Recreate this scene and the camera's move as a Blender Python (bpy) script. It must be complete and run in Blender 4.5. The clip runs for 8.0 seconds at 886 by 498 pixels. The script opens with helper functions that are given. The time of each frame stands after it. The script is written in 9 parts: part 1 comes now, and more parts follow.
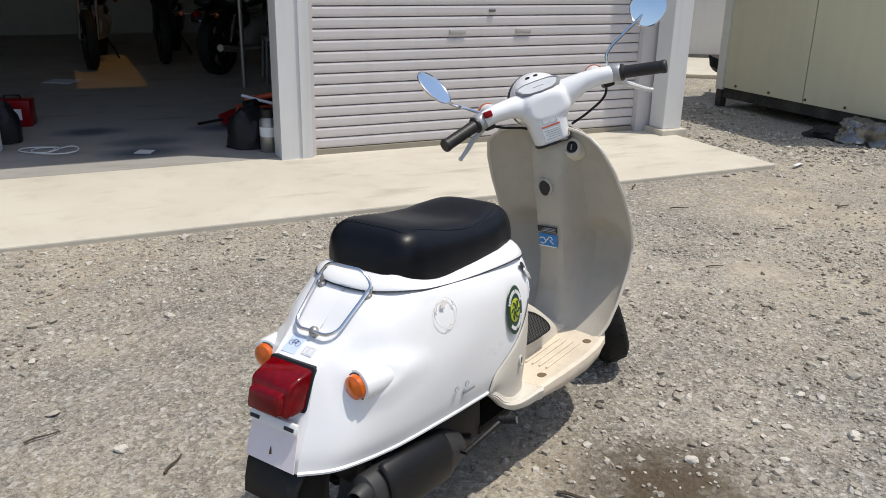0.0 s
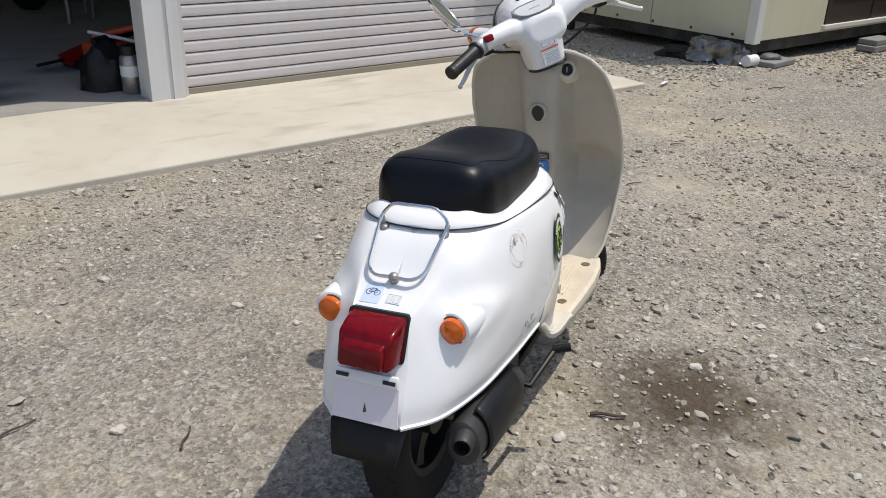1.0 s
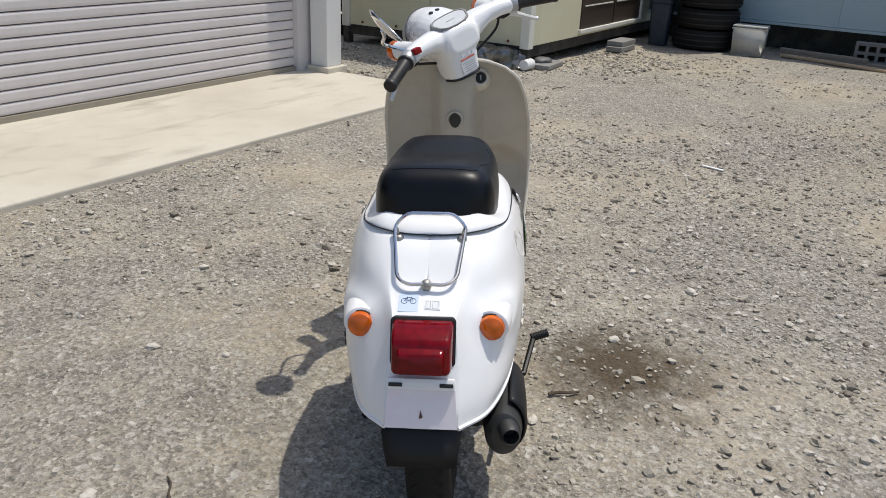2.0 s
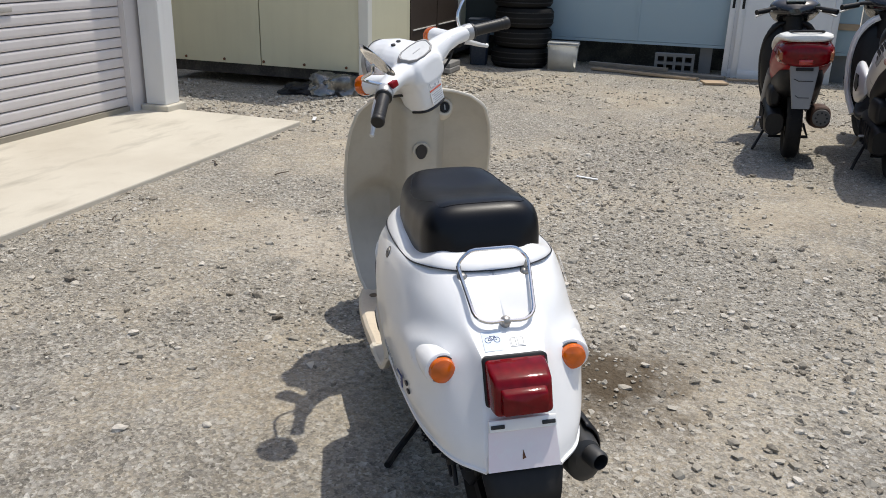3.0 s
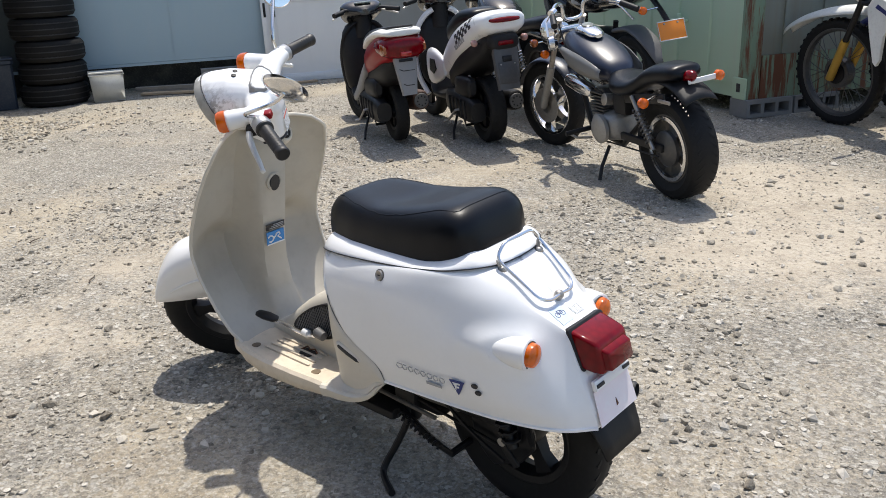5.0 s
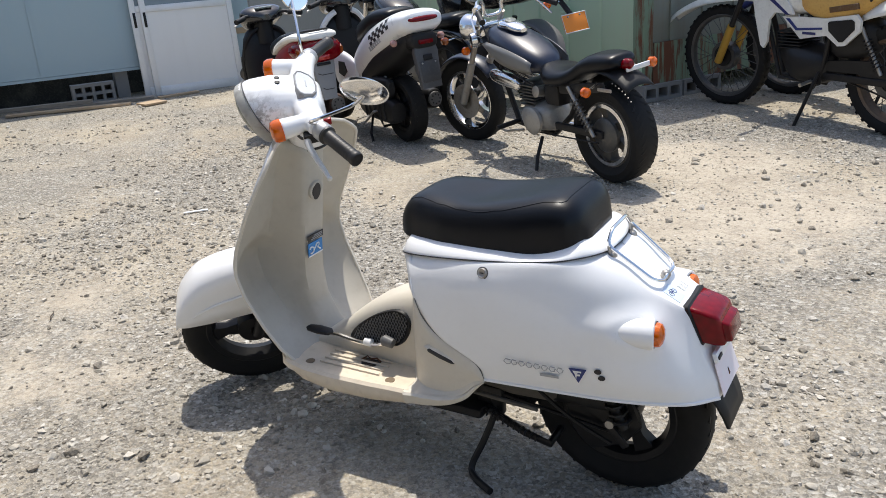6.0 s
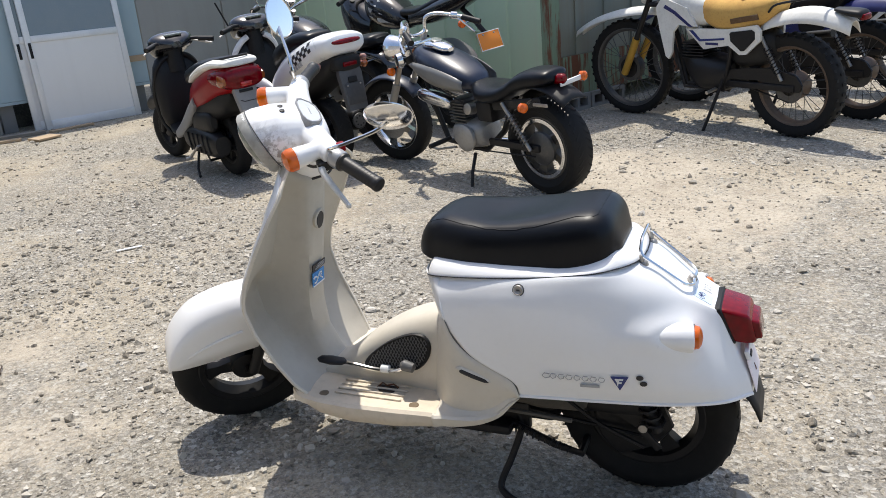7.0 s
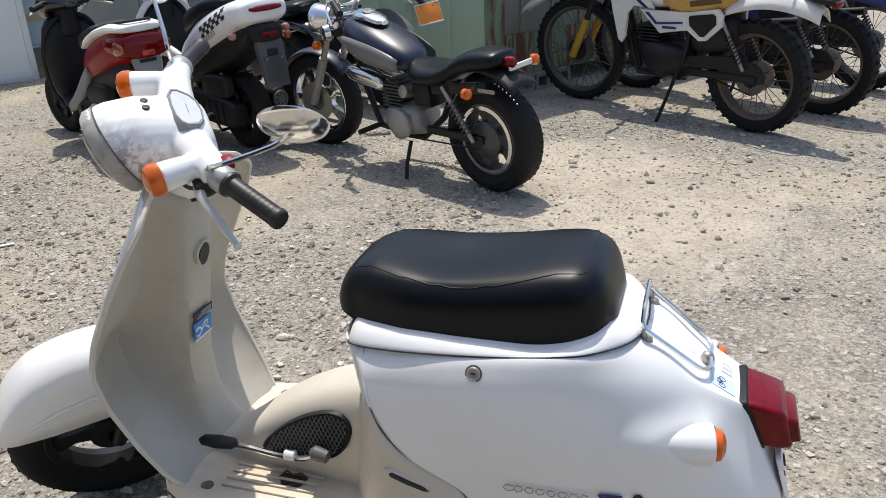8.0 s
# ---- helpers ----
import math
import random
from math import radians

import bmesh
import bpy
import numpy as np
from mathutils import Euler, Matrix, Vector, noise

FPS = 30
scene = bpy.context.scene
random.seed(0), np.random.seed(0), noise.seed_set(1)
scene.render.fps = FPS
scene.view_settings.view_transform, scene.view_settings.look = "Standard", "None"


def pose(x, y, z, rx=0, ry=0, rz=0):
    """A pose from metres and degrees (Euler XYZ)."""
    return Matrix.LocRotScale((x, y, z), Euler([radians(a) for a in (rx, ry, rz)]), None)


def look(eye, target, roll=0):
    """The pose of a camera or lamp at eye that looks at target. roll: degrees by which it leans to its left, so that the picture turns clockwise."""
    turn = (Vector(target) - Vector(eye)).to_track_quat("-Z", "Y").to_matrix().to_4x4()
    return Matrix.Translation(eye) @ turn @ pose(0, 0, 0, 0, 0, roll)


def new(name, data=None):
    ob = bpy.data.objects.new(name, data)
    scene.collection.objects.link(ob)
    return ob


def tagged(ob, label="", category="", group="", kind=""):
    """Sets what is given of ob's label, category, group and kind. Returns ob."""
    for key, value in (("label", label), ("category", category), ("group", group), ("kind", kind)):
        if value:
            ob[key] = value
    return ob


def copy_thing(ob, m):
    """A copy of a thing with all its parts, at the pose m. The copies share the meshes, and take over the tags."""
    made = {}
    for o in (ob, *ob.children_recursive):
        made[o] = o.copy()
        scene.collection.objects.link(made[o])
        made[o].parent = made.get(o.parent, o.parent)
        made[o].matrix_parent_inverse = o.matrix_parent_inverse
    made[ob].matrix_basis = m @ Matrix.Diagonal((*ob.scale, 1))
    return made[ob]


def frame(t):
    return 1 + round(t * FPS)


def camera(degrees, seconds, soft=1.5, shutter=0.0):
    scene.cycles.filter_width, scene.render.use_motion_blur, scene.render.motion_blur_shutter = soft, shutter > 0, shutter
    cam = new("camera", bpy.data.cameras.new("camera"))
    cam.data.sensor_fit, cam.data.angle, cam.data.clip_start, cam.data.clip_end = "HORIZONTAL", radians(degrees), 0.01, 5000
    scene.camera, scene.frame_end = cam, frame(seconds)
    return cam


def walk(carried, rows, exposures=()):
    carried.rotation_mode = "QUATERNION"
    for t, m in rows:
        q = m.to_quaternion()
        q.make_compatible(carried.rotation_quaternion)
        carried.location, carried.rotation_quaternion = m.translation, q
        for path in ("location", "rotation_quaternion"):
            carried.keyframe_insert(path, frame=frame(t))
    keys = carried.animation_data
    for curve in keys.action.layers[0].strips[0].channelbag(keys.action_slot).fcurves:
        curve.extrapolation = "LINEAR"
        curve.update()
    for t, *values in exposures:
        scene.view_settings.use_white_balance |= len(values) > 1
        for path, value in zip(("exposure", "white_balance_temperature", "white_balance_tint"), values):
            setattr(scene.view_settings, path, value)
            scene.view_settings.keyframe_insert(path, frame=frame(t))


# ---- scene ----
cam = camera(56.5, 8.0, soft=0.9)
PATH = [
    (0, (0.108, 0.07, 1.202), (0.041, 1.955, 0.536), 1.1),
    (0.5, (-0.116, 0.077, 1.169), (0.036, 1.94, 0.457), 1.5),
    (1, (-0.37, 0.179, 1.164), (0.004, 1.971, 0.36), 1.7),
    (1.5, (-0.637, 0.222, 1.133), (0.096, 1.904, 0.338), 3.1),
    (1.7, (-0.725, 0.229, 1.152), (0.099, 1.877, 0.374), 3.0),
    (2.8, (-1.152, 0.586, 1.159), (0.092, 1.987, 0.46), 1.3),
    (3, (-1.215, 0.627, 1.151), (0.119, 1.949, 0.462), 1.6),
    (3.5, (-1.424, 0.784, 1.169), (0.149, 1.822, 0.5), 0.8),
    (4, (-1.485, 1.021, 1.142), (0.21, 1.828, 0.451), 0.3),
    (4.5, (-1.57, 1.236, 1.157), (0.226, 1.78, 0.468), 0.2),
    (4.7, (-1.639, 1.324, 1.148), (0.192, 1.761, 0.474), -1.1),
    (5.8, (-1.711, 1.874, 1.178), (0.171, 1.897, 0.501), -3.5),
    (6, (-1.705, 1.971, 1.168), (0.176, 1.92, 0.489), -4.0),
    (6.5, (-1.745, 2.198, 1.194), (0.128, 1.96, 0.537), -3.9),
    (7, (-1.667, 2.269, 1.197), (0.194, 1.942, 0.539), -5.0),
    (7.5, (-1.439, 2.212, 1.195), (0.402, 1.86, 0.497), -4.9),
    (8, (-1.163, 2.164, 1.163), (0.636, 1.683, 0.433), -2.2),
]
EXPOSURES = [(0.0, -0.22), (1.0, -0.30), (1.6, -0.32), (3.0, -0.18), (4.5, 0.10), (6.0, 0.20), (7.0, 0.21), (8.0, 0.06)]
walk(cam, [(t, look(eye, target, roll)) for t, eye, target, roll in PATH], exposures=EXPOSURES)

# ---- world and sun ----
world = bpy.data.worlds.new("sky")
scene.world = world
world.use_nodes = True
wn = world.node_tree
sky = wn.nodes.new("ShaderNodeTexSky")
sky.sky_type = "NISHITA"
sky.sun_disc = False
SUN = Vector((0.293, -0.03, 0.907)).normalized()
sky.sun_elevation = math.asin(SUN.z)
sky.sun_rotation = math.atan2(SUN.x, SUN.y)
sky.air_density, sky.dust_density = 1.0, 1.9
wn.nodes["Background"].inputs["Strength"].default_value = 0.18
wn.links.new(sky.outputs["Color"], wn.nodes["Background"].inputs["Color"])
sun = new("sun", bpy.data.lights.new("sun", "SUN"))
sun.data.energy, sun.data.angle, sun.data.color = 3.85, radians(0.55), (1.0, 0.950, 0.860)
sun.matrix_world = look(SUN * 30, (0, 0, 0))


# ---- materials ----
def nodes_of(name):
    m = bpy.data.materials.new(name)
    m.use_nodes = True
    t = m.node_tree
    return m, t, t.nodes["Principled BSDF"]


def link(t, a, b):
    t.links.new(a, b)


def coords(t, scale=1.0):
    c = t.nodes.new("ShaderNodeTexCoord")
    mp = t.nodes.new("ShaderNodeMapping")
    mp.inputs["Scale"].default_value = (scale, scale, scale)
    link(t, c.outputs["Object"], mp.inputs["Vector"])
    return mp.outputs["Vector"]


def noise_tex(t, vec, scale, detail=4.0, rough=0.55):
    n = t.nodes.new("ShaderNodeTexNoise")
    n.inputs["Scale"].default_value, n.inputs["Detail"].default_value, n.inputs["Roughness"].default_value = scale, detail, rough
    link(t, vec, n.inputs["Vector"])
    return n.outputs["Fac"]


def ramp(t, fac, stops):
    r = t.nodes.new("ShaderNodeValToRGB")
    els = r.color_ramp.elements
    while len(els) < len(stops):
        els.new(0.5)
    for e, (p, c) in zip(els, stops):
        e.position, e.color = p, (*c, 1.0)
    link(t, fac, r.inputs["Fac"])
    return r.outputs["Color"]


def mixed(t, fac, a, b, mode="MIX"):
    m = t.nodes.new("ShaderNodeMix")
    m.data_type, m.blend_type = "RGBA", mode
    for sock, v in ((m.inputs[0], fac), (m.inputs[6], a), (m.inputs[7], b)):
        if isinstance(v, bpy.types.NodeSocket):
            link(t, v, sock)
        else:
            sock.default_value = v if isinstance(v, float) else (*v, 1.0)
    return m.outputs[2]


def bump(t, b, height, strength=0.3, distance=0.002):
    n = t.nodes.new("ShaderNodeBump")
    n.inputs["Strength"].default_value, n.inputs["Distance"].default_value = strength, distance
    link(t, height, n.inputs["Height"])
    link(t, n.outputs["Normal"], b.inputs["Normal"])


def painted(name, col, rough=0.35, metal=0.0, dirt=(0.25, 0.22, 0.18), wear=0.12, grain=60.0, coat=0.0, relief=0.08, spec=0.5):
    """Paint, plastic or metal with dirt in two scales and fine relief."""
    m, t, b = nodes_of(name)
    v = coords(t)
    big = noise_tex(t, v, 6.0, 5.0, 0.6)
    fine = noise_tex(t, v, grain, 3.0)
    mask = ramp(t, big, [(0.45, (0, 0, 0)), (0.8, (1, 1, 1))])
    speck = ramp(t, fine, [(0.5, (0, 0, 0)), (0.75, (1, 1, 1))])
    w1 = t.nodes.new("ShaderNodeMath")
    w1.operation = "MULTIPLY_ADD"
    link(t, mask, w1.inputs[0])
    w1.inputs[1].default_value = wear
    w1.inputs[2].default_value = 0.0
    c1 = mixed(t, w1.outputs[0], col, dirt)
    w2 = t.nodes.new("ShaderNodeMath")
    w2.operation = "MULTIPLY"
    link(t, speck, w2.inputs[0])
    w2.inputs[1].default_value = wear * 0.6
    c2 = mixed(t, w2.outputs[0], c1, dirt)
    link(t, c2, b.inputs["Base Color"])
    rr = t.nodes.new("ShaderNodeMapRange")
    rr.inputs["To Min"].default_value, rr.inputs["To Max"].default_value = max(0.02, rough - 0.07), min(1.0, rough + 0.12)
    link(t, big, rr.inputs["Value"])
    link(t, rr.outputs["Result"], b.inputs["Roughness"])
    b.inputs["Metallic"].default_value = metal
    b.inputs["Coat Weight"].default_value = coat
    b.inputs["Specular IOR Level"].default_value = spec
    bump(t, b, fine, relief, 0.001)
    return m


WHITE = painted("white_paint", (0.86, 0.86, 0.855), 0.28, wear=0.05, dirt=(0.45, 0.42, 0.38), coat=0.4, relief=0.02)
BEIGE = painted("beige_plastic", (0.64, 0.595, 0.51), 0.5, wear=0.18, dirt=(0.40, 0.35, 0.28), relief=0.06)
TAN = painted("yellowed_plastic", (0.72, 0.63, 0.50), 0.5, wear=0.3, dirt=(0.30, 0.24, 0.17), relief=0.06)
VINYL = painted("black_vinyl", (0.0035, 0.0045, 0.007), 0.34, wear=0.02, dirt=(0.025, 0.025, 0.03), grain=420.0, relief=0.12, spec=0.24)
RUBBER = painted("tyre_rubber", (0.008, 0.008, 0.008), 0.7, wear=0.15, dirt=(0.05, 0.045, 0.04), relief=0.2, spec=0.3)
BLACKP = painted("black_plastic", (0.008, 0.008, 0.009), 0.5, wear=0.12, dirt=(0.05, 0.045, 0.04), relief=0.1, spec=0.35)
BLACKM = painted("black_metal", (0.007, 0.007, 0.008), 0.45, wear=0.18, dirt=(0.05, 0.042, 0.035), relief=0.2, spec=0.35)
GREYP = painted("grey_plastic", (0.11, 0.11, 0.11), 0.5, wear=0.3, dirt=(0.2, 0.18, 0.15), relief=0.1)
CHROME = painted("chrome", (0.78, 0.78, 0.78), 0.12, metal=1.0, wear=0.15, dirt=(0.25, 0.2, 0.15), relief=0.03)
STEEL = painted("worn_steel", (0.42, 0.40, 0.37), 0.42, metal=0.8, wear=0.5, dirt=(0.14, 0.11, 0.09), relief=0.2)
ALLOY = painted("cast_alloy", (0.36, 0.35, 0.33), 0.5, metal=0.5, wear=0.4, dirt=(0.16, 0.14, 0.11), relief=0.25)
RUST = painted("rust", (0.17, 0.07, 0.03), 0.8, wear=0.6, dirt=(0.06, 0.03, 0.02), relief=0.5)
MIRROR = painted("mirror_glass", (0.92, 0.95, 0.98), 0.02, metal=1.0, wear=0.02, relief=0.0)
PINK = painted("faded_pink", (0.84, 0.73, 0.765), 0.4, wear=0.7, dirt=(0.84, 0.84, 0.84), relief=0.03)
REDP = painted("red_paint", (0.25, 0.003, 0.006), 0.3, wear=0.1, dirt=(0.1, 0.01, 0.01), coat=0.03, spec=0.22, relief=0.02)
NAVY = painted("navy_paint", (0.010, 0.016, 0.036), 0.34, wear=0.12, dirt=(0.06, 0.06, 0.07), coat=0.15, relief=0.02)
GREYPAINT = painted("grey_paint", (0.17, 0.17, 0.165), 0.35, wear=0.15, dirt=(0.25, 0.24, 0.22), relief=0.03)
SILVER = painted("silver_paint", (0.45, 0.45, 0.45), 0.35, metal=0.5, wear=0.2, dirt=(0.2, 0.19, 0.17), relief=0.05)
FOAM = painted("worn_foam", (0.60, 0.36, 0.10), 0.9, wear=0.6, dirt=(0.35, 0.17, 0.05), relief=0.8, grain=90.0)
GOLD = painted("gold_fork", (0.50, 0.30, 0.05), 0.4, metal=0.4, wear=0.3, dirt=(0.2, 0.13, 0.04), relief=0.1)
BLUEP = painted("blue_plastic", (0.02, 0.025, 0.12), 0.4, wear=0.2, dirt=(0.06, 0.06, 0.09), relief=0.05)
ORANGEP = painted("orange_plate", (0.85, 0.26, 0.02), 0.5, wear=0.08, relief=0.03)
CONCRETE_BLOCK = painted("block_concrete", (0.24, 0.235, 0.225), 0.9, wear=0.4, dirt=(0.14, 0.135, 0.12), relief=0.7, grain=160.0)
WOOD = painted("pale_board", (0.46, 0.34, 0.22), 0.75, wear=0.4, dirt=(0.30, 0.23, 0.16), relief=0.3, grain=40.0)
STICK_WHITE = painted("sticker_white", (0.75, 0.76, 0.76), 0.45, wear=0.1, relief=0.02)
STICK_BLUE = painted("sticker_blue", (0.03, 0.22, 0.55), 0.4, wear=0.1, relief=0.02)
STICK_PALE = painted("sticker_pale_blue", (0.60, 0.70, 0.82), 0.45, wear=0.15, relief=0.02)
STICK_GREEN = painted("sticker_green", (0.012, 0.05, 0.025), 0.4, wear=0.1, relief=0.02)
STICK_LIME = painted("sticker_lime", (0.45, 0.50, 0.04), 0.4, wear=0.1, relief=0.02)
INK = painted("black_ink", (0.015, 0.015, 0.018), 0.5, wear=0.05, relief=0.02)
NAVYINK = painted("navy_ink", (0.015, 0.03, 0.16), 0.4, wear=0.05, relief=0.02)
GREYINK = painted("grey_ink", (0.33, 0.34, 0.35), 0.5, wear=0.3, dirt=(0.7, 0.7, 0.7), relief=0.02)
REDINK = painted("red_ink", (0.55, 0.10, 0.05), 0.5, wear=0.3, dirt=(0.7, 0.5, 0.45), relief=0.02)


def lens_material(name, col, rough=0.12, coat=0.8, deep=0.75, relief=0.25, spec=0.5):
    m, t, b = nodes_of(name)
    v = coords(t)
    cells = t.nodes.new("ShaderNodeTexVoronoi")
    cells.inputs["Scale"].default_value = 170.0
    link(t, v, cells.inputs["Vector"])
    facet = t.nodes.new("ShaderNodeTexVoronoi")
    facet.inputs["Scale"].default_value = 55.0
    link(t, v, facet.inputs["Vector"])
    shade = ramp(t, facet.outputs["Distance"], [(0.1, (0, 0, 0)), (0.75, (1, 1, 1))])
    link(t, mixed(t, shade, col, tuple(c * deep for c in col)), b.inputs["Base Color"])
    b.inputs["Roughness"].default_value = rough
    b.inputs["Transmission Weight"].default_value = 0.25
    b.inputs["Specular IOR Level"].default_value = spec
    b.inputs["Coat Weight"].default_value = coat
    b.inputs["Coat Roughness"].default_value = 0.05
    bump(t, b, cells.outputs["Distance"], relief, 0.001)
    return m


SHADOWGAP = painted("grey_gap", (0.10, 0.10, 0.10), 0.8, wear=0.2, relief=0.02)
AMBER = lens_material("amber_lens", (1.0, 0.185, 0.003), 0.08, 0.3, 0.7, 0.12)
REDLENS = lens_material("red_lens", (0.25, 0.0005, 0.006), 0.08, 0.03, 0.65, 0.08, 0.22)
CLEAR = lens_material("clear_lens", (0.36, 0.385, 0.33), 0.1, 0.6, 0.6)


# trodden dusty patches of the yard: centre and radius
DUST = [(1.75, 0.55, 0.80), (2.60, 0.42, 0.65), (0.70, 3.30, 0.38), (1.30, 3.32, 0.30)]


def ground_material():
    m, t, b = nodes_of("gravel_ground")
    v = coords(t)
    big = noise_tex(t, v, 0.75, 8.0, 0.68)
    mid = noise_tex(t, v, 3.4, 6.0, 0.7)
    fine = noise_tex(t, v, 46.0, 6.0, 0.75)
    grit = noise_tex(t, v, 210.0, 3.0, 0.7)
    # stones of two sizes, their outlines broken up
    warp = t.nodes.new("ShaderNodeTexNoise")
    warp.inputs["Scale"].default_value, warp.inputs["Detail"].default_value = 60.0, 3.0
    link(t, v, warp.inputs["Vector"])
    off = t.nodes.new("ShaderNodeVectorMath")
    off.operation = "MULTIPLY_ADD"
    link(t, warp.outputs["Color"], off.inputs[0])
    off.inputs[1].default_value = (0.012, 0.012, 0.012)
    link(t, v, off.inputs[2])
    vors = []
    for scale in (62.0, 135.0):
        vor = t.nodes.new("ShaderNodeTexVoronoi")
        vor.inputs["Scale"].default_value, vor.inputs["Randomness"].default_value = scale, 1.0
        link(t, off.outputs["Vector"], vor.inputs["Vector"])
        cell = t.nodes.new("ShaderNodeSeparateColor")
        link(t, vor.outputs["Color"], cell.inputs["Color"])
        vors.append((vor, cell))
    earth = ramp(t, mid, [(0.28, (0.26, 0.215, 0.155)), (0.5, (0.385, 0.33, 0.245)), (0.72, (0.49, 0.43, 0.33))])
    grey = ramp(t, mid, [(0.28, (0.235, 0.212, 0.172)), (0.5, (0.34, 0.31, 0.257)), (0.72, (0.43, 0.397, 0.335))])
    patch = ramp(t, big, [(0.42, (0.0, 0.0, 0.0)), (0.58, (1.0, 1.0, 1.0))])
    col = mixed(t, patch, grey, earth)
    # dusty patches with frayed edges
    here = t.nodes.new("ShaderNodeTexCoord")
    fray = noise_tex(t, v, 2.6, 6.0, 0.7)
    dust = None
    for cx, cy, r in DUST:
        away = t.nodes.new("ShaderNodeVectorMath")
        away.operation = "DISTANCE"
        link(t, here.outputs["Object"], away.inputs[0])
        away.inputs[1].default_value = (cx, cy, 0.0)
        edge = t.nodes.new("ShaderNodeMath")
        edge.operation = "MULTIPLY_ADD"
        link(t, fray, edge.inputs[0])
        edge.inputs[1].default_value = 1.5
        link(t, away.outputs["Value"], edge.inputs[2])
        low = t.nodes.new("ShaderNodeMapRange")
        low.inputs["From Min"].default_value, low.inputs["From Max"].default_value = r + 0.75, r + 0.40
        link(t, edge.outputs[0], low.inputs["Value"])
        if dust is None:
            dust = low.outputs["Result"]
        else:
            most = t.nodes.new("ShaderNodeMath")
            most.operation = "MAXIMUM"
            link(t, dust, most.inputs[0])
            link(t, low.outputs["Result"], most.inputs[1])
            dust = most.outputs[0]
    col = mixed(t, dust, col, ramp(t, mid, [(0.28, (0.34, 0.288, 0.218)), (0.5, (0.43, 0.374, 0.292)), (0.72, (0.495, 0.437, 0.348))]))
    large = ramp(t, vors[0][1].outputs[0], [(0.0, (0.12, 0.112, 0.10)), (0.5, (0.30, 0.28, 0.245)), (0.9, (0.50, 0.475, 0.425)), (1.0, (0.68, 0.655, 0.60))])
    small = ramp(t, vors[1][1].outputs[1], [(0.0, (0.10, 0.092, 0.08)), (0.55, (0.31, 0.288, 0.245)), (1.0, (0.60, 0.57, 0.51))])
    # only some cells are stones that show through the dust, fewer on the earth patches
    shown = ramp(t, vors[0][1].outputs[1], [(0.66, (0, 0, 0)), (0.70, (0.75, 0.75, 0.75))])
    shown_small = ramp(t, vors[1][1].outputs[0], [(0.36, (0, 0, 0)), (0.42, (0.85, 0.85, 0.85))])
    bare = ramp(t, big, [(0.42, (1.0, 1.0, 1.0)), (0.62, (0.28, 0.28, 0.28))])
    bare = mixed(t, dust, bare, (0.16, 0.16, 0.16))
    col = mixed(t, mixed(t, 1.0, shown_small, bare, "MULTIPLY"), col, small)
    col = mixed(t, mixed(t, 1.0, shown, bare, "MULTIPLY"), col, large)
    col = mixed(t, ramp(t, fine, [(0.36, (0.6, 0.6, 0.6)), (0.50, (0.0, 0.0, 0.0))]), col, (0.14, 0.125, 0.10))
    col = mixed(t, ramp(t, grit, [(0.53, (0.0, 0.0, 0.0)), (0.66, (0.5, 0.5, 0.5))]), col, (0.56, 0.52, 0.45))
    vor = vors[0][0]
    # the oily damp patch beside the scooter
    c = t.nodes.new("ShaderNodeTexCoord")
    d = t.nodes.new("ShaderNodeVectorMath")
    d.operation = "DISTANCE"
    link(t, c.outputs["Object"], d.inputs[0])
    d.inputs[1].default_value = (0.60, 1.76, 0.0)
    wob = t.nodes.new("ShaderNodeMath")
    wob.operation = "MULTIPLY_ADD"
    link(t, noise_tex(t, v, 9.0, 5.0, 0.7), wob.inputs[0])
    wob.inputs[1].default_value = 0.55
    link(t, d.outputs["Value"], wob.inputs[2])
    damp = ramp(t, wob.outputs[0], [(0.36, (0.92, 0.92, 0.92)), (0.60, (0.0, 0.0, 0.0))])
    col = mixed(t, damp, col, (0.085, 0.062, 0.038))
    link(t, col, b.inputs["Base Color"])
    b.inputs["Roughness"].default_value = 0.95
    b.inputs["Specular IOR Level"].default_value = 0.2
    h = t.nodes.new("ShaderNodeMath")
    h.operation = "ADD"
    link(t, vor.outputs["Distance"], h.inputs[0])
    link(t, fine, h.inputs[1])
    soft = t.nodes.new("ShaderNodeMath")
    soft.operation = "MULTIPLY"
    link(t, h.outputs[0], soft.inputs[0])
    link(t, bare, soft.inputs[1])
    bump(t, b, soft.outputs[0], 1.0, 0.011)
    return m


def stone_material():
    m, t, b = nodes_of("loose_stone")
    g = t.nodes.new("ShaderNodeNewGeometry")
    v = coords(t)
    base = ramp(t, g.outputs["Random Per Island"], [(0.0, (0.13, 0.112, 0.088)), (0.3, (0.29, 0.262, 0.215)), (0.75, (0.43, 0.395, 0.335)), (1.0, (0.63, 0.59, 0.525))])
    f = noise_tex(t, v, 140.0, 4.0, 0.7)
    link(t, mixed(t, ramp(t, f, [(0.4, (0, 0, 0)), (0.7, (0.6, 0.6, 0.6))]), base, (0.44, 0.39, 0.31)), b.inputs["Base Color"])
    b.inputs["Roughness"].default_value = 0.9
    bump(t, b, f, 0.6, 0.003)
    return m


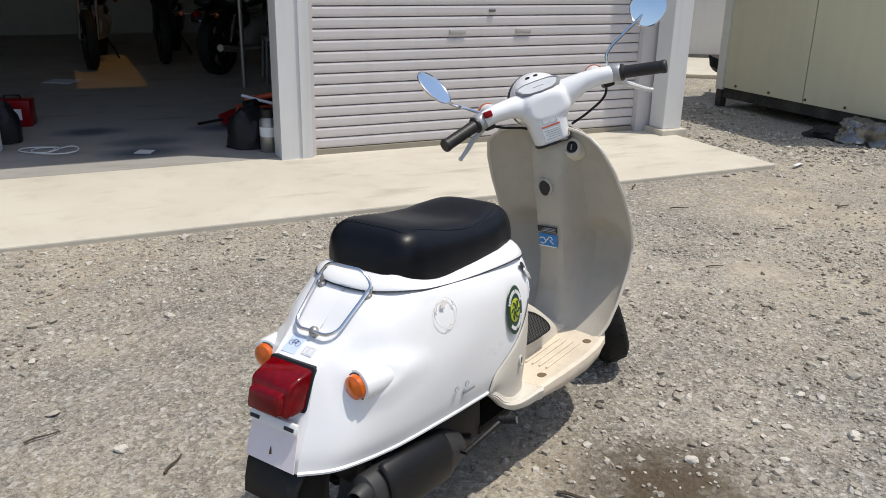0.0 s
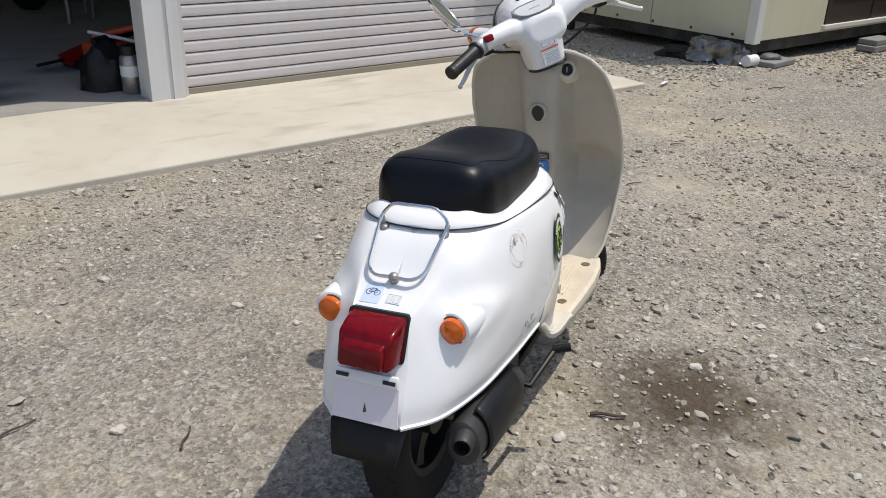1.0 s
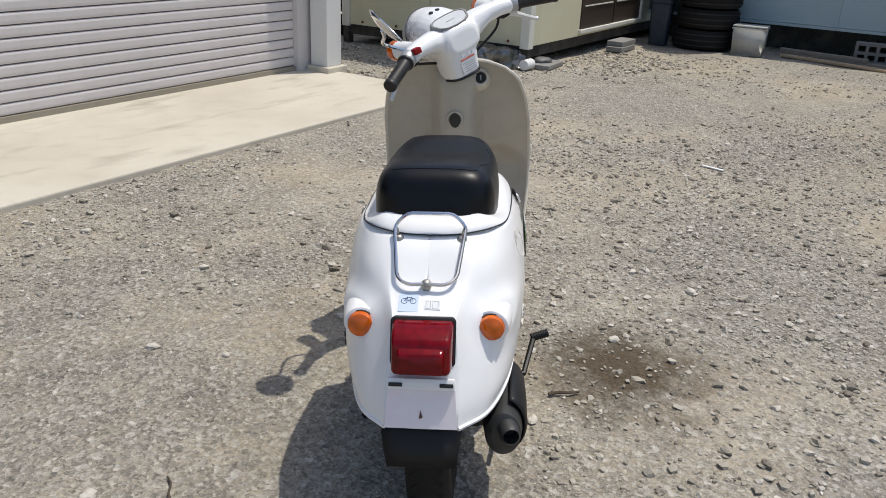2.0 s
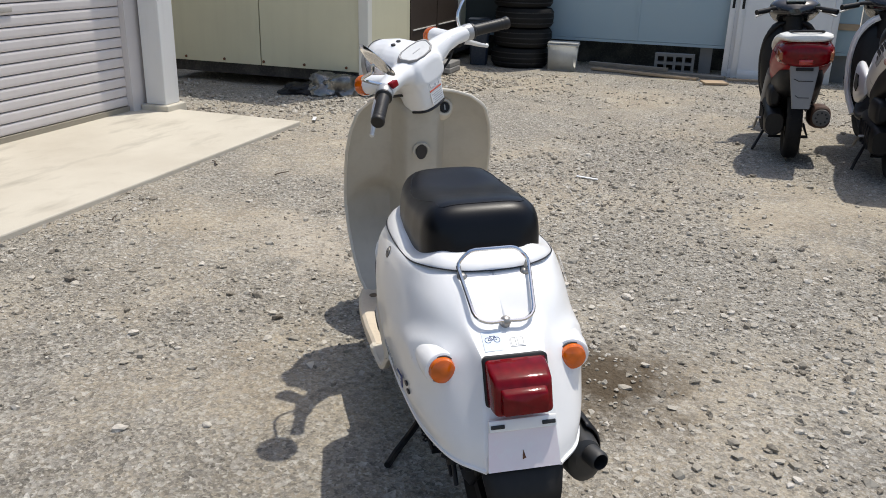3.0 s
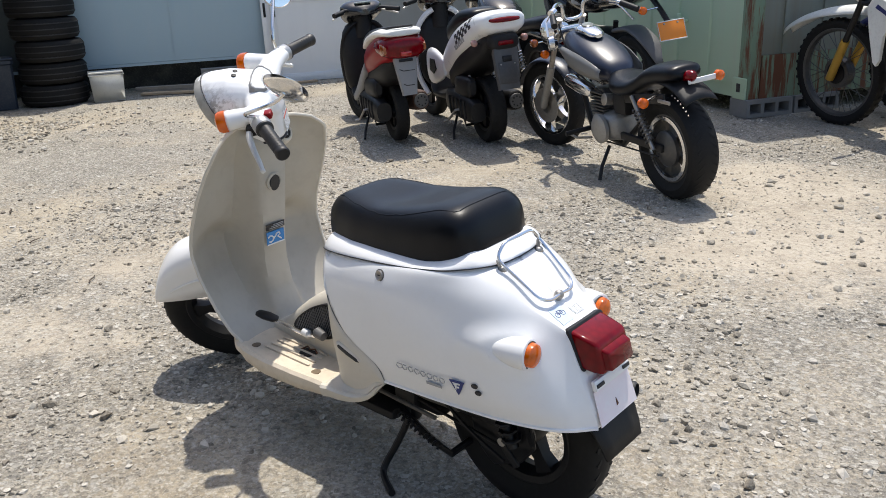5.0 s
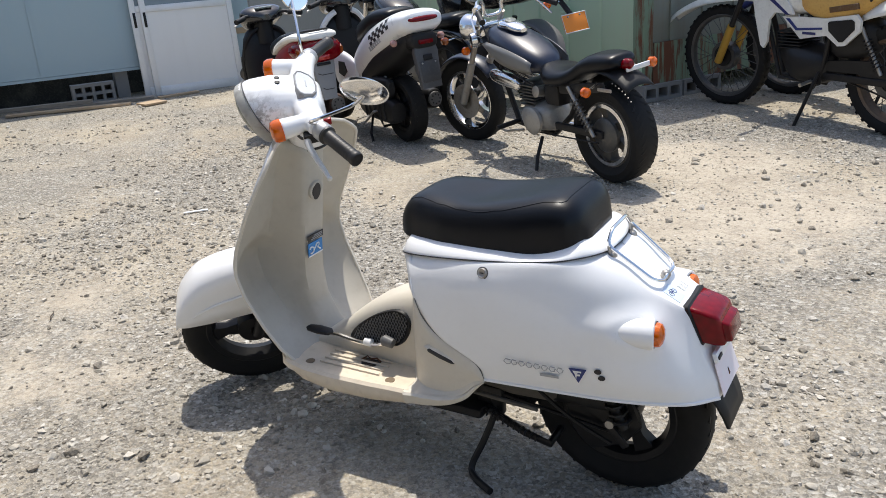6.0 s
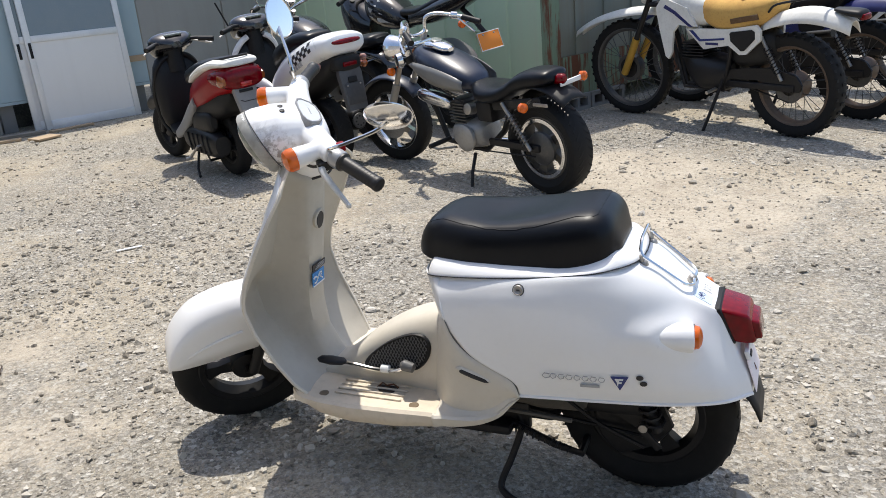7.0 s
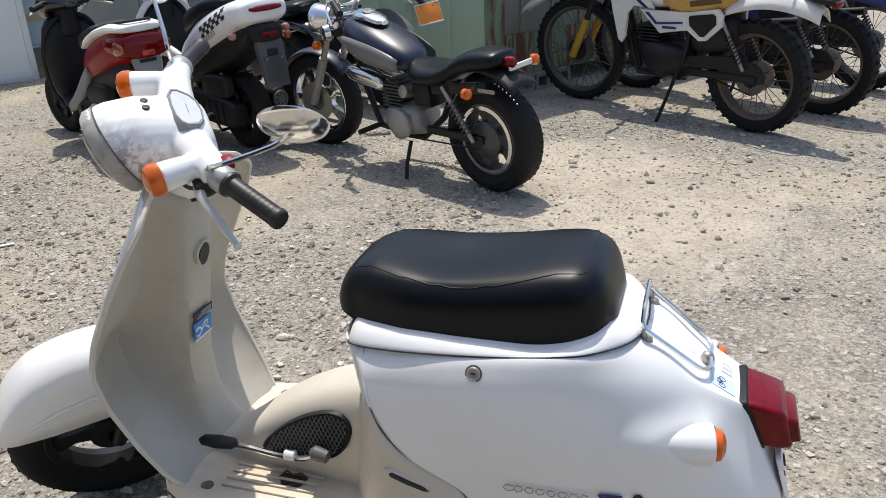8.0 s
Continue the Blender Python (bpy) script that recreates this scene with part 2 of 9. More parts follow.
def concrete_material(name, col, dirt):
    m, t, b = nodes_of(name)
    v = coords(t)
    big = noise_tex(t, v, 0.9, 6.0, 0.65)
    mid = noise_tex(t, v, 7.0, 6.0, 0.7)
    fine = noise_tex(t, v, 180.0, 3.0, 0.6)
    c1 = mixed(t, ramp(t, big, [(0.4, (0, 0, 0)), (0.75, (0.6, 0.6, 0.6))]), col, dirt)
    c2 = mixed(t, ramp(t, mid, [(0.55, (0, 0, 0)), (0.8, (0.5, 0.5, 0.5))]), c1, dirt)
    # long thin scrape marks
    s = t.nodes.new("ShaderNodeMapping")
    s.inputs["Scale"].default_value = (0.9, 3.2, 1.0)
    c = t.nodes.new("ShaderNodeTexCoord")
    link(t, c.outputs["Object"], s.inputs["Vector"])
    streak = noise_tex(t, s.outputs["Vector"], 1.3, 5.0, 0.6)
    c3 = mixed(t, ramp(t, streak, [(0.56, (0, 0, 0)), (0.66, (0.3, 0.3, 0.3)), (0.78, (0.75, 0.75, 0.75))]), c2, tuple(x * 0.5 for x in dirt))
    link(t, mixed(t, ramp(t, fine, [(0.3, (0.25, 0.25, 0.25)), (0.6, (0, 0, 0))]), c3, dirt), b.inputs["Base Color"])
    b.inputs["Roughness"].default_value = 0.85
    bump(t, b, fine, 0.3, 0.002)
    return m


def wall_material(name, col, streak_col, rough=0.5, amount=0.35, metal=0.0):
    """Painted sheet with rain streaks down it."""
    m, t, b = nodes_of(name)
    v = coords(t)
    s = t.nodes.new("ShaderNodeMapping")
    s.inputs["Scale"].default_value = (9.0, 9.0, 0.5)
    c = t.nodes.new("ShaderNodeTexCoord")
    link(t, c.outputs["Object"], s.inputs["Vector"])
    streak = noise_tex(t, s.outputs["Vector"], 1.0, 5.0, 0.6)
    big = noise_tex(t, v, 1.4, 5.0, 0.6)
    fine = noise_tex(t, v, 90.0, 3.0)
    c1 = mixed(t, ramp(t, streak, [(0.5, (0, 0, 0)), (0.8, (amount, amount, amount))]), col, streak_col)
    c2 = mixed(t, ramp(t, big, [(0.45, (0, 0, 0)), (0.8, (amount, amount, amount))]), c1, streak_col)
    link(t, c2, b.inputs["Base Color"])
    b.inputs["Roughness"].default_value = rough
    b.inputs["Metallic"].default_value = metal
    bump(t, b, fine, 0.08, 0.001)
    return m


GROUND = ground_material()
STONE = stone_material()
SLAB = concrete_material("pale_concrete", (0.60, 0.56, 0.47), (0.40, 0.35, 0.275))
# same concrete indoors, its colour darkened for the shade of the garage
SHADEFLOOR = concrete_material("shaded_garage_concrete", (0.37, 0.355, 0.325), (0.23, 0.215, 0.19))
SHUTTER = wall_material("shutter_paint", (0.62, 0.585, 0.575), (0.45, 0.42, 0.39), 0.4, 0.25)
SHUTBASE = painted("shutter_sill", (0.30, 0.27, 0.21), 0.6, wear=0.3, relief=0.1)
PILLAR = wall_material("pillar_paint", (0.70, 0.70, 0.69), (0.42, 0.40, 0.37), 0.4, 0.25)
CREAM = wall_material("cream_panel", (0.67, 0.64, 0.46), (0.45, 0.42, 0.30), 0.5, 0.22)
CREAMTRIM = wall_material("cream_trim", (0.74, 0.73, 0.66), (0.5, 0.47, 0.38), 0.45, 0.25)
BROWN = painted("brown_shutter", (0.045, 0.032, 0.024), 0.5, wear=0.15, dirt=(0.12, 0.10, 0.08))
BLUEWALL = wall_material("blue_grey_panel", (0.36, 0.475, 0.53), (0.42, 0.49, 0.52), 0.5, 0.3)
# teal darkened so that the panel behind the tyres looks shaded
SHADETEAL = wall_material("shaded_teal_panel", (0.022, 0.035, 0.038), (0.04, 0.05, 0.05), 0.5, 0.3)
GREYWALL = wall_material("grey_panel", (0.34, 0.34, 0.33), (0.24, 0.23, 0.21), 0.5, 0.3)
ALUMINIUM = painted("white_aluminium", (0.80, 0.81, 0.82), 0.4, metal=0.2, wear=0.12, relief=0.03)
DOORPANEL = wall_material("door_panel", (0.84, 0.83, 0.81), (0.7, 0.69, 0.67), 0.35, 0.2)
GREEN = wall_material("green_container_paint", (0.47, 0.60, 0.41), (0.50, 0.52, 0.38), 0.5, 0.4)
INNERWALL = painted("garage_inner_wall", (0.34, 0.33, 0.31), 0.8, wear=0.3)
# near-black: painted shade of hollows and openings, also the cabin's dark steel
DARKVOID = painted("dark_void_and_steel", (0.03, 0.028, 0.025), 0.9, wear=0.3)
FOIL = painted("silver_sheet", (0.26, 0.255, 0.24), 0.26, metal=0.75, wear=0.9, dirt=(0.03, 0.03, 0.03), relief=0.3, grain=26.0)
AMBERPANE = bpy.data.materials.new("amber_pane")
AMBERPANE.use_nodes = True
_t = AMBERPANE.node_tree
_tr = _t.nodes.new("ShaderNodeBsdfTransparent")
_tr.inputs["Color"].default_value = (0.30, 0.22, 0.095, 1.0)
_t.links.new(_tr.outputs["BSDF"], _t.nodes["Material Output"].inputs["Surface"])


# ---- shape helpers ----
def thing(name, label, category, group="", kind="", at=None):
    ob = new(name)
    if at is not None:
        ob.matrix_world = at
    return tagged(ob, label, category, group, kind)


def finish(bm, smooth=True):
    bmesh.ops.recalc_face_normals(bm, faces=bm.faces)
    if smooth:
        for f in bm.faces:
            f.smooth = True
        for e in bm.edges:
            if len(e.link_faces) == 2 and e.calc_face_angle(0.0) > 0.7:
                e.smooth = False
    return bm


def part(name, bm, material, parent, label="", smooth=True):
    """Links a bmesh as one mesh object under a thing or part, in its parent's frame."""
    finish(bm, smooth)
    me = bpy.data.meshes.new(name)
    bm.to_mesh(me)
    bm.free()
    me.materials.append(material)
    ob = new(name, me)
    if parent is not None:
        ob.parent = parent
    return tagged(ob, label)


def single(name, bm, material, label, category, group="", kind="", at=None, smooth=True):
    ob = part(name, bm, material, None, smooth=smooth)
    if at is not None:
        ob.matrix_world = at
    return tagged(ob, label, category, group, kind)


def blank():
    return bmesh.new()


def box(bm, lo, hi, m=None, bevel=0.0):
    r = bmesh.ops.create_cube(bm, size=1.0)
    vs = r["verts"]
    for v in vs:
        v.co = Vector([lo[i] + (v.co[i] + 0.5) * (hi[i] - lo[i]) for i in range(3)])
    if bevel:
        es = list({e for v in vs for e in v.link_edges})
        vs = list({v for f in bmesh.ops.bevel(bm, geom=es, offset=bevel, segments=2, affect="EDGES", profile=0.5)["faces"] for v in f.verts} | {v for v in vs if v.is_valid})
    if m is not None:
        for v in vs:
            v.co = m @ v.co
    return bm


def boxed(lo, hi, m=None, bevel=0.0):
    return box(blank(), lo, hi, m, bevel)


def rings(bm, loops, closed=True, caps=True, wrap=False):
    """Skins rows of points; closed: each row is a ring; wrap: the last row meets the first."""
    rows = [[bm.verts.new(p) for p in lp] for lp in loops]
    n = len(rows[0])
    pairs = list(zip(rows, rows[1:])) + ([(rows[-1], rows[0])] if wrap else [])
    for a, b in pairs:
        for i in range(n if closed else n - 1):
            j = (i + 1) % n
            bm.faces.new((a[i], a[j], b[j], b[i]))
    if caps and closed and not wrap:
        bm.faces.new(rows[0])
        bm.faces.new(rows[-1][::-1])
    return bm


def smooth_line(pts, k=6, closed=False):
    """A Catmull-Rom curve through the points."""
    P = [Vector(p) for p in pts]
    n = len(P)
    out = []
    for i in range(n if closed else n - 1):
        p1, p2 = P[i], P[(i + 1) % n]
        p0 = P[i - 1] if (closed or i > 0) else p1 * 2 - p2
        p3 = P[(i + 2) % n] if (closed or i + 2 < n) else p2 * 2 - p1
        for s in range(k):
            u = s / k
            out.append(0.5 * ((2 * p1) + (p2 - p0) * u + (2 * p0 - 5 * p1 + 4 * p2 - p3) * u * u + (3 * p1 - p0 - 3 * p2 + p3) * u ** 3))
    if not closed:
        out.append(P[-1])
    return out


def tube(bm, pts, r, seg=8, closed=False, smooth=0):
    """A round tube along points; r: one radius or one for each end."""
    if smooth:
        pts = smooth_line(pts, smooth, closed)
    P = [Vector(p) for p in pts]
    n = len(P)
    loops, side = [], None
    for i, p in enumerate(P):
        a = P[i - 1] if (i or closed) else P[i]
        b = P[(i + 1) % n] if (i < n - 1 or closed) else P[i]
        d = (b - a).normalized()
        if side is None:
            side = d.orthogonal().normalized()
        side = (side - d * side.dot(d)).normalized()
        up = d.cross(side)
        rad = r if isinstance(r, (int, float)) else r[0] + (r[1] - r[0]) * i / max(1, n - 1)
        loops.append([p + rad * (math.cos(2 * math.pi * k / seg) * side + math.sin(2 * math.pi * k / seg) * up) for k in range(seg)])
    return rings(bm, loops, True, not closed, closed)


def rod(a, b, r, seg=10, bm=None):
    return tube(bm or blank(), [a, b], r, seg)


def turned(bm, profile, m, seg=24, full=True):
    """A lathe: rows of (along, radius) round the x axis of m."""
    loops = []
    for k in range(seg):
        a = 2 * math.pi * k / seg
        loops.append([m @ Vector((x, r * math.cos(a), r * math.sin(a))) for x, r in profile])
    rows = [[lp[i] for lp in loops] for i in range(len(profile))]
    return rings(bm, rows, True, full)


def axis_frame(centre, direction):
    """A frame at centre whose x axis points along direction."""
    q = Vector(direction).normalized().to_track_quat("X", "Z")
    return Matrix.Translation(centre) @ q.to_matrix().to_4x4()


def prism(bm, outline, lo, hi, axis=1, m=None):
    """Extrudes an outline of (a, b) from lo to hi along an axis."""
    def place(p, d):
        q = [p[0], p[1]]
        q.insert(axis, d)
        return (m @ Vector(q)) if m is not None else Vector(q)
    return rings(bm, [[place(p, lo) for p in outline], [place(p, hi) for p in outline]])


def disc_oval(bm, m, a, b, thick, seg=28):
    """An oval plate in the yz plane of m, thick along x."""
    o = [(a * math.cos(2 * math.pi * k / seg), b * math.sin(2 * math.pi * k / seg)) for k in range(seg)]
    return rings(bm, [[m @ Vector((x, p[0] * s, p[1] * s)) for p in o] for x, s in ((-thick, 0.92), (0.0, 1.0), (thick * 0.4, 0.96))])


def move(bm, m):
    bmesh.ops.transform(bm, matrix=m, verts=bm.verts)
    return bm


def thicken(ob, t, offset=-1.0):
    md = ob.modifiers.new("thickness", "SOLIDIFY")
    md.thickness, md.offset = t, offset
    return ob


def soften(ob, w=0.003, seg=2, angle=40):
    md = ob.modifiers.new("edge", "BEVEL")
    md.width, md.segments, md.limit_method, md.angle_limit = w, seg, "ANGLE", radians(angle)
    return ob


def blend(ob, voxel=0.004, rounds=8):
    """Melts overlapping shells of a part into one smooth skin."""
    md = ob.modifiers.new("skin", "REMESH")
    md.mode, md.voxel_size, md.use_smooth_shade = "VOXEL", voxel, True
    sm = ob.modifiers.new("relax", "SMOOTH")
    sm.factor, sm.iterations = 0.5, rounds
    return ob


def lathe_ring(bm, R, profile, m, seg=40):
    """A ring round the y axis of m: profile of (y, radius offset from R), closed."""
    loops = []
    for k in range(seg):
        a = 2 * math.pi * k / seg
        loops.append([m @ Vector(((R + r) * math.cos(a), y, (R + r) * math.sin(a))) for y, r in profile])
    return rings(bm, loops, True, False, True)


def tyre_profile(w, h, flat=0.6):
    return [(-w * 0.32, -h), (-w * 0.5, -h * 0.55), (-w * 0.47, -h * 0.22), (-w * 0.33, -h * 0.05), (0, 0), (w * 0.33, -h * 0.05), (w * 0.47, -h * 0.22), (w * 0.5, -h * 0.55), (w * 0.32, -h), (0, -h * 0.85)]


def wheel(parent, m, R, w, h, style="cast", spokes=5, knobs=0, rim_mat=None, seg=44):
    """A wheel at m, its axle along y: tyre, rim, hub and spokes as parts."""
    rim_mat = rim_mat or BLACKM
    tyre = part("tyre", lathe_ring(blank(), R, tyre_profile(w, h), m, seg), RUBBER, parent, "worn black rubber tyre")
    bm = blank()
    if knobs:
        for k in range(knobs):
            for side, off in ((-0.36, 0.0), (0.0, 0.5), (0.36, 0.0)):
                a = 2 * math.pi * (k + off) / knobs
                t = m @ Matrix.Rotation(-a, 4, "Y") @ Matrix.Translation((R, side * w, 0))
                d = 0.006 if side == 0.0 else 0.003
                box(bm, (-0.010 - (0.006 if side else 0.0), -w * 0.12, -0.009), (d - (0.007 if side else 0.0), w * 0.12, 0.009), t)
        part("tread", bm, RUBBER, tyre, smooth=False)
    else:
        for k in range(36):
            a = 2 * math.pi * k / 36
            for s in (-1, 1):
                t = m @ Matrix.Rotation(-a - s * 0.03, 4, "Y") @ Matrix.Translation((R - 0.0015, s * w * 0.2, 0)) @ Matrix.Rotation(s * 0.7, 4, "X")
                box(bm, (-0.006, -w * 0.16, -0.0045), (-0.0006, w * 0.16, 0.0045), t)
        part("tread", bm, RUBBER, tyre, smooth=False)
    rr = R - h
    rim = part("rim", lathe_ring(blank(), rr, [(-w * 0.34, 0.006), (-w * 0.36, 0.002), (-w * 0.30, -0.012), (0, -0.022), (w * 0.30, -0.012), (w * 0.36, 0.002), (w * 0.34, 0.006), (0, -0.008)], m, seg), rim_mat, parent)
    hub = part("hub", turned(blank(), [(-w * 0.42, 0.018), (-w * 0.40, rr * 0.34), (-w * 0.1, rr * 0.36), (w * 0.1, rr * 0.36), (w * 0.40, rr * 0.34), (w * 0.42, 0.018)], m @ Matrix.Rotation(radians(90), 4, "Z"), 24), rim_mat, parent)
    if style == "cast":
        for k in range(spokes):
            a = 2 * math.pi * k / spokes
            t = m @ Matrix.Rotation(-a, 4, "Y")
            bm = blank()
            rings(bm, [[t @ Vector((x, y, z)) for y, z in ((-ty, -tz), (ty, -tz), (ty, tz), (-ty, tz))] for x, ty, tz in ((rr * 0.25, w * 0.2, rr * 0.17), (rr * 0.6, w * 0.16, rr * 0.11), (rr - 0.012, w * 0.2, rr * 0.19))])
            part("spoke", bm, rim_mat, parent)
    else:
        bm = blank()
        for k in range(spokes):
            a = 2 * math.pi * k / spokes
            s = 1 if k % 2 else -1
            t = m @ Matrix.Rotation(-a, 4, "Y")
            tw = 0.35 if (k // 2) % 2 else -0.35
            tube(bm, [t @ Vector((rr * 0.3 * math.cos(tw), s * w * 0.33, rr * 0.3 * math.sin(tw))), t @ Vector((rr - 0.015, 0, 0))], 0.0022, 5)
        part("spokes", bm, DARKALLOY, parent, "thin wire spokes")
    return tyre


# ---- the lie of the land: U runs along the garage front, V into it ----
A = radians(26.8)
U, V = Vector((math.cos(A), math.sin(A), 0)), Vector((-math.sin(A), math.cos(A), 0))
GRID = Matrix.Rotation(A, 4, "Z")
GARAGE = Matrix.Translation((-1.06, 4.95, 0)) @ GRID


def structure(name, bm, material, label, category="", at=None, smooth=False):
    return single(name, bm, material, label, category or "structure", kind="structure", at=at, smooth=smooth)


def land(x, y):
    p = noise.noise(Vector((x * 0.7, y * 0.7, 0.0))) * 0.012 + noise.noise(Vector((x * 3.1, y * 3.1, 4.0))) * 0.006
    return p - 0.004


def build_ground():
    near = np.arange(-3.0, 8.01, 0.055)
    grow = [0.1, 0.2, 0.5, 1, 2, 5, 12, 30, 80, 200, 500]
    xs = np.concatenate([[-3.0 - g for g in grow[::-1]], near, [8.0 + g for g in grow]])
    ys = np.concatenate([[-3.0 - g for g in grow[::-1]], near, [8.0 + g for g in grow]])
    verts = [(float(x), float(y), land(x, y) if abs(x) < 9 and abs(y) < 9 else -0.01) for y in ys for x in xs]
    n = len(xs)
    faces = [(j * n + i, j * n + i + 1, (j + 1) * n + i + 1, (j + 1) * n + i) for j in range(len(ys) - 1) for i in range(n - 1)]
    me = bpy.data.meshes.new("ground")
    me.from_pydata(verts, [], faces)
    me.materials.append(GROUND)
    me.shade_smooth()
    tagged(new("ground", me), "dusty grey gravel yard with tan earth patches", "ground", kind="structure")


build_ground()

# ---- garage ----
bm = boxed((-7.0, -1.155, -0.15), (2.85, 0.07, 0.022))
soften(structure("slab_apron", bm, SLAB, "pale sunlit concrete apron before the garage", "pavement", GARAGE), 0.008)
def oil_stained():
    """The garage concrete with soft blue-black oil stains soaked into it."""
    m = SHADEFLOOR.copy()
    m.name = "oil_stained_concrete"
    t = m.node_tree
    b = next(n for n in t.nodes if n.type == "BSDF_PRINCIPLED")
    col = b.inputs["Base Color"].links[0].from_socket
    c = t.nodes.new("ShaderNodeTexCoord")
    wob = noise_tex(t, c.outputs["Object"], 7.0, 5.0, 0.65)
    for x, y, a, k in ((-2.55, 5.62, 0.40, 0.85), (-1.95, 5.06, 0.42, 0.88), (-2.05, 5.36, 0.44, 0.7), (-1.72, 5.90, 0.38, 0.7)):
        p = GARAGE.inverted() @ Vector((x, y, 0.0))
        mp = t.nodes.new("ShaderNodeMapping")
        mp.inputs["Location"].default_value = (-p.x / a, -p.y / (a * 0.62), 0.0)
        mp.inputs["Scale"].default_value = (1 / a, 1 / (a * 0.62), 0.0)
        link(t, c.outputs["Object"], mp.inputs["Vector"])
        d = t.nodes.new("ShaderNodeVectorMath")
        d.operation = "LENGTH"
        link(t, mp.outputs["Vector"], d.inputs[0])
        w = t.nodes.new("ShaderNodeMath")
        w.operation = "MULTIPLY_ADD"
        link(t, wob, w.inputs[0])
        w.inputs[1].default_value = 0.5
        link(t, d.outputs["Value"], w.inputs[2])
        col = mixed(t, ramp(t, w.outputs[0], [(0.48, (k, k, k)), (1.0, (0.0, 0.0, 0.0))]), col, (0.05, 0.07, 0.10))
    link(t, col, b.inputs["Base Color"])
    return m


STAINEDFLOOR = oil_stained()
structure("garage_floor", boxed((-7.0, 0.075, -0.15), (2.85, 9.0, 0.020)), STAINEDFLOOR, "concrete garage floor with shade put into its colour", "floor", GARAGE)
structure("wall_back", boxed((-7.2, 9.0, -0.1), (3.0, 9.15, 3.1)), INNERWALL, "dark rear wall of the garage", "wall", GARAGE)
structure("wall_west", boxed((-7.2, 0.0, -0.1), (-7.0, 9.0, 3.1)), INNERWALL, "dark side wall of the garage", "wall", GARAGE)
structure("wall_east", boxed((2.86, 0.0, -0.1), (3.0, 9.0, 3.1)), GREYWALL, "grey side wall of the garage", "wall", GARAGE)
structure("wall_front", boxed((-7.2, -0.02, 2.45), (3.0, 0.16, 3.1)), PILLAR, "white lintel over the garage openings", "wall", GARAGE)
roof = blank()
for lo, hi in (((-7.3, -0.22, 3.1), (3.1, 2.78, 3.2)), ((-7.3, 5.5, 3.1), (3.1, 9.2, 3.2)), ((-7.3, 2.78, 3.1), (-0.20, 5.5, 3.2)), ((0.44, 2.78, 3.1), (3.1, 5.5, 3.2))):
    box(roof, lo, hi)
structure("garage_roof", roof, GREYWALL, "flat sheet roof of the garage", "roof", GARAGE)
structure("skylight", boxed((-0.20, 2.78, 3.13), (0.44, 5.5, 3.136)), AMBERPANE, "amber translucent roof light", "roof light", GARAGE)


def build_pillar():
    p = thing("garage_pillar", "white steel pillar between the garage openings", "pillar", kind="structure", at=GARAGE)
    part("web", boxed((0.0, 0.0, 0.02), (0.195, 0.17, 2.45)), PILLAR, p, smooth=False)
    part("flange", boxed((0.0, -0.012, 0.02), (0.075, 0.0, 2.45)), PILLAR, p, smooth=False)
    part("flange", boxed((0.13, -0.012, 0.02), (0.195, 0.0, 2.45)), PILLAR, p, smooth=False)
    part("guide_rail", boxed((0.197, 0.02, 0.02), (0.225, 0.12, 2.45)), SHUTTER, p, smooth=False)


build_pillar()


SHUTPULL = painted("shutter_pull", (0.42, 0.40, 0.37), 0.5, wear=0.3, relief=0.1)


def build_shutter():
    s = thing("roller_shutter", "closed grey-white steel roller shutter", "shutter", kind="structure", at=GARAGE)
    pitch, z = 0.0664, 0.0575
    prof = [(0.0, 0.0), (0.009, 0.002), (0.0140, 0.007), (0.0155, 0.018), (0.0155, 0.048), (0.013, 0.057), (0.006, 0.0618), (0.0, 0.0625)]
    me = None
    k = 0
    while z + k * pitch < 2.45:
        if me is None:
            bm = blank()
            rings(bm, [[Vector((x, 0.078 - d, h)) for d, h in prof] + [Vector((x, 0.084, 0.0625)), Vector((x, 0.084, 0.0))] for x in (0.23, 2.64)])
            first = part("slat", bm, SHUTTER, s, smooth=False)
            me = first.data
            first.location.z = z
        else:
            o = new("slat", me)
            o.parent = s
            o.location.z = z + k * pitch
        k += 1
    part("bottom_bar", boxed((0.23, 0.05, 0.010), (2.64, 0.09, 0.055)), SHUTBASE, s, "dull tan bottom bar", smooth=False)
    for x in (1.136, 1.623):
        part("pull", boxed((x, 0.052, 0.738), (x + 0.118, 0.064, 0.768), bevel=0.005), SHUTPULL, s)
    part("lock", boxed((1.418, 0.050, 0.877), (1.464, 0.062, 0.893), bevel=0.004), GREYP, s)
    part("guide_rail", boxed((2.642, 0.02, 0.02), (2.905, 0.12, 2.45)), SHUTTER, s, smooth=False)


build_shutter()


def build_post():
    p = thing("porch_post", "square white steel post on a concrete footing", "post", kind="structure", at=GARAGE)
    soften(part("footing", boxed((2.715, -0.205, -0.05), (2.935, 0.015, 0.062)), SLAB, p, "rough concrete footing", smooth=False), 0.008)
    soften(part("shaft", boxed((2.745, -0.17, 0.062), (2.905, -0.01, 3.1)), PILLAR, p, smooth=False), 0.006)


build_post()


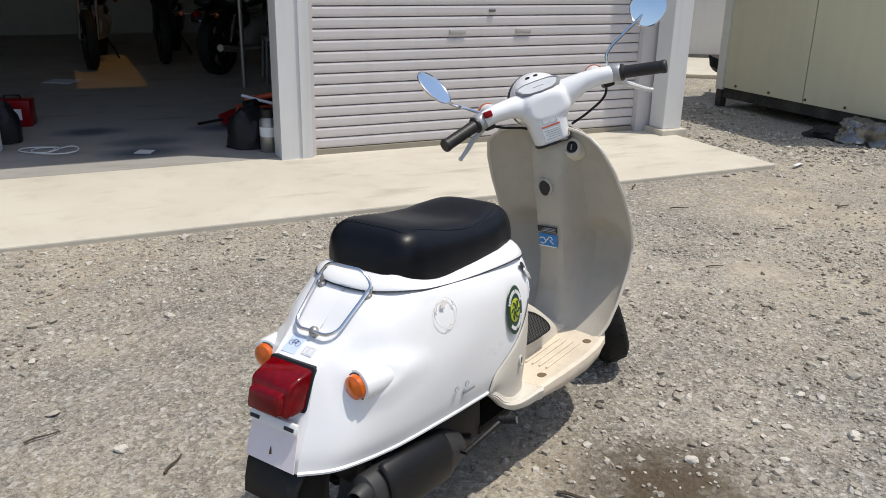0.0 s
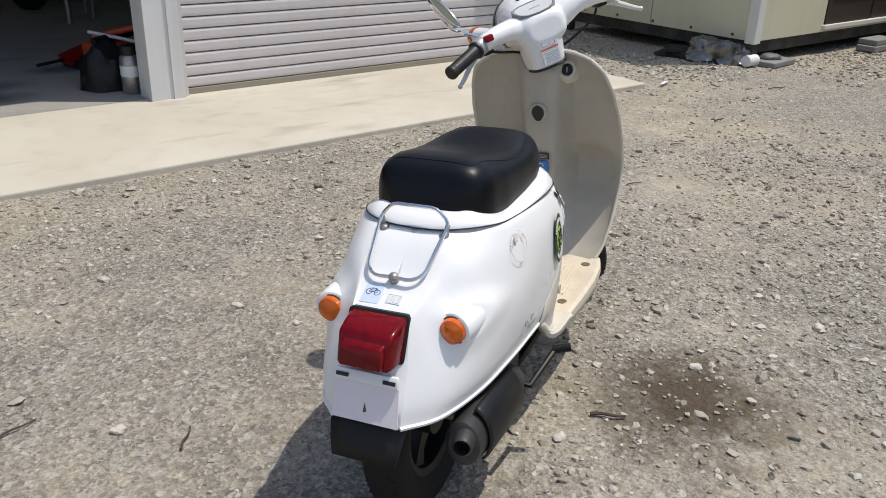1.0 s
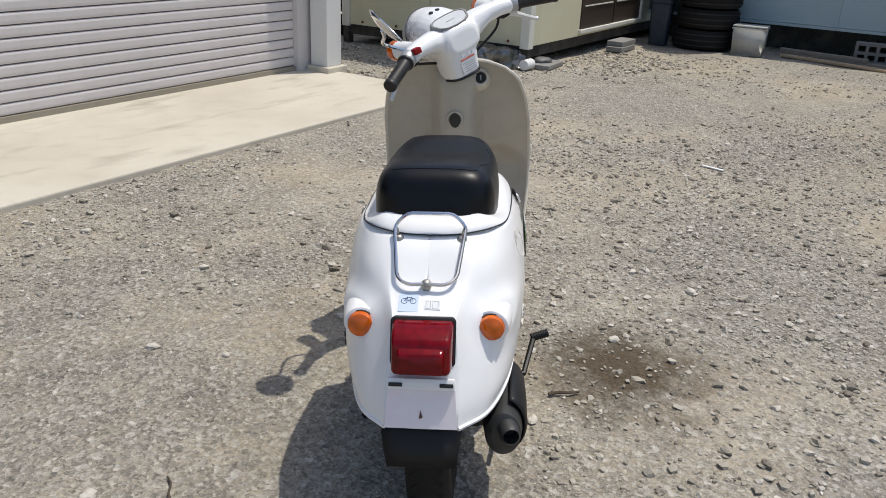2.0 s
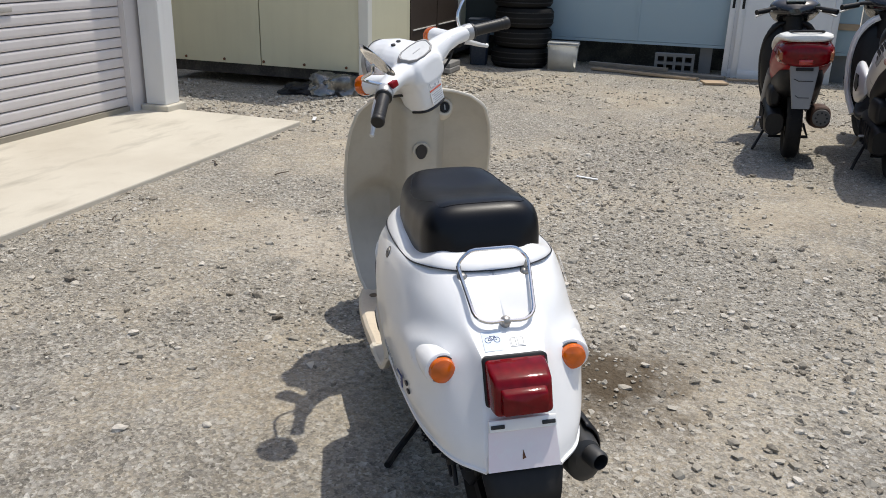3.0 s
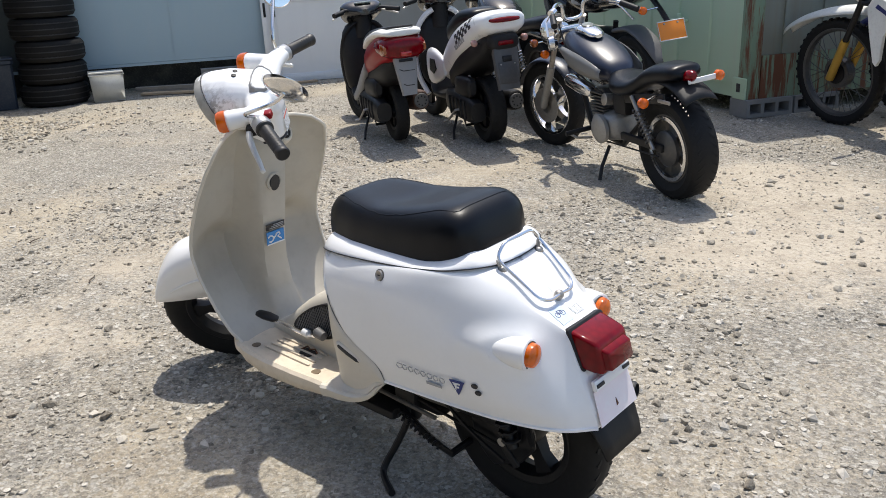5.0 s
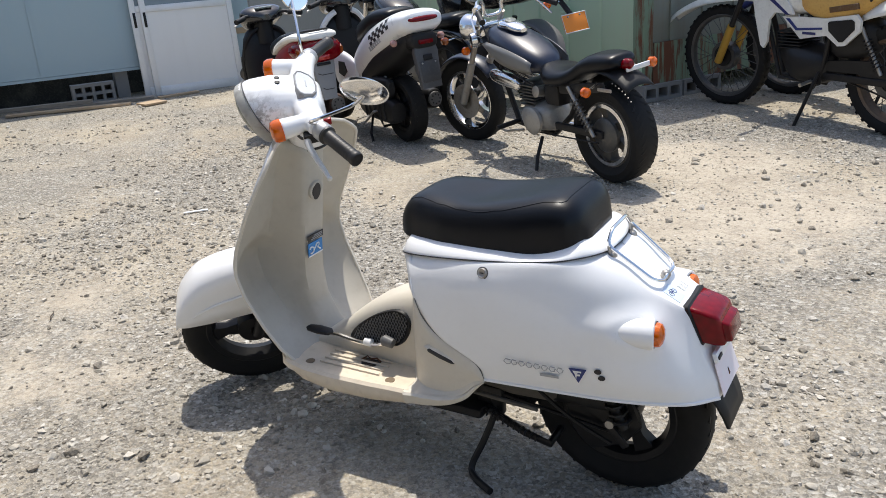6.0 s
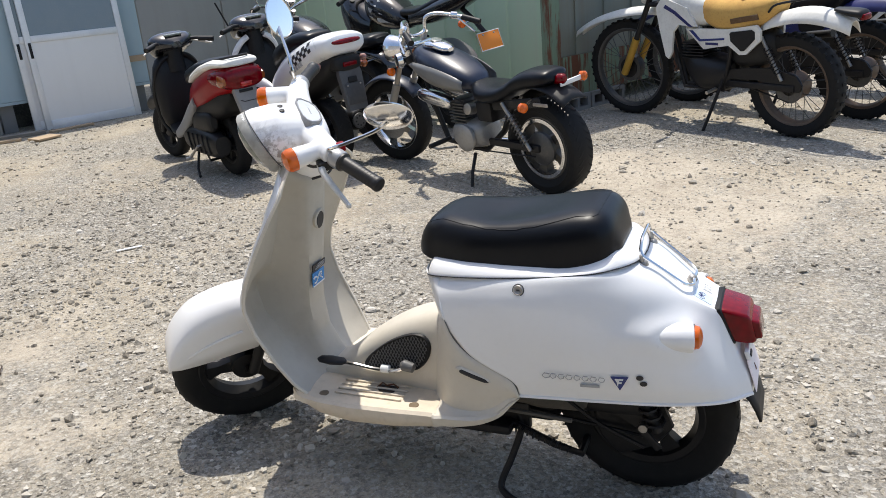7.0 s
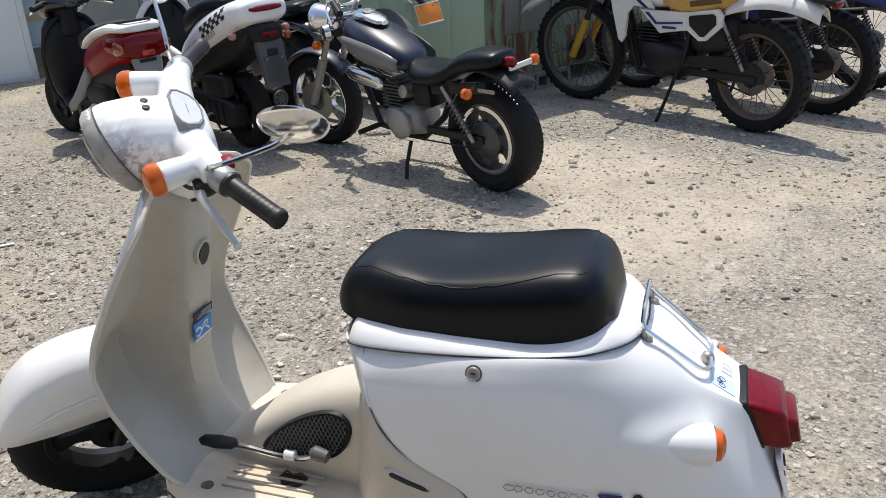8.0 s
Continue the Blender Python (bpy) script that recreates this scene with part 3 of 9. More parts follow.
# ---- cream site cabin ----
def build_cabin():
    c = thing("site_cabin", "cream prefabricated site cabin raised on feet", "cabin", kind="structure", at=Matrix.Translation((3.12, 5.83, 0)) @ GRID)
    L, D, z0, z1 = 3.15, 1.95, 0.17, 2.45
    part("floor_frame", boxed((0.03, 0.03, z0 - 0.09), (L - 0.03, D - 0.03, z0)), DARKVOID, c, "dark steel floor frame", smooth=False)
    for x0, x1 in ((0.09, 0.98), (2.45, L - 0.08)):
        part("wall_panel", boxed((x0, 0.015, z0), (x1, 0.05, z1)), CREAM, c, smooth=False)
    part("wall_panel", boxed((0.98, 0.015, z0), (2.45, 0.05, z0 + 0.02)), CREAM, c, smooth=False)
    part("wall_panel", boxed((0.98, 0.015, 1.95), (2.45, 0.05, z1)), CREAM, c, smooth=False)
    for y0, y1 in ((0.09, 0.98), (0.99, D - 0.08)):
        part("wall_panel", boxed((0.015, y0, z0), (0.05, y1, z1)), CREAM, c, smooth=False)
    part("wall_panel", boxed((0.05, D - 0.05, z0), (L - 0.05, D - 0.015, z1)), CREAM, c, smooth=False)
    part("wall_panel", boxed((L - 0.05, 0.09, z0), (L - 0.015, D - 0.08, z1)), CREAM, c, smooth=False)
    for x in (0.0, L - 0.08):
        for y in (0.0, D - 0.08):
            soften(part("corner_post", boxed((x, y, z0 - 0.02), (x + 0.085, y + 0.085, z1)), CREAMTRIM, c, "off-white corner post", smooth=False), 0.006)
            part("foot", boxed((x + 0.01, y + 0.01, 0.0), (x + 0.075, y + 0.075, z0 - 0.02)), DARKVOID, c, "dark steel foot", smooth=False)
    for i in range(5):
        part("bolt", turned(blank(), [(0, 0.012), (0.008, 0.01), (0.012, 0.004)], axis_frame((0.014, 0.2 + i * 0.38, z0 + 0.03), (-1, 0, 0)), 10), RUST, c)
    part("sill", boxed((0.96, -0.012, z0 + 0.02), (2.47, 0.05, z0 + 0.055), bevel=0.004), CREAMTRIM, c, smooth=False)
    d = part("door", boxed((1.0, 0.012, z0 + 0.055), (1.72, 0.045, 1.93)), BROWN, c, "dark brown sliding door panel", smooth=False)
    part("door_rib", boxed((1.06, 0.004, 0.42), (1.68, 0.012, 0.43)), CREAMTRIM, d, smooth=False)
    d = part("door", boxed((1.76, 0.018, z0 + 0.055), (2.43, 0.045, 1.93)), BROWN, c, "dark brown sliding door panel", smooth=False)
    part("door_rib", boxed((1.80, 0.008, 0.42), (2.38, 0.018, 0.43)), CREAMTRIM, d, smooth=False)
    part("door_post", boxed((2.43, -0.005, z0 + 0.055), (2.47, 0.05, 1.95)), CREAMTRIM, c, smooth=False)
    part("roof", boxed((-0.04, -0.04, z1), (L + 0.04, D + 0.04, z1 + 0.08)), CREAMTRIM, c, smooth=False)


build_cabin()


# ---- blue-grey building behind ----
FAR = Matrix.Rotation(A, 4, "Z")


def build_blue_building():
    b = thing("blue_building", "blue-grey panelled building raised on blocks", "building", kind="structure", at=FAR)
    # eave z1 set low, above the view, to shorten the wall's shadow
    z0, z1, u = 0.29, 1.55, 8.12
    # the panel beyond v 2.9 has its shade put into the colour
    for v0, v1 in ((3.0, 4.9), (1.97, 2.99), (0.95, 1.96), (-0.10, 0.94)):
        part("wall_panel", boxed((u, v0, z0), (u + 0.06, v1, z1)), BLUEWALL if v0 < 2.9 else SHADETEAL, b, "" if v0 < 2.9 else "wall panel behind the tyres, coloured dark for shade", smooth=False)
    for v in (2.995, 1.965, 0.945):
        part("joint_strip", boxed((u - 0.012, v - 0.014, z0), (u, v + 0.014, z1)), BLUEWALL, b, smooth=False)
    part("base_rail", boxed((u - 0.006, -0.10, z0 - 0.03), (u + 0.06, 4.9, z0 - 0.003)), BLUEWALL, b, smooth=False)
    part("brown_board", boxed((u - 0.014, -0.10, 0.50), (u - 0.002, 0.6, 0.56)), WOOD, b, "brown timber strip", smooth=False)
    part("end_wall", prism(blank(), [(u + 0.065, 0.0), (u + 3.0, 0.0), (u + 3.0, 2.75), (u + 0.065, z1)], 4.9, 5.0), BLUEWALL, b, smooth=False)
    # upright near-black panel stands in for the shade under the floor
    part("underfloor_shade", boxed((u + 0.35, -0.1, 0.0), (u + 0.4, 4.9, z0 - 0.03)), DARKVOID, b, "dark panel painted as the shade under the floor", smooth=False)
    for v in (2.9, 1.2, -0.05):
        part("pier", boxed((u + 0.05, v, 0.0), (u + 0.2, v + 0.12, z0 - 0.03)), CONCRETE_BLOCK, b, smooth=False)
    for v0, v1 in ((-1.0, -0.12), (-1.95, -1.02)):
        part("grey_panel", boxed((u + 0.02, v0, 0.05), (u + 0.08, v1, z1)), GREYWALL, b, "weathered grey panel", smooth=False)
    # another near-black panel, painted shade in place of an open doorway
    part("doorway_shade", boxed((u + 0.5, -3.3, 0.0), (u + 0.55, -1.95, z1)), DARKVOID, b, "dark panel painted as the shade of an open doorway", smooth=False)
    # unseen roof, shaped to cast no shadow beyond the eave's
    part("roof", prism(blank(), [(u - 0.06, z1), (u + 3.0, 2.78), (u + 3.0, 2.84), (u - 0.06, z1 + 0.06)], -3.3, 5.0), GREYWALL, b, "unseen sheet roof, sloped back to keep sun on the ground", smooth=False)


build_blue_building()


def build_container():
    c = thing("green_container", "pale green steel container with rust streaks on blocks", "container", kind="structure", at=Matrix.Translation((4.40, 0.24, 0)) @ GRID)
    z0, z1, L, D = 0.125, 2.5, 4.4, 2.3
    part("floor_frame", boxed((0.02, -D + 0.02, z0), (L, -0.02, z0 + 0.10)), GREEN, c, smooth=False)
    bm = blank()
    x, pts = 0.10, []
    while x < L - 0.1:
        pts += [(x, 0.0), (x + 0.34, 0.0), (x + 0.352, -0.012), (x + 0.388, -0.012)]
        x += 0.40
    rings(bm, [[Vector((a, b - 0.012, z)) for a, b in pts] for z in (z0 + 0.1, z1)], closed=False)
    thicken(part("side_sheet", bm, GREEN, c, "green side sheet with pressed seams", smooth=False), 0.004)
    part("end_sheet", boxed((0.03, -D + 0.1, z0 + 0.1), (0.06, -0.1, z1)), ENDGREEN, c, "weathered grey-green end sheet", smooth=False)
    part("end_sill", boxed((0.004, -D + 0.11, z0), (0.028, -0.11, z0 + 0.30)), RUSTGREEN, c, "rusty end sill", smooth=False)
    for i in range(6):
        y = -0.3 - i * 0.33
        part("end_rib", boxed((0.015, y - 0.02, z0 + 0.302), (0.03, y + 0.02, z1)), ENDGREEN, c, smooth=False)
    part("roof", boxed((0, -D, z1), (L, 0, z1 + 0.06)), GREEN, c, smooth=False)
    for x in (0.0, L - 0.12):
        for y in (-0.10, -D):
            soften(part("corner_post", boxed((x, y, z0), (x + 0.11, y + 0.10, z1)), RUSTGREEN, c, "rust-streaked corner post", smooth=False), 0.006)
    bm = boxed((0.0, 0.002, z0), (0.14, 0.022, z0 + 0.15))
    soften(part("corner_casting", bm, GREEN, c, smooth=False), 0.006)
    part("casting_slot", boxed((0.05, 0.0225, z0 + 0.05), (0.09, 0.0245, z0 + 0.11)), DARKVOID, c, smooth=False)
    for zz in (0.62, 1.05):
        part("latch", boxed((0.75, 0.004, zz), (0.95, 0.03, zz + 0.018), bevel=0.003), GREEN, c)
        part("latch_bracket", boxed((0.84, 0.004, zz - 0.04), (0.88, 0.02, zz + 0.06), bevel=0.003), GREEN, c)


def rust_green():
    m, t, b = nodes_of("rusty_green_paint")
    c = t.nodes.new("ShaderNodeTexCoord")
    s = t.nodes.new("ShaderNodeMapping")
    s.inputs["Scale"].default_value = (11.0, 11.0, 1.2)
    link(t, c.outputs["Object"], s.inputs["Vector"])
    f = noise_tex(t, s.outputs["Vector"], 1.2, 6.0, 0.7)
    col = mixed(t, ramp(t, f, [(0.47, (0, 0, 0)), (0.55, (1, 1, 1))]), (0.19, 0.26, 0.17), (0.15, 0.055, 0.025))
    link(t, col, b.inputs["Base Color"])
    b.inputs["Roughness"].default_value = 0.75
    bump(t, b, f, 0.4, 0.003)
    return m


RUSTGREEN = rust_green()
ENDGREEN = wall_material("faded_end_paint", (0.21, 0.225, 0.18), (0.20, 0.14, 0.09), 0.6, 0.6)
build_container()


# ---- the white scooter ----
HEAD = radians(56.2)
SCOOTER_AT = Matrix.Translation((-0.189 + 0.02 * math.sin(HEAD), 1.474 - 0.02 * math.cos(HEAD), 0.0)) @ Matrix.Rotation(HEAD, 4, "Z") @ Matrix.Rotation(radians(-2.5), 4, "X")
RAKE = radians(26)
PIVOT = Vector((1.215, 0, 0.2))
STEER = Matrix.Translation(PIVOT) @ Matrix.Rotation(radians(45), 4, Vector((-math.sin(RAKE), 0, math.cos(RAKE)))) @ Matrix.Translation(-PIVOT)


def smooth_box(stations, n=18, q=0.6):
    """Closed rounded body along x: rows of x, centre z, half width, half height."""
    return rings(blank(), [[Vector((x, w * math.copysign(abs(math.cos(a)) ** q, math.cos(a)), zc + h * math.copysign(abs(math.sin(a)) ** q, math.sin(a)))) for a in [2 * math.pi * k / n for k in range(n)]] for x, zc, w, h in stations])


def lerp_table(table, z):
    """Smooth reading of rows (key, value, ...) at key z."""
    ks = [r[0] for r in table]
    return [float(np.interp(z, ks, [r[i] for r in table])) for i in range(1, len(table[0]))]


RAILS = [
    [(-0.118, 0.066, 0.308), (-0.060, 0.116, 0.308), (0.050, 0.150, 0.308), (0.190, 0.166, 0.307), (0.280, 0.170, 0.304), (0.352, 0.172, 0.301)],
    [(-0.108, 0.066, 0.345), (-0.045, 0.124, 0.350), (0.050, 0.160, 0.356), (0.180, 0.176, 0.356), (0.280, 0.180, 0.353), (0.364, 0.181, 0.340)],
    [(-0.085, 0.064, 0.395), (-0.025, 0.114, 0.412), (0.060, 0.160, 0.430), (0.200, 0.182, 0.442), (0.340, 0.185, 0.438), (0.452, 0.184, 0.393)],
    [(-0.062, 0.060, 0.448), (0.000, 0.099, 0.468), (0.080, 0.143, 0.497), (0.200, 0.171, 0.515), (0.360, 0.180, 0.512), (0.508, 0.178, 0.466)],
    [(-0.047, 0.056, 0.482), (0.018, 0.078, 0.515), (0.086, 0.117, 0.550), (0.200, 0.156, 0.563), (0.360, 0.166, 0.553), (0.528, 0.165, 0.522)],
    [(-0.046, 0.048, 0.484), (0.020, 0.057, 0.523), (0.096, 0.074, 0.580), (0.186, 0.139, 0.586), (0.360, 0.152, 0.571), (0.548, 0.134, 0.557)],
    [(-0.045, 0.000, 0.486), (0.022, 0.000, 0.525), (0.106, 0.000, 0.586), (0.190, 0.112, 0.588), (0.360, 0.138, 0.572), (0.562, 0.114, 0.557)],
]
FAIRING = [(0.0, 0.0275), (0.002, 0.0305), (0.010, 0.0312), (0.034, 0.0298), (0.062, 0.0252), (0.090, 0.0186), (0.116, 0.0108), (0.134, 0.0048), (0.142, 0.001)]
FAIRING_AT, FAIRING_DIR = Vector((-0.004, 0.121, 0.455)), Vector((1.0, 0.22, 0.03)).normalized()


def swell(p, k=0.040):
    """The moulded fillet by which the cowl rises to the indicator's fairing."""
    d = p - FAIRING_AT
    along = d.dot(FAIRING_DIR)
    r = float(np.interp(along, [q[0] for q in FAIRING], [q[1] for q in FAIRING]))
    beyond = max(0.0, -along) + max(0.0, along - FAIRING[-1][0])
    gap = max(0.0, math.hypot((d - FAIRING_DIR * along).length - r, beyond) if (d - FAIRING_DIR * along).length > r else beyond)
    h = max(0.0, k - gap) ** 2 / (4 * k)
    return p + Vector((-0.25 if along < 0.02 else 0.0, 0.88, 0.40)) * h


def cowl_grid(along=20, across=10):
    """Rows from tail to front of the left half of the cowl, each from the lower edge to the top."""
    rails = [smooth_line(r, along) for r in RAILS]
    return [[swell(p) for p in smooth_line([r[i] for r in rails], across)] for i in range(len(rails[0]))]


def build_cowl(s):
    rows = cowl_grid()
    bm = blank()
    rings(bm, rows, closed=False)
    rings(bm, [[Vector((p.x, -p.y, p.z)) for p in r] for r in rows], closed=False)
    tail = rows[0]
    rings(bm, [[Vector((p.x - 0.004 * math.sin(k / 6 * math.pi), p.y * (1 - k / 3), p.z)) for p in tail] for k in range(7)], closed=False)
    bmesh.ops.remove_doubles(bm, verts=bm.verts, dist=0.0006)
    cowl = part("body_cowl", bm, WHITE, s, "glossy white bodywork with scuffs")
    thicken(cowl, 0.003)
    # rolled lower lip
    for sg in (1, -1):
        line = [Vector((r[0].x, sg * r[0].y, r[0].z)) for r in rows]
        part("lip", tube(blank(), line, 0.0042, 6), WHITE, cowl)
    # fairings of the rear indicators
    for sg in (1, -1):
        at = Vector((FAIRING_AT.x, sg * FAIRING_AT.y, FAIRING_AT.z))
        m = axis_frame(at, (1.0, sg * 0.06, 0.0))
        f = part("indicator_fairing", turned(blank(), FAIRING, axis_frame(at, (FAIRING_DIR.x, sg * FAIRING_DIR.y, FAIRING_DIR.z)), 32), WHITE, cowl)
        part("lens_gap", turned(blank(), [(-0.002, 0.0268), (0.001, 0.0268), (0.001, 0.0240), (-0.002, 0.0240)], m, 26), SHADOWGAP, f, "dark gap round the lens")
        part("indicator", turned(blank(), [(0.006, 0.0245), (-0.004, 0.0245), (-0.012, 0.0225), (-0.017, 0.015), (-0.019, 0.004)], m, 24), AMBER, s, "round amber rear indicator lens")
    return rows


def build_tail(s):
    def lens_ring(top, low, w_top, w_low, r=0.008):
        """A rounded four-sided ring between an upper and a lower point of the middle plane."""
        t, l = Vector((top[0], 0, top[1])), Vector((low[0], 0, low[1]))
        up, h = (t - l).normalized(), (t - l).length
        out = []
        for sy, cu, a0 in ((1, h - r, 0), (-1, h - r, 90), (-1, r, 180), (1, r, 270)):
            for k in range(5):
                a = radians(a0 + 22.5 * k)
                v = cu + r * math.sin(a)
                w = w_low + (w_top - w_low) * v / h
                out.append(l + up * v + Vector((0, sy * (w - r) + r * math.cos(a), 0)))
        return out
    bm = rings(blank(), [lens_ring(*q) for q in (
        ((-0.041, 0.485), (-0.072, 0.418), 0.054, 0.054), ((-0.053, 0.488), (-0.082, 0.415), 0.0545, 0.0550), ((-0.078, 0.482), (-0.102, 0.413), 0.0530, 0.0535),
        ((-0.0980, 0.4765), (-0.1140, 0.4140), 0.0510, 0.0515), ((-0.1040, 0.4725), (-0.1180, 0.4155), 0.0490, 0.0495, 0.007), ((-0.1080, 0.4660), (-0.1200, 0.4180), 0.045, 0.046, 0.006),
        ((-0.1095, 0.4620), (-0.1205, 0.4200), 0.0405, 0.0415, 0.005), ((-0.1215, 0.4585), (-0.1300, 0.4220), 0.0390, 0.0400, 0.005), ((-0.1240, 0.4560), (-0.1315, 0.4245), 0.036, 0.037, 0.004))])
    light = part("tail_light", bm, REDLENS, s, "dark red block tail light")
    part("bezel", rings(blank(), [lens_ring(*q) for q in (((-0.033, 0.488), (-0.068, 0.414), 0.057, 0.057), ((-0.047, 0.4915), (-0.080, 0.4115), 0.0585, 0.0585), ((-0.050, 0.4895), (-0.081, 0.4135), 0.0560, 0.0565))]), BLACKP, light, "black rubber bezel")
    # plate area with its bracket bar
    slope = math.atan2(0.033, 0.105)
    pm = Matrix.Translation((-0.1125, 0, 0.349)) @ Matrix.Rotation(slope, 4, "Y")
    panel = part("plate_panel", prism(blank(), [(-0.0645, -0.040), (0.0645, -0.040), (0.0600, 0.03), (-0.0600, 0.03)], -0.0015, 0.0, 0, pm), PINK, s, "pink-stained bare number plate area")
    bar = part("plate_bracket", boxed((-0.010, -0.060, 0.031), (0.0, 0.060, 0.052), pm, bevel=0.003), WHITE, s, "white plate bracket with two slots")
    for y in (-0.045, 0.045):
        part("slot", boxed((-0.0125, y - 0.012, 0.037), (-0.0095, y + 0.012, 0.044), pm, bevel=0.001), INK, bar)
    part("chip", prism(blank(), [(-0.003, -0.02), (0.003, -0.022), (0.001, -0.006)], -0.0030, -0.0010, 0, pm), RUST, panel)
    bm = blank()
    rings(bm, [[Vector((x, y, z)) for y in (w, w * 0.5, 0, -w * 0.5, -w)] for x, w, z in ((-0.095, 0.072, 0.315), (-0.116, 0.072, 0.295), (-0.130, 0.067, 0.265), (-0.139, 0.061, 0.238))], closed=False)
    thicken(part("mudflap", bm, BLACKP, s, "stiff black rubber mudflap"), 0.006)


SEAT_TOP = [(0.145, 0.616), (0.148, 0.638), (0.154, 0.660), (0.164, 0.679), (0.180, 0.692), (0.202, 0.698), (0.235, 0.696), (0.290, 0.688), (0.360, 0.680), (0.430, 0.675), (0.490, 0.677), (0.530, 0.676), (0.560, 0.667), (0.583, 0.650), (0.599, 0.626), (0.608, 0.604), (0.611, 0.590)]
SEAT_WIDE = [(0.145, 0.050), (0.149, 0.072), (0.158, 0.093), (0.175, 0.109), (0.205, 0.119), (0.280, 0.1255), (0.380, 0.1265), (0.470, 0.123), (0.530, 0.112), (0.568, 0.096), (0.594, 0.072), (0.605, 0.054), (0.611, 0.036)]
SEAM = [(0.566, 0.0, 0.556), (0.566, 0.060, 0.556), (0.562, 0.118, 0.556), (0.545, 0.138, 0.560), (0.500, 0.149, 0.564), (0.420, 0.1535, 0.569), (0.300, 0.1505, 0.577), (0.200, 0.1415, 0.587), (0.150, 0.121, 0.593), (0.122, 0.092, 0.594), (0.108, 0.050, 0.591), (0.104, 0.0, 0.590)]


def seat_base(x):
    return 0.582 + 0.026 * min(1.0, max(0.0, (0.25 - x) / 0.11)) ** 1.5


def seat_row(x, n=20):
    """One arch of the seat at x: from the left lower edge over the top to the right."""
    zt = (lerp_table(SEAT_TOP, x - 0.006)[0] + lerp_table(SEAT_TOP, x)[0] * 2 + lerp_table(SEAT_TOP, x + 0.006)[0]) / 4
    w = (lerp_table(SEAT_WIDE, x - 0.008)[0] + lerp_table(SEAT_WIDE, x)[0] * 2 + lerp_table(SEAT_WIDE, x + 0.008)[0]) / 4
    zb = seat_base(x)
    zt = max(zt, zb + 0.006)
    out = []
    dip = 0.015 * max(0.0, 1 - abs(x - 0.40) / 0.14)
    # the cushion is fuller and rounder towards its nose
    nose = min(1.0, max(0.0, (x - 0.22) / 0.25))
    round_y, round_z = 0.43 + 0.06 * nose, 0.52 + 0.11 * nose
    for k in range(n + 1):
        a = math.pi * k / n
        c, sn = math.cos(a), math.sin(a)
        y = w * math.copysign(abs(c) ** round_y, c)
        z = zb + (zt - zb) * abs(sn) ** round_z
        z -= dip * max(0.0, 1 - (y / (w * 0.8)) ** 2)
        out.append(Vector((x, y, z)))
    inner = max(0.02, w - 0.014)
    return [Vector((x, inner, zb - 0.001))] + out + [Vector((x, -inner, zb - 0.001))]


def welt(x):
    """A point of the stitched seam on the left: low on the flank in the middle, on the shoulder at both ends."""
    row = seat_row(x, 60)
    k = 1 + round(15 + 6.0 * min(1.0, abs(x - 0.375) / 0.15) ** 1.5)
    return row[k]


def build_seat(s):
    xs = [0.378 - 0.233 * math.cos(math.pi * k / 48) for k in range(49)]
    bm = blank()
    rings(bm, [seat_row(x, 40) for x in xs])
    seat = part("seat", bm, VINYL, s, "padded black vinyl seat")
    # stitched seam round the top panel, across it at both ends
    left = [welt(x) for x in np.linspace(0.197, 0.566, 22)]
    front, rear = seat_row(0.574, 60)[24:39], seat_row(0.190, 60)[24:39]
    loop = left + front + [Vector((p.x, -p.y, p.z)) for p in left[::-1]] + rear[::-1]
    part("piping", tube(blank(), [p + Vector((0, 0.0002 * (1 if p.y > 0 else -1), 0.0001)) for p in loop], 0.0010, 6, closed=True), VINYL, seat, "stitched seam")
    # white collar under the seat, from the cowl's seam up to the cushion
    half = smooth_line(SEAM, 5)
    loops = []
    for inward, rise in ((0.0, 0.0), (0.02, 0.10), (0.10, 0.30), (0.40, 0.70), (0.80, 1.0), (1.2, 1.1)):
        row = []
        for p in half:
            q = Vector((min(0.590, max(0.150, 0.372 + (p.x - 0.372) * 0.93)), p.y * 0.82, seat_base(p.x) + 0.006))
            v = p.lerp(q, inward)
            row.append(Vector((v.x, v.y, p.z + (q.z - p.z) * rise)))
        loops.append(row + [Vector((p.x, -p.y, p.z)) for p in row[-2:0:-1]])
    part("seat_collar", rings(blank(), [loops[0]] + loops[1:]), WHITE, s, "white rim below the seat")
    line = [Vector((p.x, p.y, p.z)) for p in loops[0]]
    part("seam_gap", tube(blank(), [Vector((0.372 + (p.x - 0.372) * 1.004, p.y * 1.008, p.z - 0.0005)) for p in line], 0.0014, 6, closed=True), INK, s, "dark gap round the seat rim")
    m = axis_frame((0.340, 0.1655, 0.552), (0.05, 1, 0.36)) @ Matrix.Scale(0.85, 4)
    lock = part("seat_lock", turned(blank(), [(0.0, 0.013), (0.004, 0.013), (0.006, 0.0105), (0.004, 0.008), (0.004, 0.001)], m, 20), STEEL, s, "small round chrome seat lock")
    part("key_slot", boxed((0.0035, -0.004, -0.001), (0.005, 0.004, 0.001), m), INK, lock)
    part("lock_gap", turned(blank(), [(0.0, 0.0155), (0.0025, 0.0155), (0.0026, 0.0125)], m, 22), SHADOWGAP, lock, "dark gap round the lock")


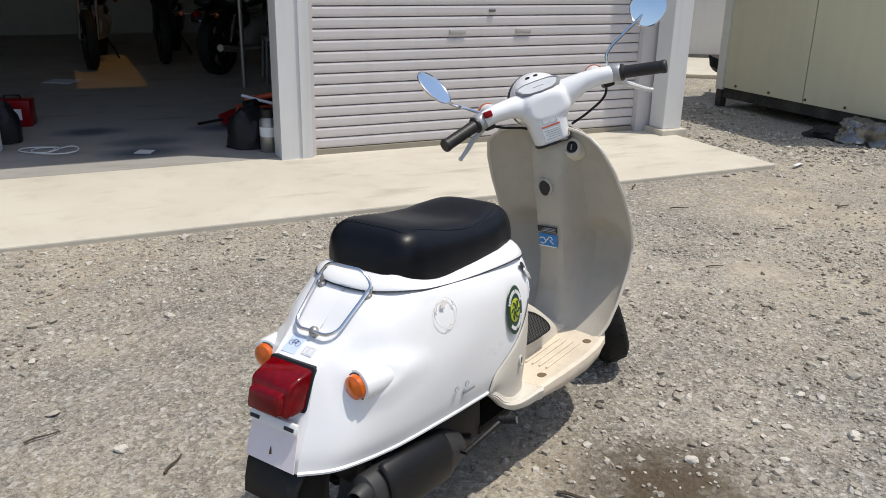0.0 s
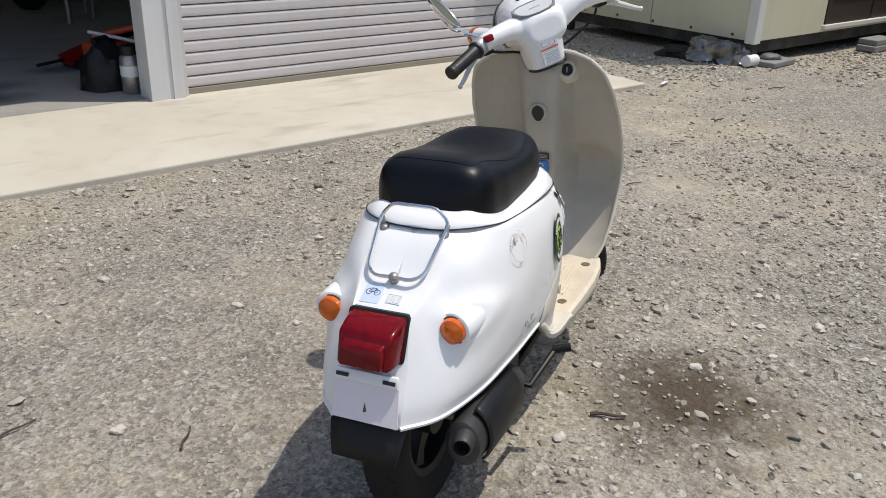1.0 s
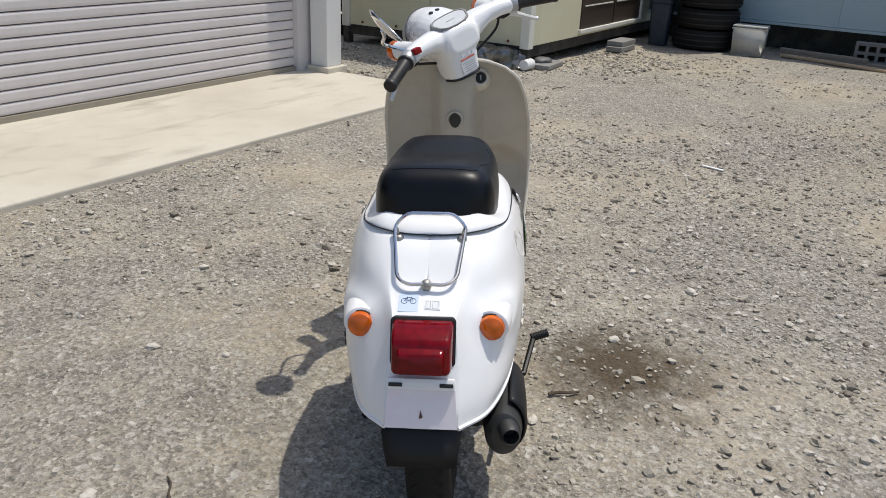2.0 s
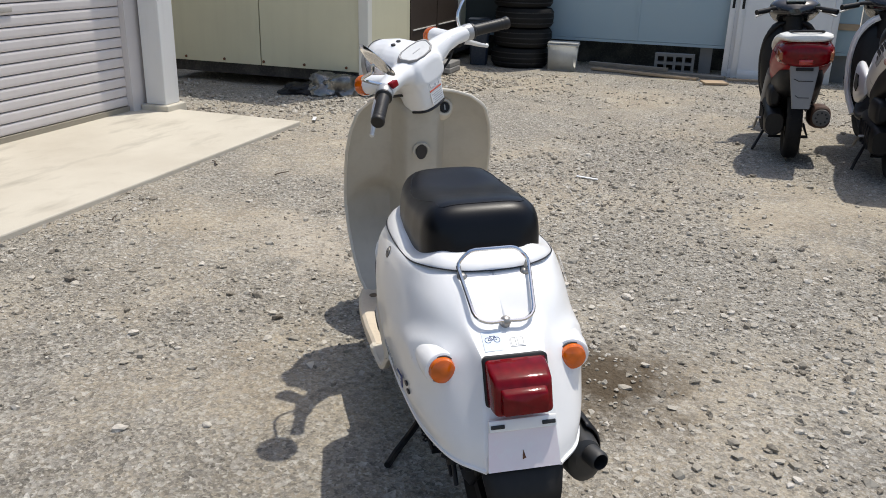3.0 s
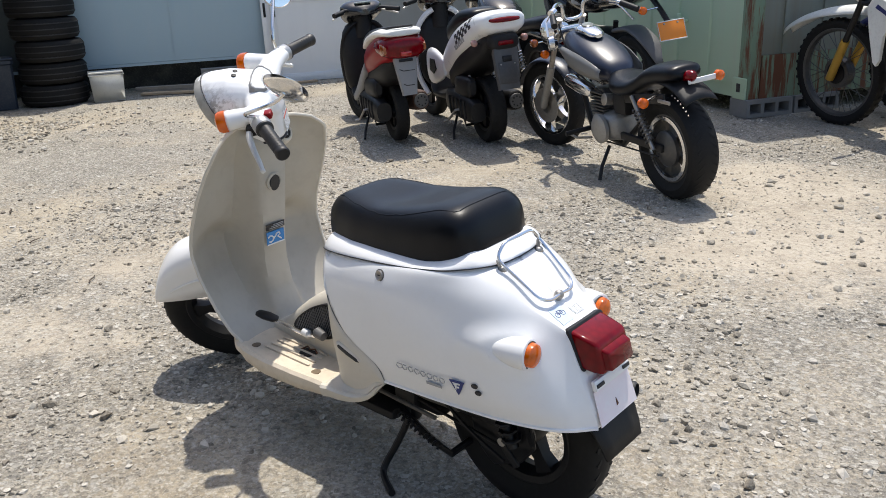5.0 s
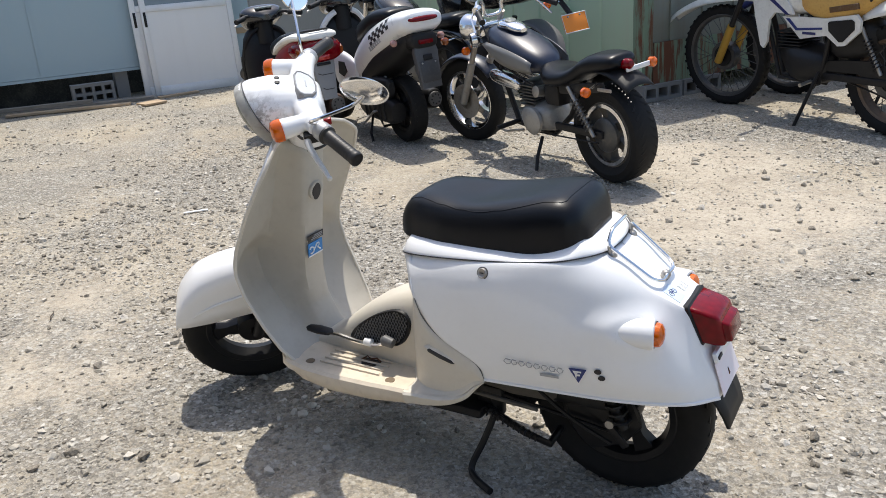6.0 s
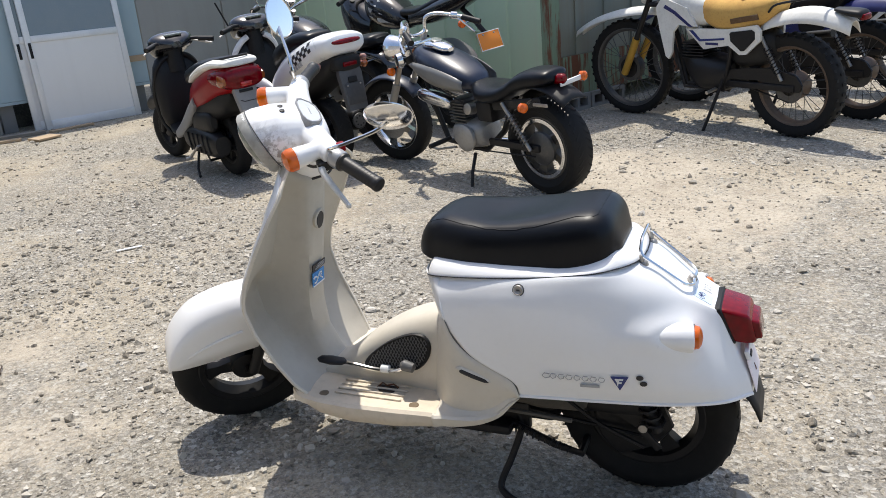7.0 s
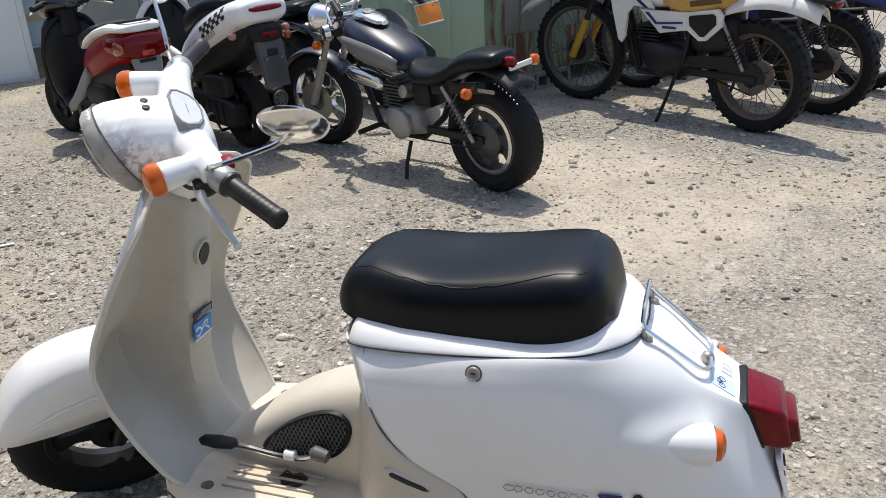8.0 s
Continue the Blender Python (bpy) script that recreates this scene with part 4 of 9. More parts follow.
def build_rack(s):
    pts = [(0.108, 0.068, 0.606), (0.108, 0.044, 0.631), (0.108, -0.044, 0.631), (0.108, -0.068, 0.606), (0.020, -0.055, 0.538), (0.006, -0.036, 0.530), (0.008, 0.0, 0.531), (0.006, 0.036, 0.530), (0.020, 0.055, 0.538)]
    pts = [Vector(p) for p in pts]
    dense = []
    for i, p in enumerate(pts):
        a, b = pts[i - 1], pts[(i + 1) % len(pts)]
        dense += [p + (a - p).normalized() * 0.010, p + (a - p).normalized() * 0.003 + (b - p).normalized() * 0.003, p + (b - p).normalized() * 0.010]
    rack = part("luggage_rack", tube(blank(), dense, 0.0036, 8, closed=True), CHROME, s, "chrome wire luggage rack")
    for p, q in (((0.104, 0.060, 0.577), (0.106, 0.066, 0.603)), ((0.104, -0.060, 0.577), (0.106, -0.066, 0.603)), ((0.014, 0.0, 0.524), (0.008, 0.0, 0.531))):
        part("stay", rod(p, q, 0.0045, 8), STEEL, rack)
        d = Vector((-0.45, 0, 0.9))
        part("bolt", turned(blank(), [(-0.012, 0.008), (-0.002, 0.010), (0.004, 0.010), (0.009, 0.006), (0.010, 0.002)], axis_frame(Vector(p) + d * 0.004, d), 12), STEEL, rack, "weathered steel bolt")


def build_floor(s):
    """Floorboard, tunnel and the panel under the seat."""
    rows = []
    table = [(0.555, 0.192, 0.193), (0.60, 0.194, 0.188), (0.66, 0.199, 0.182), (0.78, 0.203, 0.180), (0.86, 0.198, 0.188), (0.915, 0.186, 0.205), (0.945, 0.170, 0.229)]
    for x in np.linspace(0.555, 0.945, 24):
        w, zb = lerp_table(table, x)
        half = [(0.0, 0.226), (w - 0.035, 0.226), (w - 0.024, 0.230), (w - 0.010, 0.232), (w - 0.002, 0.226), (w, 0.212), (w - 0.003, zb + 0.010), (w - 0.014, zb)]
        rows.append([Vector((x, y, z)) for y, z in half] + [Vector((x, -y, z)) for y, z in half[:0:-1]])
    board = part("floorboard", rings(blank(), rows), TAN, s, "yellowed plastic footboard with ribs")
    for sg in (1, -1):
        for y in (0.085, 0.105, 0.125, 0.145):
            part("rib", boxed((0.66, sg * y - 0.003, 0.2265), (0.84, sg * y + 0.003, 0.2305), bevel=0.0015), TAN, board)
        for x in (0.865, 0.622):
            part("bolt_recess", turned(blank(), [(-0.002, 0.012), (0.0012, 0.012), (0.0015, 0.009), (0.0002, 0.003)], axis_frame((x, sg * 0.155, 0.2265), (0, 0, 1)), 16), BOLTBROWN, board, "brown bolt recess")
    # tunnel between the feet
    rows = []
    prof = [(0.50, 0.43, 0.085), (0.56, 0.425, 0.084), (0.61, 0.415, 0.082), (0.67, 0.395, 0.078), (0.73, 0.365, 0.074), (0.79, 0.325, 0.070), (0.84, 0.285, 0.066), (0.88, 0.255, 0.062), (0.92, 0.24, 0.06)]
    for x in np.linspace(0.50, 0.92, 22):
        z, w = lerp_table(prof, x)
        half = []
        for k in range(9):
            a = (math.pi / 2) * k / 8
            half.append((w * math.sin(a) ** 0.55, 0.222 + (z - 0.222) * math.cos(a) ** 0.5))
        half.append((w + 0.012, 0.220))
        rows.append([Vector((x, y, zz)) for y, zz in half] + [Vector((x, -y, zz)) for y, zz in half[:0:-1]])
    tunnel = part("tunnel", rings(blank(), rows), BEIGE, s, "beige plastic centre tunnel")
    for sg in (1, -1):
        m = Matrix.Translation((0.676, sg * 0.0815, 0.322)) @ Matrix.Rotation(radians(90 * sg), 4, "Z") @ Matrix.Rotation(radians(-9), 4, "Y")
        outline = smooth_line([(-0.100, -0.036), (-0.080, -0.010), (-0.030, 0.026), (0.030, 0.050), (0.066, 0.046), (0.080, 0.022), (0.068, -0.014), (0.040, -0.040), (-0.010, -0.047), (-0.060, -0.047), (-0.092, -0.046)], 4, True)
        vent = part("vent", rings(blank(), [[m @ Vector((d, sg * p.x * k, p.y * k)) for p in [Vector((q.x, q.y, 0)) for q in outline]] for d, k in ((-0.02, 1.0), (0.003, 1.0), (0.006, 0.96), (0.003, 0.90))]), BLACKP, s, "black teardrop mesh vent")
        bm = blank()
        for a, b in ((0.55, 1), (-0.55, 1)):
            for k in range(-16, 17):
                c = k * 0.0085
                pts = [(c + a * z, z) for z in np.linspace(-0.045, 0.045, 25)]
                ins = [p for p in pts if sum(1 for q, r in zip(outline, outline[1:] + outline[:1]) if (q.y * 0.9 > p[1]) != (r.y * 0.9 > p[1]) and p[0] < 0.9 * (q.x + (r.x - q.x) * (p[1] / 0.9 - q.y) / (r.y - q.y))) % 2 == 1]
                if len(ins) > 2:
                    tube(bm, [m @ Vector((0.0045, sg * ins[0][0], ins[0][1])), m @ Vector((0.0045, sg * ins[-1][0], ins[-1][1]))], 0.0010, 4)
        part("mesh", bm, GREYP, vent, "grey wire mesh")
    # side skirts: one moulding that runs from the cowl's edge round to the tunnel
    top = smooth_line([(0.352, 0.1725, 0.300), (0.364, 0.179, 0.338), (0.402, 0.1805, 0.364), (0.452, 0.182, 0.392), (0.490, 0.180, 0.430), (0.510, 0.176, 0.472), (0.526, 0.156, 0.468), (0.542, 0.125, 0.458), (0.556, 0.098, 0.448), (0.562, 0.074, 0.438)], 5)
    foot = smooth_line([(0.354, 0.173, 0.297), (0.378, 0.178, 0.292), (0.412, 0.177, 0.266), (0.455, 0.172, 0.246), (0.500, 0.164, 0.239), (0.532, 0.150, 0.236), (0.556, 0.130, 0.234), (0.572, 0.110, 0.232), (0.586, 0.092, 0.231), (0.598, 0.074, 0.231)], 5)
    lip = smooth_line([(0.354, 0.1735, 0.296), (0.374, 0.181, 0.284), (0.404, 0.186, 0.256), (0.450, 0.190, 0.238), (0.500, 0.192, 0.232), (0.535, 0.193, 0.231), (0.560, 0.193, 0.231), (0.566, 0.130, 0.2245), (0.590, 0.100, 0.2245), (0.606, 0.076, 0.2245)], 5)
    low = smooth_line([(0.354, 0.1735, 0.294), (0.372, 0.179, 0.276), (0.400, 0.183, 0.246), (0.446, 0.186, 0.222), (0.500, 0.188, 0.209), (0.535, 0.188, 0.205), (0.562, 0.188, 0.204), (0.566, 0.130, 0.2200), (0.590, 0.100, 0.2200), (0.606, 0.076, 0.2200)], 5)
    for sg in (1, -1):
        rows = []
        for p, q, e, g in zip(top, foot, lip, low):
            ledge = min(1.0, (e.y - q.y) / 0.018) if e.z > 0.2246 else 0.6
            row = []
            for k in range(9):
                u = k / 8
                v = p.lerp(q, u)
                v.y += 0.006 * math.sin(math.pi * min(1.0, u * 1.15)) * (1 - 0.5 * u)
                row.append(v)
            row += [q + Vector((0.001, 0.003, -0.003)) * ledge, q.lerp(e, 0.35) + Vector((0, 0, -0.005 * ledge)), q.lerp(e, 0.75) + Vector((0, 0, -0.002 * ledge)), e + Vector((0, -0.004, 0.001)), e + Vector((0, 0.001, -0.003)), e.lerp(g, 0.4) + Vector((0, 0.002, 0)), g, g + Vector((0, -0.012, 0.001))]
            rows.append([Vector((v.x, sg * v.y, v.z)) for v in row])
        skirt = thicken(part("side_skirt", rings(blank(), rows, closed=False), BEIGE, s, "beige plastic side skirt"), 0.002, 0.0)
        if sg > 0:
            m = axis_frame((0.452, sg * 0.1835, 0.346), (1, 0, 0.34)) @ Matrix.Diagonal((1, 0.55, 1, 1))
            part("slot_rim", turned(blank(), [(-0.044, 0.001), (-0.036, 0.0075), (0.0, 0.0110), (0.034, 0.0095), (0.043, 0.001)], m, 14), BEIGE, skirt)
            part("slot", turned(blank(), [(-0.038, 0.001), (-0.030, 0.0046), (0.0, 0.0066), (0.028, 0.0058), (0.036, 0.001)], m @ Matrix.Translation((0, sg * 0.006, 0)), 14), INK, skirt, "black air slot")
        else:
            eye = axis_frame((0.470, -0.184, 0.335), (0.1, -1, 0.1)) @ Matrix.Diagonal((1, 0.6, 1, 1))
            part("eyelet", turned(blank(), [(-0.002, 0.013), (0.002, 0.013), (0.003, 0.010), (0.001, 0.008)], eye, 18, False), BEIGE, skirt)
            part("eyelet_hole", turned(blank(), [(0.0, 0.0075), (0.0012, 0.0075)], eye, 14), SHADOWGAP, skirt)
        part("skirt_seam", tube(blank(), [Vector((p.x, sg * (p.y + 0.0005), p.z)) for p in top[:26]], 0.0013, 5), GREYP, skirt)
    bm = blank()
    rows = []
    for z in np.linspace(0.443, 0.557, 8):
        xs, = lerp_table([(0.44, 0.526), (0.46, 0.528), (0.50, 0.538), (0.56, 0.550)], z)
        half = smooth_line([(xs - 0.022, 0.177 - 0.03 * max(0.0, (z - 0.50) / 0.05), z), (xs - 0.004, 0.156 - 0.02 * max(0.0, (z - 0.50) / 0.05), z), (xs + 0.020, 0.11, z), (xs + 0.032, 0.06, z), (xs + 0.033, 0.0, z)], 5)
        rows.append(half + [Vector((p.x, -p.y, p.z)) for p in half[-2::-1]])
    rings(bm, rows, closed=False)
    thicken(part("cowl_nose", bm, WHITE, s, "white cowl nose below the seat"), 0.003, 0.0)
    # belly tray
    part("belly_pan", boxed((0.40, -0.12, 0.150), (0.90, 0.12, 0.176), bevel=0.01), BLACKP, s)


SHIELD = [  # z, half width, edge x, panel x, column x
    (0.215, 0.165, 0.890, 0.905, 0.880), (0.260, 0.186, 0.922, 0.950, 0.910), (0.320, 0.198, 0.955, 1.000, 0.935),
    (0.400, 0.206, 0.994, 1.056, 0.940), (0.460, 0.208, 1.010, 1.068, 0.933), (0.490, 0.208, 1.006, 1.060, 0.928), (0.510, 0.207, 1.000, 1.040, 0.923), (0.528, 0.2065, 0.994, 1.014, 0.919), (0.548, 0.2055, 0.984, 1.002, 0.915),
    (0.620, 0.202, 0.945, 0.975, 0.900), (0.690, 0.190, 0.905, 0.955, 0.888), (0.740, 0.172, 0.877, 0.930, 0.880),
    (0.752, 0.162, 0.878, 0.926, 0.890), (0.772, 0.134, 0.882, 0.922, 0.930), (0.784, 0.098, 0.892, 0.922, 0.930), (0.790, 0.050, 0.905, 0.922, 0.930)]


def shield_row(z, n=13):
    w, e, p, c = lerp_table(SHIELD, z)
    w = w + 0.0
    out = []
    ys = [0.0, 0.02, 0.036, 0.044, 0.052, 0.062, 0.074, 0.09, 0.11, 0.13, 0.15, 0.17, 0.185, 0.195, 0.202, 0.206]
    for y0 in ys:
        y = y0 / 0.206 * w if y0 > 0.09 else min(y0, w * y0 / 0.12 if w < 0.12 else y0)
        y = min(y, w)
        if y0 <= 0.036:
            x = c + 0.004 * (y0 / 0.036) ** 2
        elif y0 < 0.074:
            u = (y0 - 0.036) / 0.038
            x = c + 0.004 + (p - c - 0.004) * (u * u * (3 - 2 * u))
        else:
            # the knee pocket ends in an arch
            u = (y - 0.074) / max(0.02, w - 0.074)
            arch = 0.055 * min(1.0, abs(u - 0.35) / 0.65) ** 2
            q = lerp_table(SHIELD, z + arch)[2] - lerp_table(SHIELD, z + arch)[1] + e if 0.40 < z < 0.56 else p
            x = q + (e - q) * max(0.0, u) ** 2.4
        out.append(Vector((x, y, z)))
    return out


def build_shield(s):
    zs = list(np.linspace(0.215, 0.765, 56)) + [0.772, 0.779, 0.785, 0.790]
    rows = []
    for z in zs:
        half = shield_row(float(z))
        rows.append([Vector((p.x, -p.y, p.z)) for p in half[:0:-1]] + half)
    bm = blank()
    rings(bm, rows, closed=False)
    inner = thicken(part("leg_shield", bm, GRIMY, s, "dusty beige inner leg shield"), 0.004, 1.0)
    # white outer shell
    outer = []
    for z in zs:
        w, e, p, c = lerp_table(SHIELD, float(z))
        inside = shield_row(float(z))
        row = []
        for k in range(-12, 13):
            y = w * k / 12
            x = e + 0.010 + max(0.055, p - e + 0.01) * (1 - (k / 12) ** 2) ** 0.8
            row.append(Vector((max(x, float(np.interp(abs(y), [q.y for q in inside], [q.x for q in inside])) + 0.009), y, z)))
        outer.append(row)
    bm = blank()
    rings(bm, outer, closed=False)
    thicken(part("front_shell", bm, WHITE, s, "white outer front shell"), 0.003, 1.0)
    edge = [Vector((lerp_table(SHIELD, float(z))[1] + 0.003, lerp_table(SHIELD, float(z))[0], z)) for z in zs]
    rim = edge + [Vector((p.x, -p.y, p.z)) for p in edge[::-1]]
    part("shield_rim", tube(blank(), rim, 0.0044, 8), BEIGE, s, "rolled beige shield edge")
    m = axis_frame((0.8975, 0.002, 0.628), (-1, 0, -0.2)) @ Matrix.Scale(1.15, 4)
    hook = part("bag_hook", turned(blank(), [(-0.004, 0.022), (0.003, 0.021), (0.004, 0.016), (0.0, 0.013), (-0.001, 0.002)], m, 20), GRIMY, s)
    part("hook_hole", disc_oval(blank(), m @ Matrix.Translation((0.003, 0, -0.002)), 0.0135, 0.020, 0.003, 18), INK, hook, "black hook recess")
    m = axis_frame((0.912, -0.067, 0.740), (-1, -0.15, 0.25))
    boss = part("switch_boss", turned(blank(), [(-0.03, 0.034), (-0.004, 0.026), (0.001, 0.022), (0.002, 0.017), (-0.002, 0.015)], m, 22), BEIGE, s)
    ign = part("ignition_switch", turned(blank(), [(-0.01, 0.0145), (0.001, 0.0145), (0.0035, 0.012), (0.0035, 0.002)], m, 20), BLACKP, boss, "black round ignition switch")
    part("key_slot", boxed((0.003, -0.0015, -0.007), (0.0045, 0.0015, 0.007), m), STEEL, boss)
    # stickers on the column
    def on_column(z, dx=-0.0055):
        c = lerp_table(SHIELD, z)[3]
        c2 = lerp_table(SHIELD, z - 0.03)[3]
        return Matrix.Translation((c + dx, 0.004, z)) @ Matrix.Rotation(math.atan2(c2 - c, 0.03) * -1.0, 4, "Y")
    m = on_column(0.470)
    st = part("sticker", boxed((-0.001, -0.028, -0.020), (0.001, 0.028, 0.018), m), STICK_BLUE, s, "blue and white label")
    part("sticker_mark", boxed((-0.0018, -0.028, -0.020), (-0.0008, 0.028, -0.0165), m), STICK_WHITE, st)
    bm = blank()
    tube(bm, [m @ Vector((-0.0015, 0.017 + 0.010 * math.cos(a * 0.785 + 0.6), -0.002 + 0.009 * math.sin(a * 0.785 + 0.6))) for a in range(7)], 0.0022, 5)
    tube(bm, [m @ Vector((-0.0015, y, z)) for y, z in ((0.008, -0.004), (0.0, 0.004), (-0.004, 0.010), (-0.012, 0.010), (-0.014, 0.004), (-0.006, 0.0), (-0.018, -0.010))], 0.0022, 5)
    part("sticker_mark", bm, STICK_WHITE, st, "white emblem strokes")
    m = on_column(0.502)
    st = part("sticker", boxed((-0.001, -0.030, -0.008), (0.001, 0.030, 0.009), m), INK, s, "black caution label")
    for k in range(3):
        part("sticker_bar", boxed((-0.0018, -0.026, -0.005 + k * 0.0045), (-0.0008, 0.020 - 0.006 * k, -0.003 + k * 0.0045), m), GREYINK, st)


def build_handlebar(s):
    """The handlebar is turned to its left lock; it is drawn straight ahead and swung by STEER."""
    bm = blank()
    loops = []
    for x, zc, ry, rz, q in ((1.028, 0.856, 0.073, 0.075, 1.0), (1.00, 0.858, 0.076, 0.078, 1.0), (0.96, 0.860, 0.075, 0.073, 0.95), (0.92, 0.857, 0.073, 0.062, 0.85), (0.89, 0.852, 0.069, 0.052, 0.75), (0.868, 0.850, 0.063, 0.042, 0.7), (0.858, 0.848, 0.054, 0.034, 0.7), (0.854, 0.846, 0.044, 0.026, 0.7)):
        tip = 0.36 * max(0.0, min(1.0, (x - 0.93) / 0.07))
        loops.append([Vector((x - 0.006 + tip * (rz * math.copysign(abs(math.sin(a)) ** q, math.sin(a)) - 0.045), 0.010 + ry * math.copysign(abs(math.cos(a)) ** q, math.cos(a)), zc + rz * math.copysign(abs(math.sin(a)) ** q, math.sin(a)))) for a in [2 * math.pi * k / 28 for k in range(28)]])
    rings(bm, loops)
    loops = []
    for z, xc, rx, ry in ((0.752, 0.906, 0.043, 0.044), (0.758, 0.906, 0.047, 0.047), (0.78, 0.905, 0.050, 0.049), (0.81, 0.903, 0.053, 0.053), (0.835, 0.902, 0.053, 0.061), (0.862, 0.902, 0.045, 0.058)):
        loops.append([Vector((xc + rx * math.copysign(abs(math.cos(a)) ** 0.62, math.cos(a)), 0.016 + ry * math.copysign(abs(math.sin(a)) ** 0.62, math.sin(a)), z)) for a in [2 * math.pi * k / 32 for k in range(32)]])
    rings(bm, loops)
    for sg in (1, -1):
        loops = []
        for y, x, z, rx, rz in ((0.02, 0.900, 0.850, 0.042, 0.045), (0.06, 0.893, 0.862, 0.036, 0.036), (0.10, 0.885, 0.872, 0.030, 0.026), (0.14, 0.876, 0.873, 0.027, 0.023), (0.175, 0.868, 0.868, 0.025, 0.022)):
            loops.append([Vector((x + rx * math.cos(a), sg * y, z + rz * math.sin(a))) for a in [2 * math.pi * k / 20 for k in range(20)]])
        rings(bm, loops)
        tube(bm, [(0.885, sg * 0.135, 0.872), (0.953, sg * 0.150, 0.876)], (0.020, 0.025), 18)
    cover = part("handlebar_cover", move(bm, STEER), SCUFFWHITE, s, "white handlebar cover, scuffed round the lamp")
    blend(cover, 0.0034, 5)
    neck = [Vector((0.906 + 0.0445 * math.copysign(abs(math.cos(a)) ** 0.62, math.cos(a)), 0.016 + 0.0445 * math.copysign(abs(math.sin(a)) ** 0.62, math.sin(a)), 0.751)) for a in [2 * math.pi * k / 32 for k in range(32)]]
    part("neck_gap", move(tube(blank(), neck, 0.0035, 6, closed=True), STEER), INK, s, "dark gap below the neck")
    part("neck_seam", move(tube(blank(), [(0.872, -0.052, 0.836), (0.8535, -0.030, 0.832), (0.8495, 0.010, 0.830), (0.8535, 0.050, 0.832), (0.872, 0.072, 0.836)], 0.0011, 5, smooth=4), STEER), GREYP, s, "moulding seam across the neck")
    m = STEER @ axis_frame((1.008, 0.010, 0.856), (0.94, 0, -0.34))
    lamp = part("headlight", turned(blank(), [(0.004, 0.066), (0.018, 0.060), (0.026, 0.045), (0.031, 0.022), (0.032, 0.003)], m, 32), CLEAR, s, "round clear headlight lens")
    part("headlight_rim", turned(blank(), [(-0.012, 0.0775), (0.006, 0.0775), (0.012, 0.073), (0.008, 0.064), (-0.004, 0.064)], m, 32, False), SCUFFED, lamp, "scuffed white headlight rim")
    seam = STEER @ axis_frame((1.008, 0.010, 0.856), (0.94, 0, -0.34))
    part("rim_gap", tube(blank(), [seam @ Vector((-0.0145, 0.0782 * math.cos(a), 0.0782 * math.sin(a))) for a in [2 * math.pi * k / 40 for k in range(40)]], 0.0014, 6, closed=True), SHADOWGAP, lamp, "dark gap behind the rim")
    # speedometer
    m = STEER @ axis_frame((0.882, 0.012, 0.8985), (-0.50, 0, 0.87))
    o = [(1.22 * y, 1.05 * z) for y, z in ((0.050, 0.006), (0.046, 0.016), (0.030, 0.023), (0, 0.025), (-0.030, 0.023), (-0.046, 0.016), (-0.050, 0.006), (-0.042, -0.014), (-0.026, -0.025), (0, -0.028), (0.026, -0.025), (0.042, -0.014))]
    gauge = part("speedometer", rings(blank(), [[m @ Vector((d, y * k, z * k)) for y, z in o] for d, k in ((-0.012, 1.0), (0.004, 1.0), (0.0065, 0.96), (0.0065, 0.90), (0.004, 0.86))]), GREYRIM, s, "grey-rimmed speedometer under scratched glass")
    part("dial", rings(blank(), [[m @ Vector((d, y * 0.86, z * 0.85)) for y, z in o] for d in (0.0042, 0.0052)]), DIAL, gauge, "scratched dial glass with its pale reflection painted in")
    part("needle", boxed((0.0052, -0.016, -0.003), (0.0062, 0.014, -0.001), m), GREYINK, gauge)
    for y in (0.011, -0.011):
        part("warning_lamp", turned(blank(), [(-0.004, 0.0062), (0.002, 0.0062), (0.003, 0.003), (0.003, 0.001)], STEER @ axis_frame((0.940, y + 0.012, 0.9265), (-0.25, 0, 1)), 12), BLACKP, s)
    # caution label on the neck
    m = STEER @ Matrix.Translation((0.8525, 0.017, 0.797)) @ Matrix.Rotation(radians(-3), 4, "Y")
    lab = part("caution_label", boxed((-0.0012, -0.024, -0.036), (0.002, 0.024, 0.030), m), STICK_WHITE, s, "small caution label with a red stripe")
    part("stripe", boxed((-0.0020, -0.024, 0.000), (-0.0008, 0.024, 0.0045), m), REDINK, lab)
    for k in range(5):
        part("print_bar", boxed((-0.0018, -0.021, -0.031 + k * 0.0055), (-0.0008, 0.020 - 0.005 * (k % 2), -0.0295 + k * 0.0055), m), GREYINK, lab)
    for a, b, c, e in ((-0.018, -0.004, 0.009, 0.026), (0.0, 0.018, 0.011, 0.026)):
        part("print_frame", tube(blank(), [m @ Vector((-0.0014, y, z)) for y, z in ((a, c), (b, c), (b, e), (a, e))], 0.0008, 4, closed=True), GREYINK, lab)
    # grips, levers, switches, indicators
    for sg in (1, -1):
        a, b = Vector((0.866, sg * 0.178, 0.868)), Vector((0.806, sg * 0.288, 0.846))
        d = (b - a).normalized()
        m = STEER @ axis_frame(a, d)
        part("switch_box", turned(blank(), [(-0.006, 0.021), (0.0, 0.0225), (0.018, 0.0225), (0.023, 0.019)], m, 18), SILVER, s, "silver switch housing")
        g = part("grip", turned(blank(), [(0.018, 0.0165), (0.021, 0.0215), (0.026, 0.0215), (0.030, 0.0162), (0.075, 0.0152), (0.120, 0.0156), (0.124, 0.0170), (0.131, 0.0170), (0.134, 0.015), (0.134, 0.003)], m, 18), RUBBERGRIP, s, "ribbed black rubber grip")
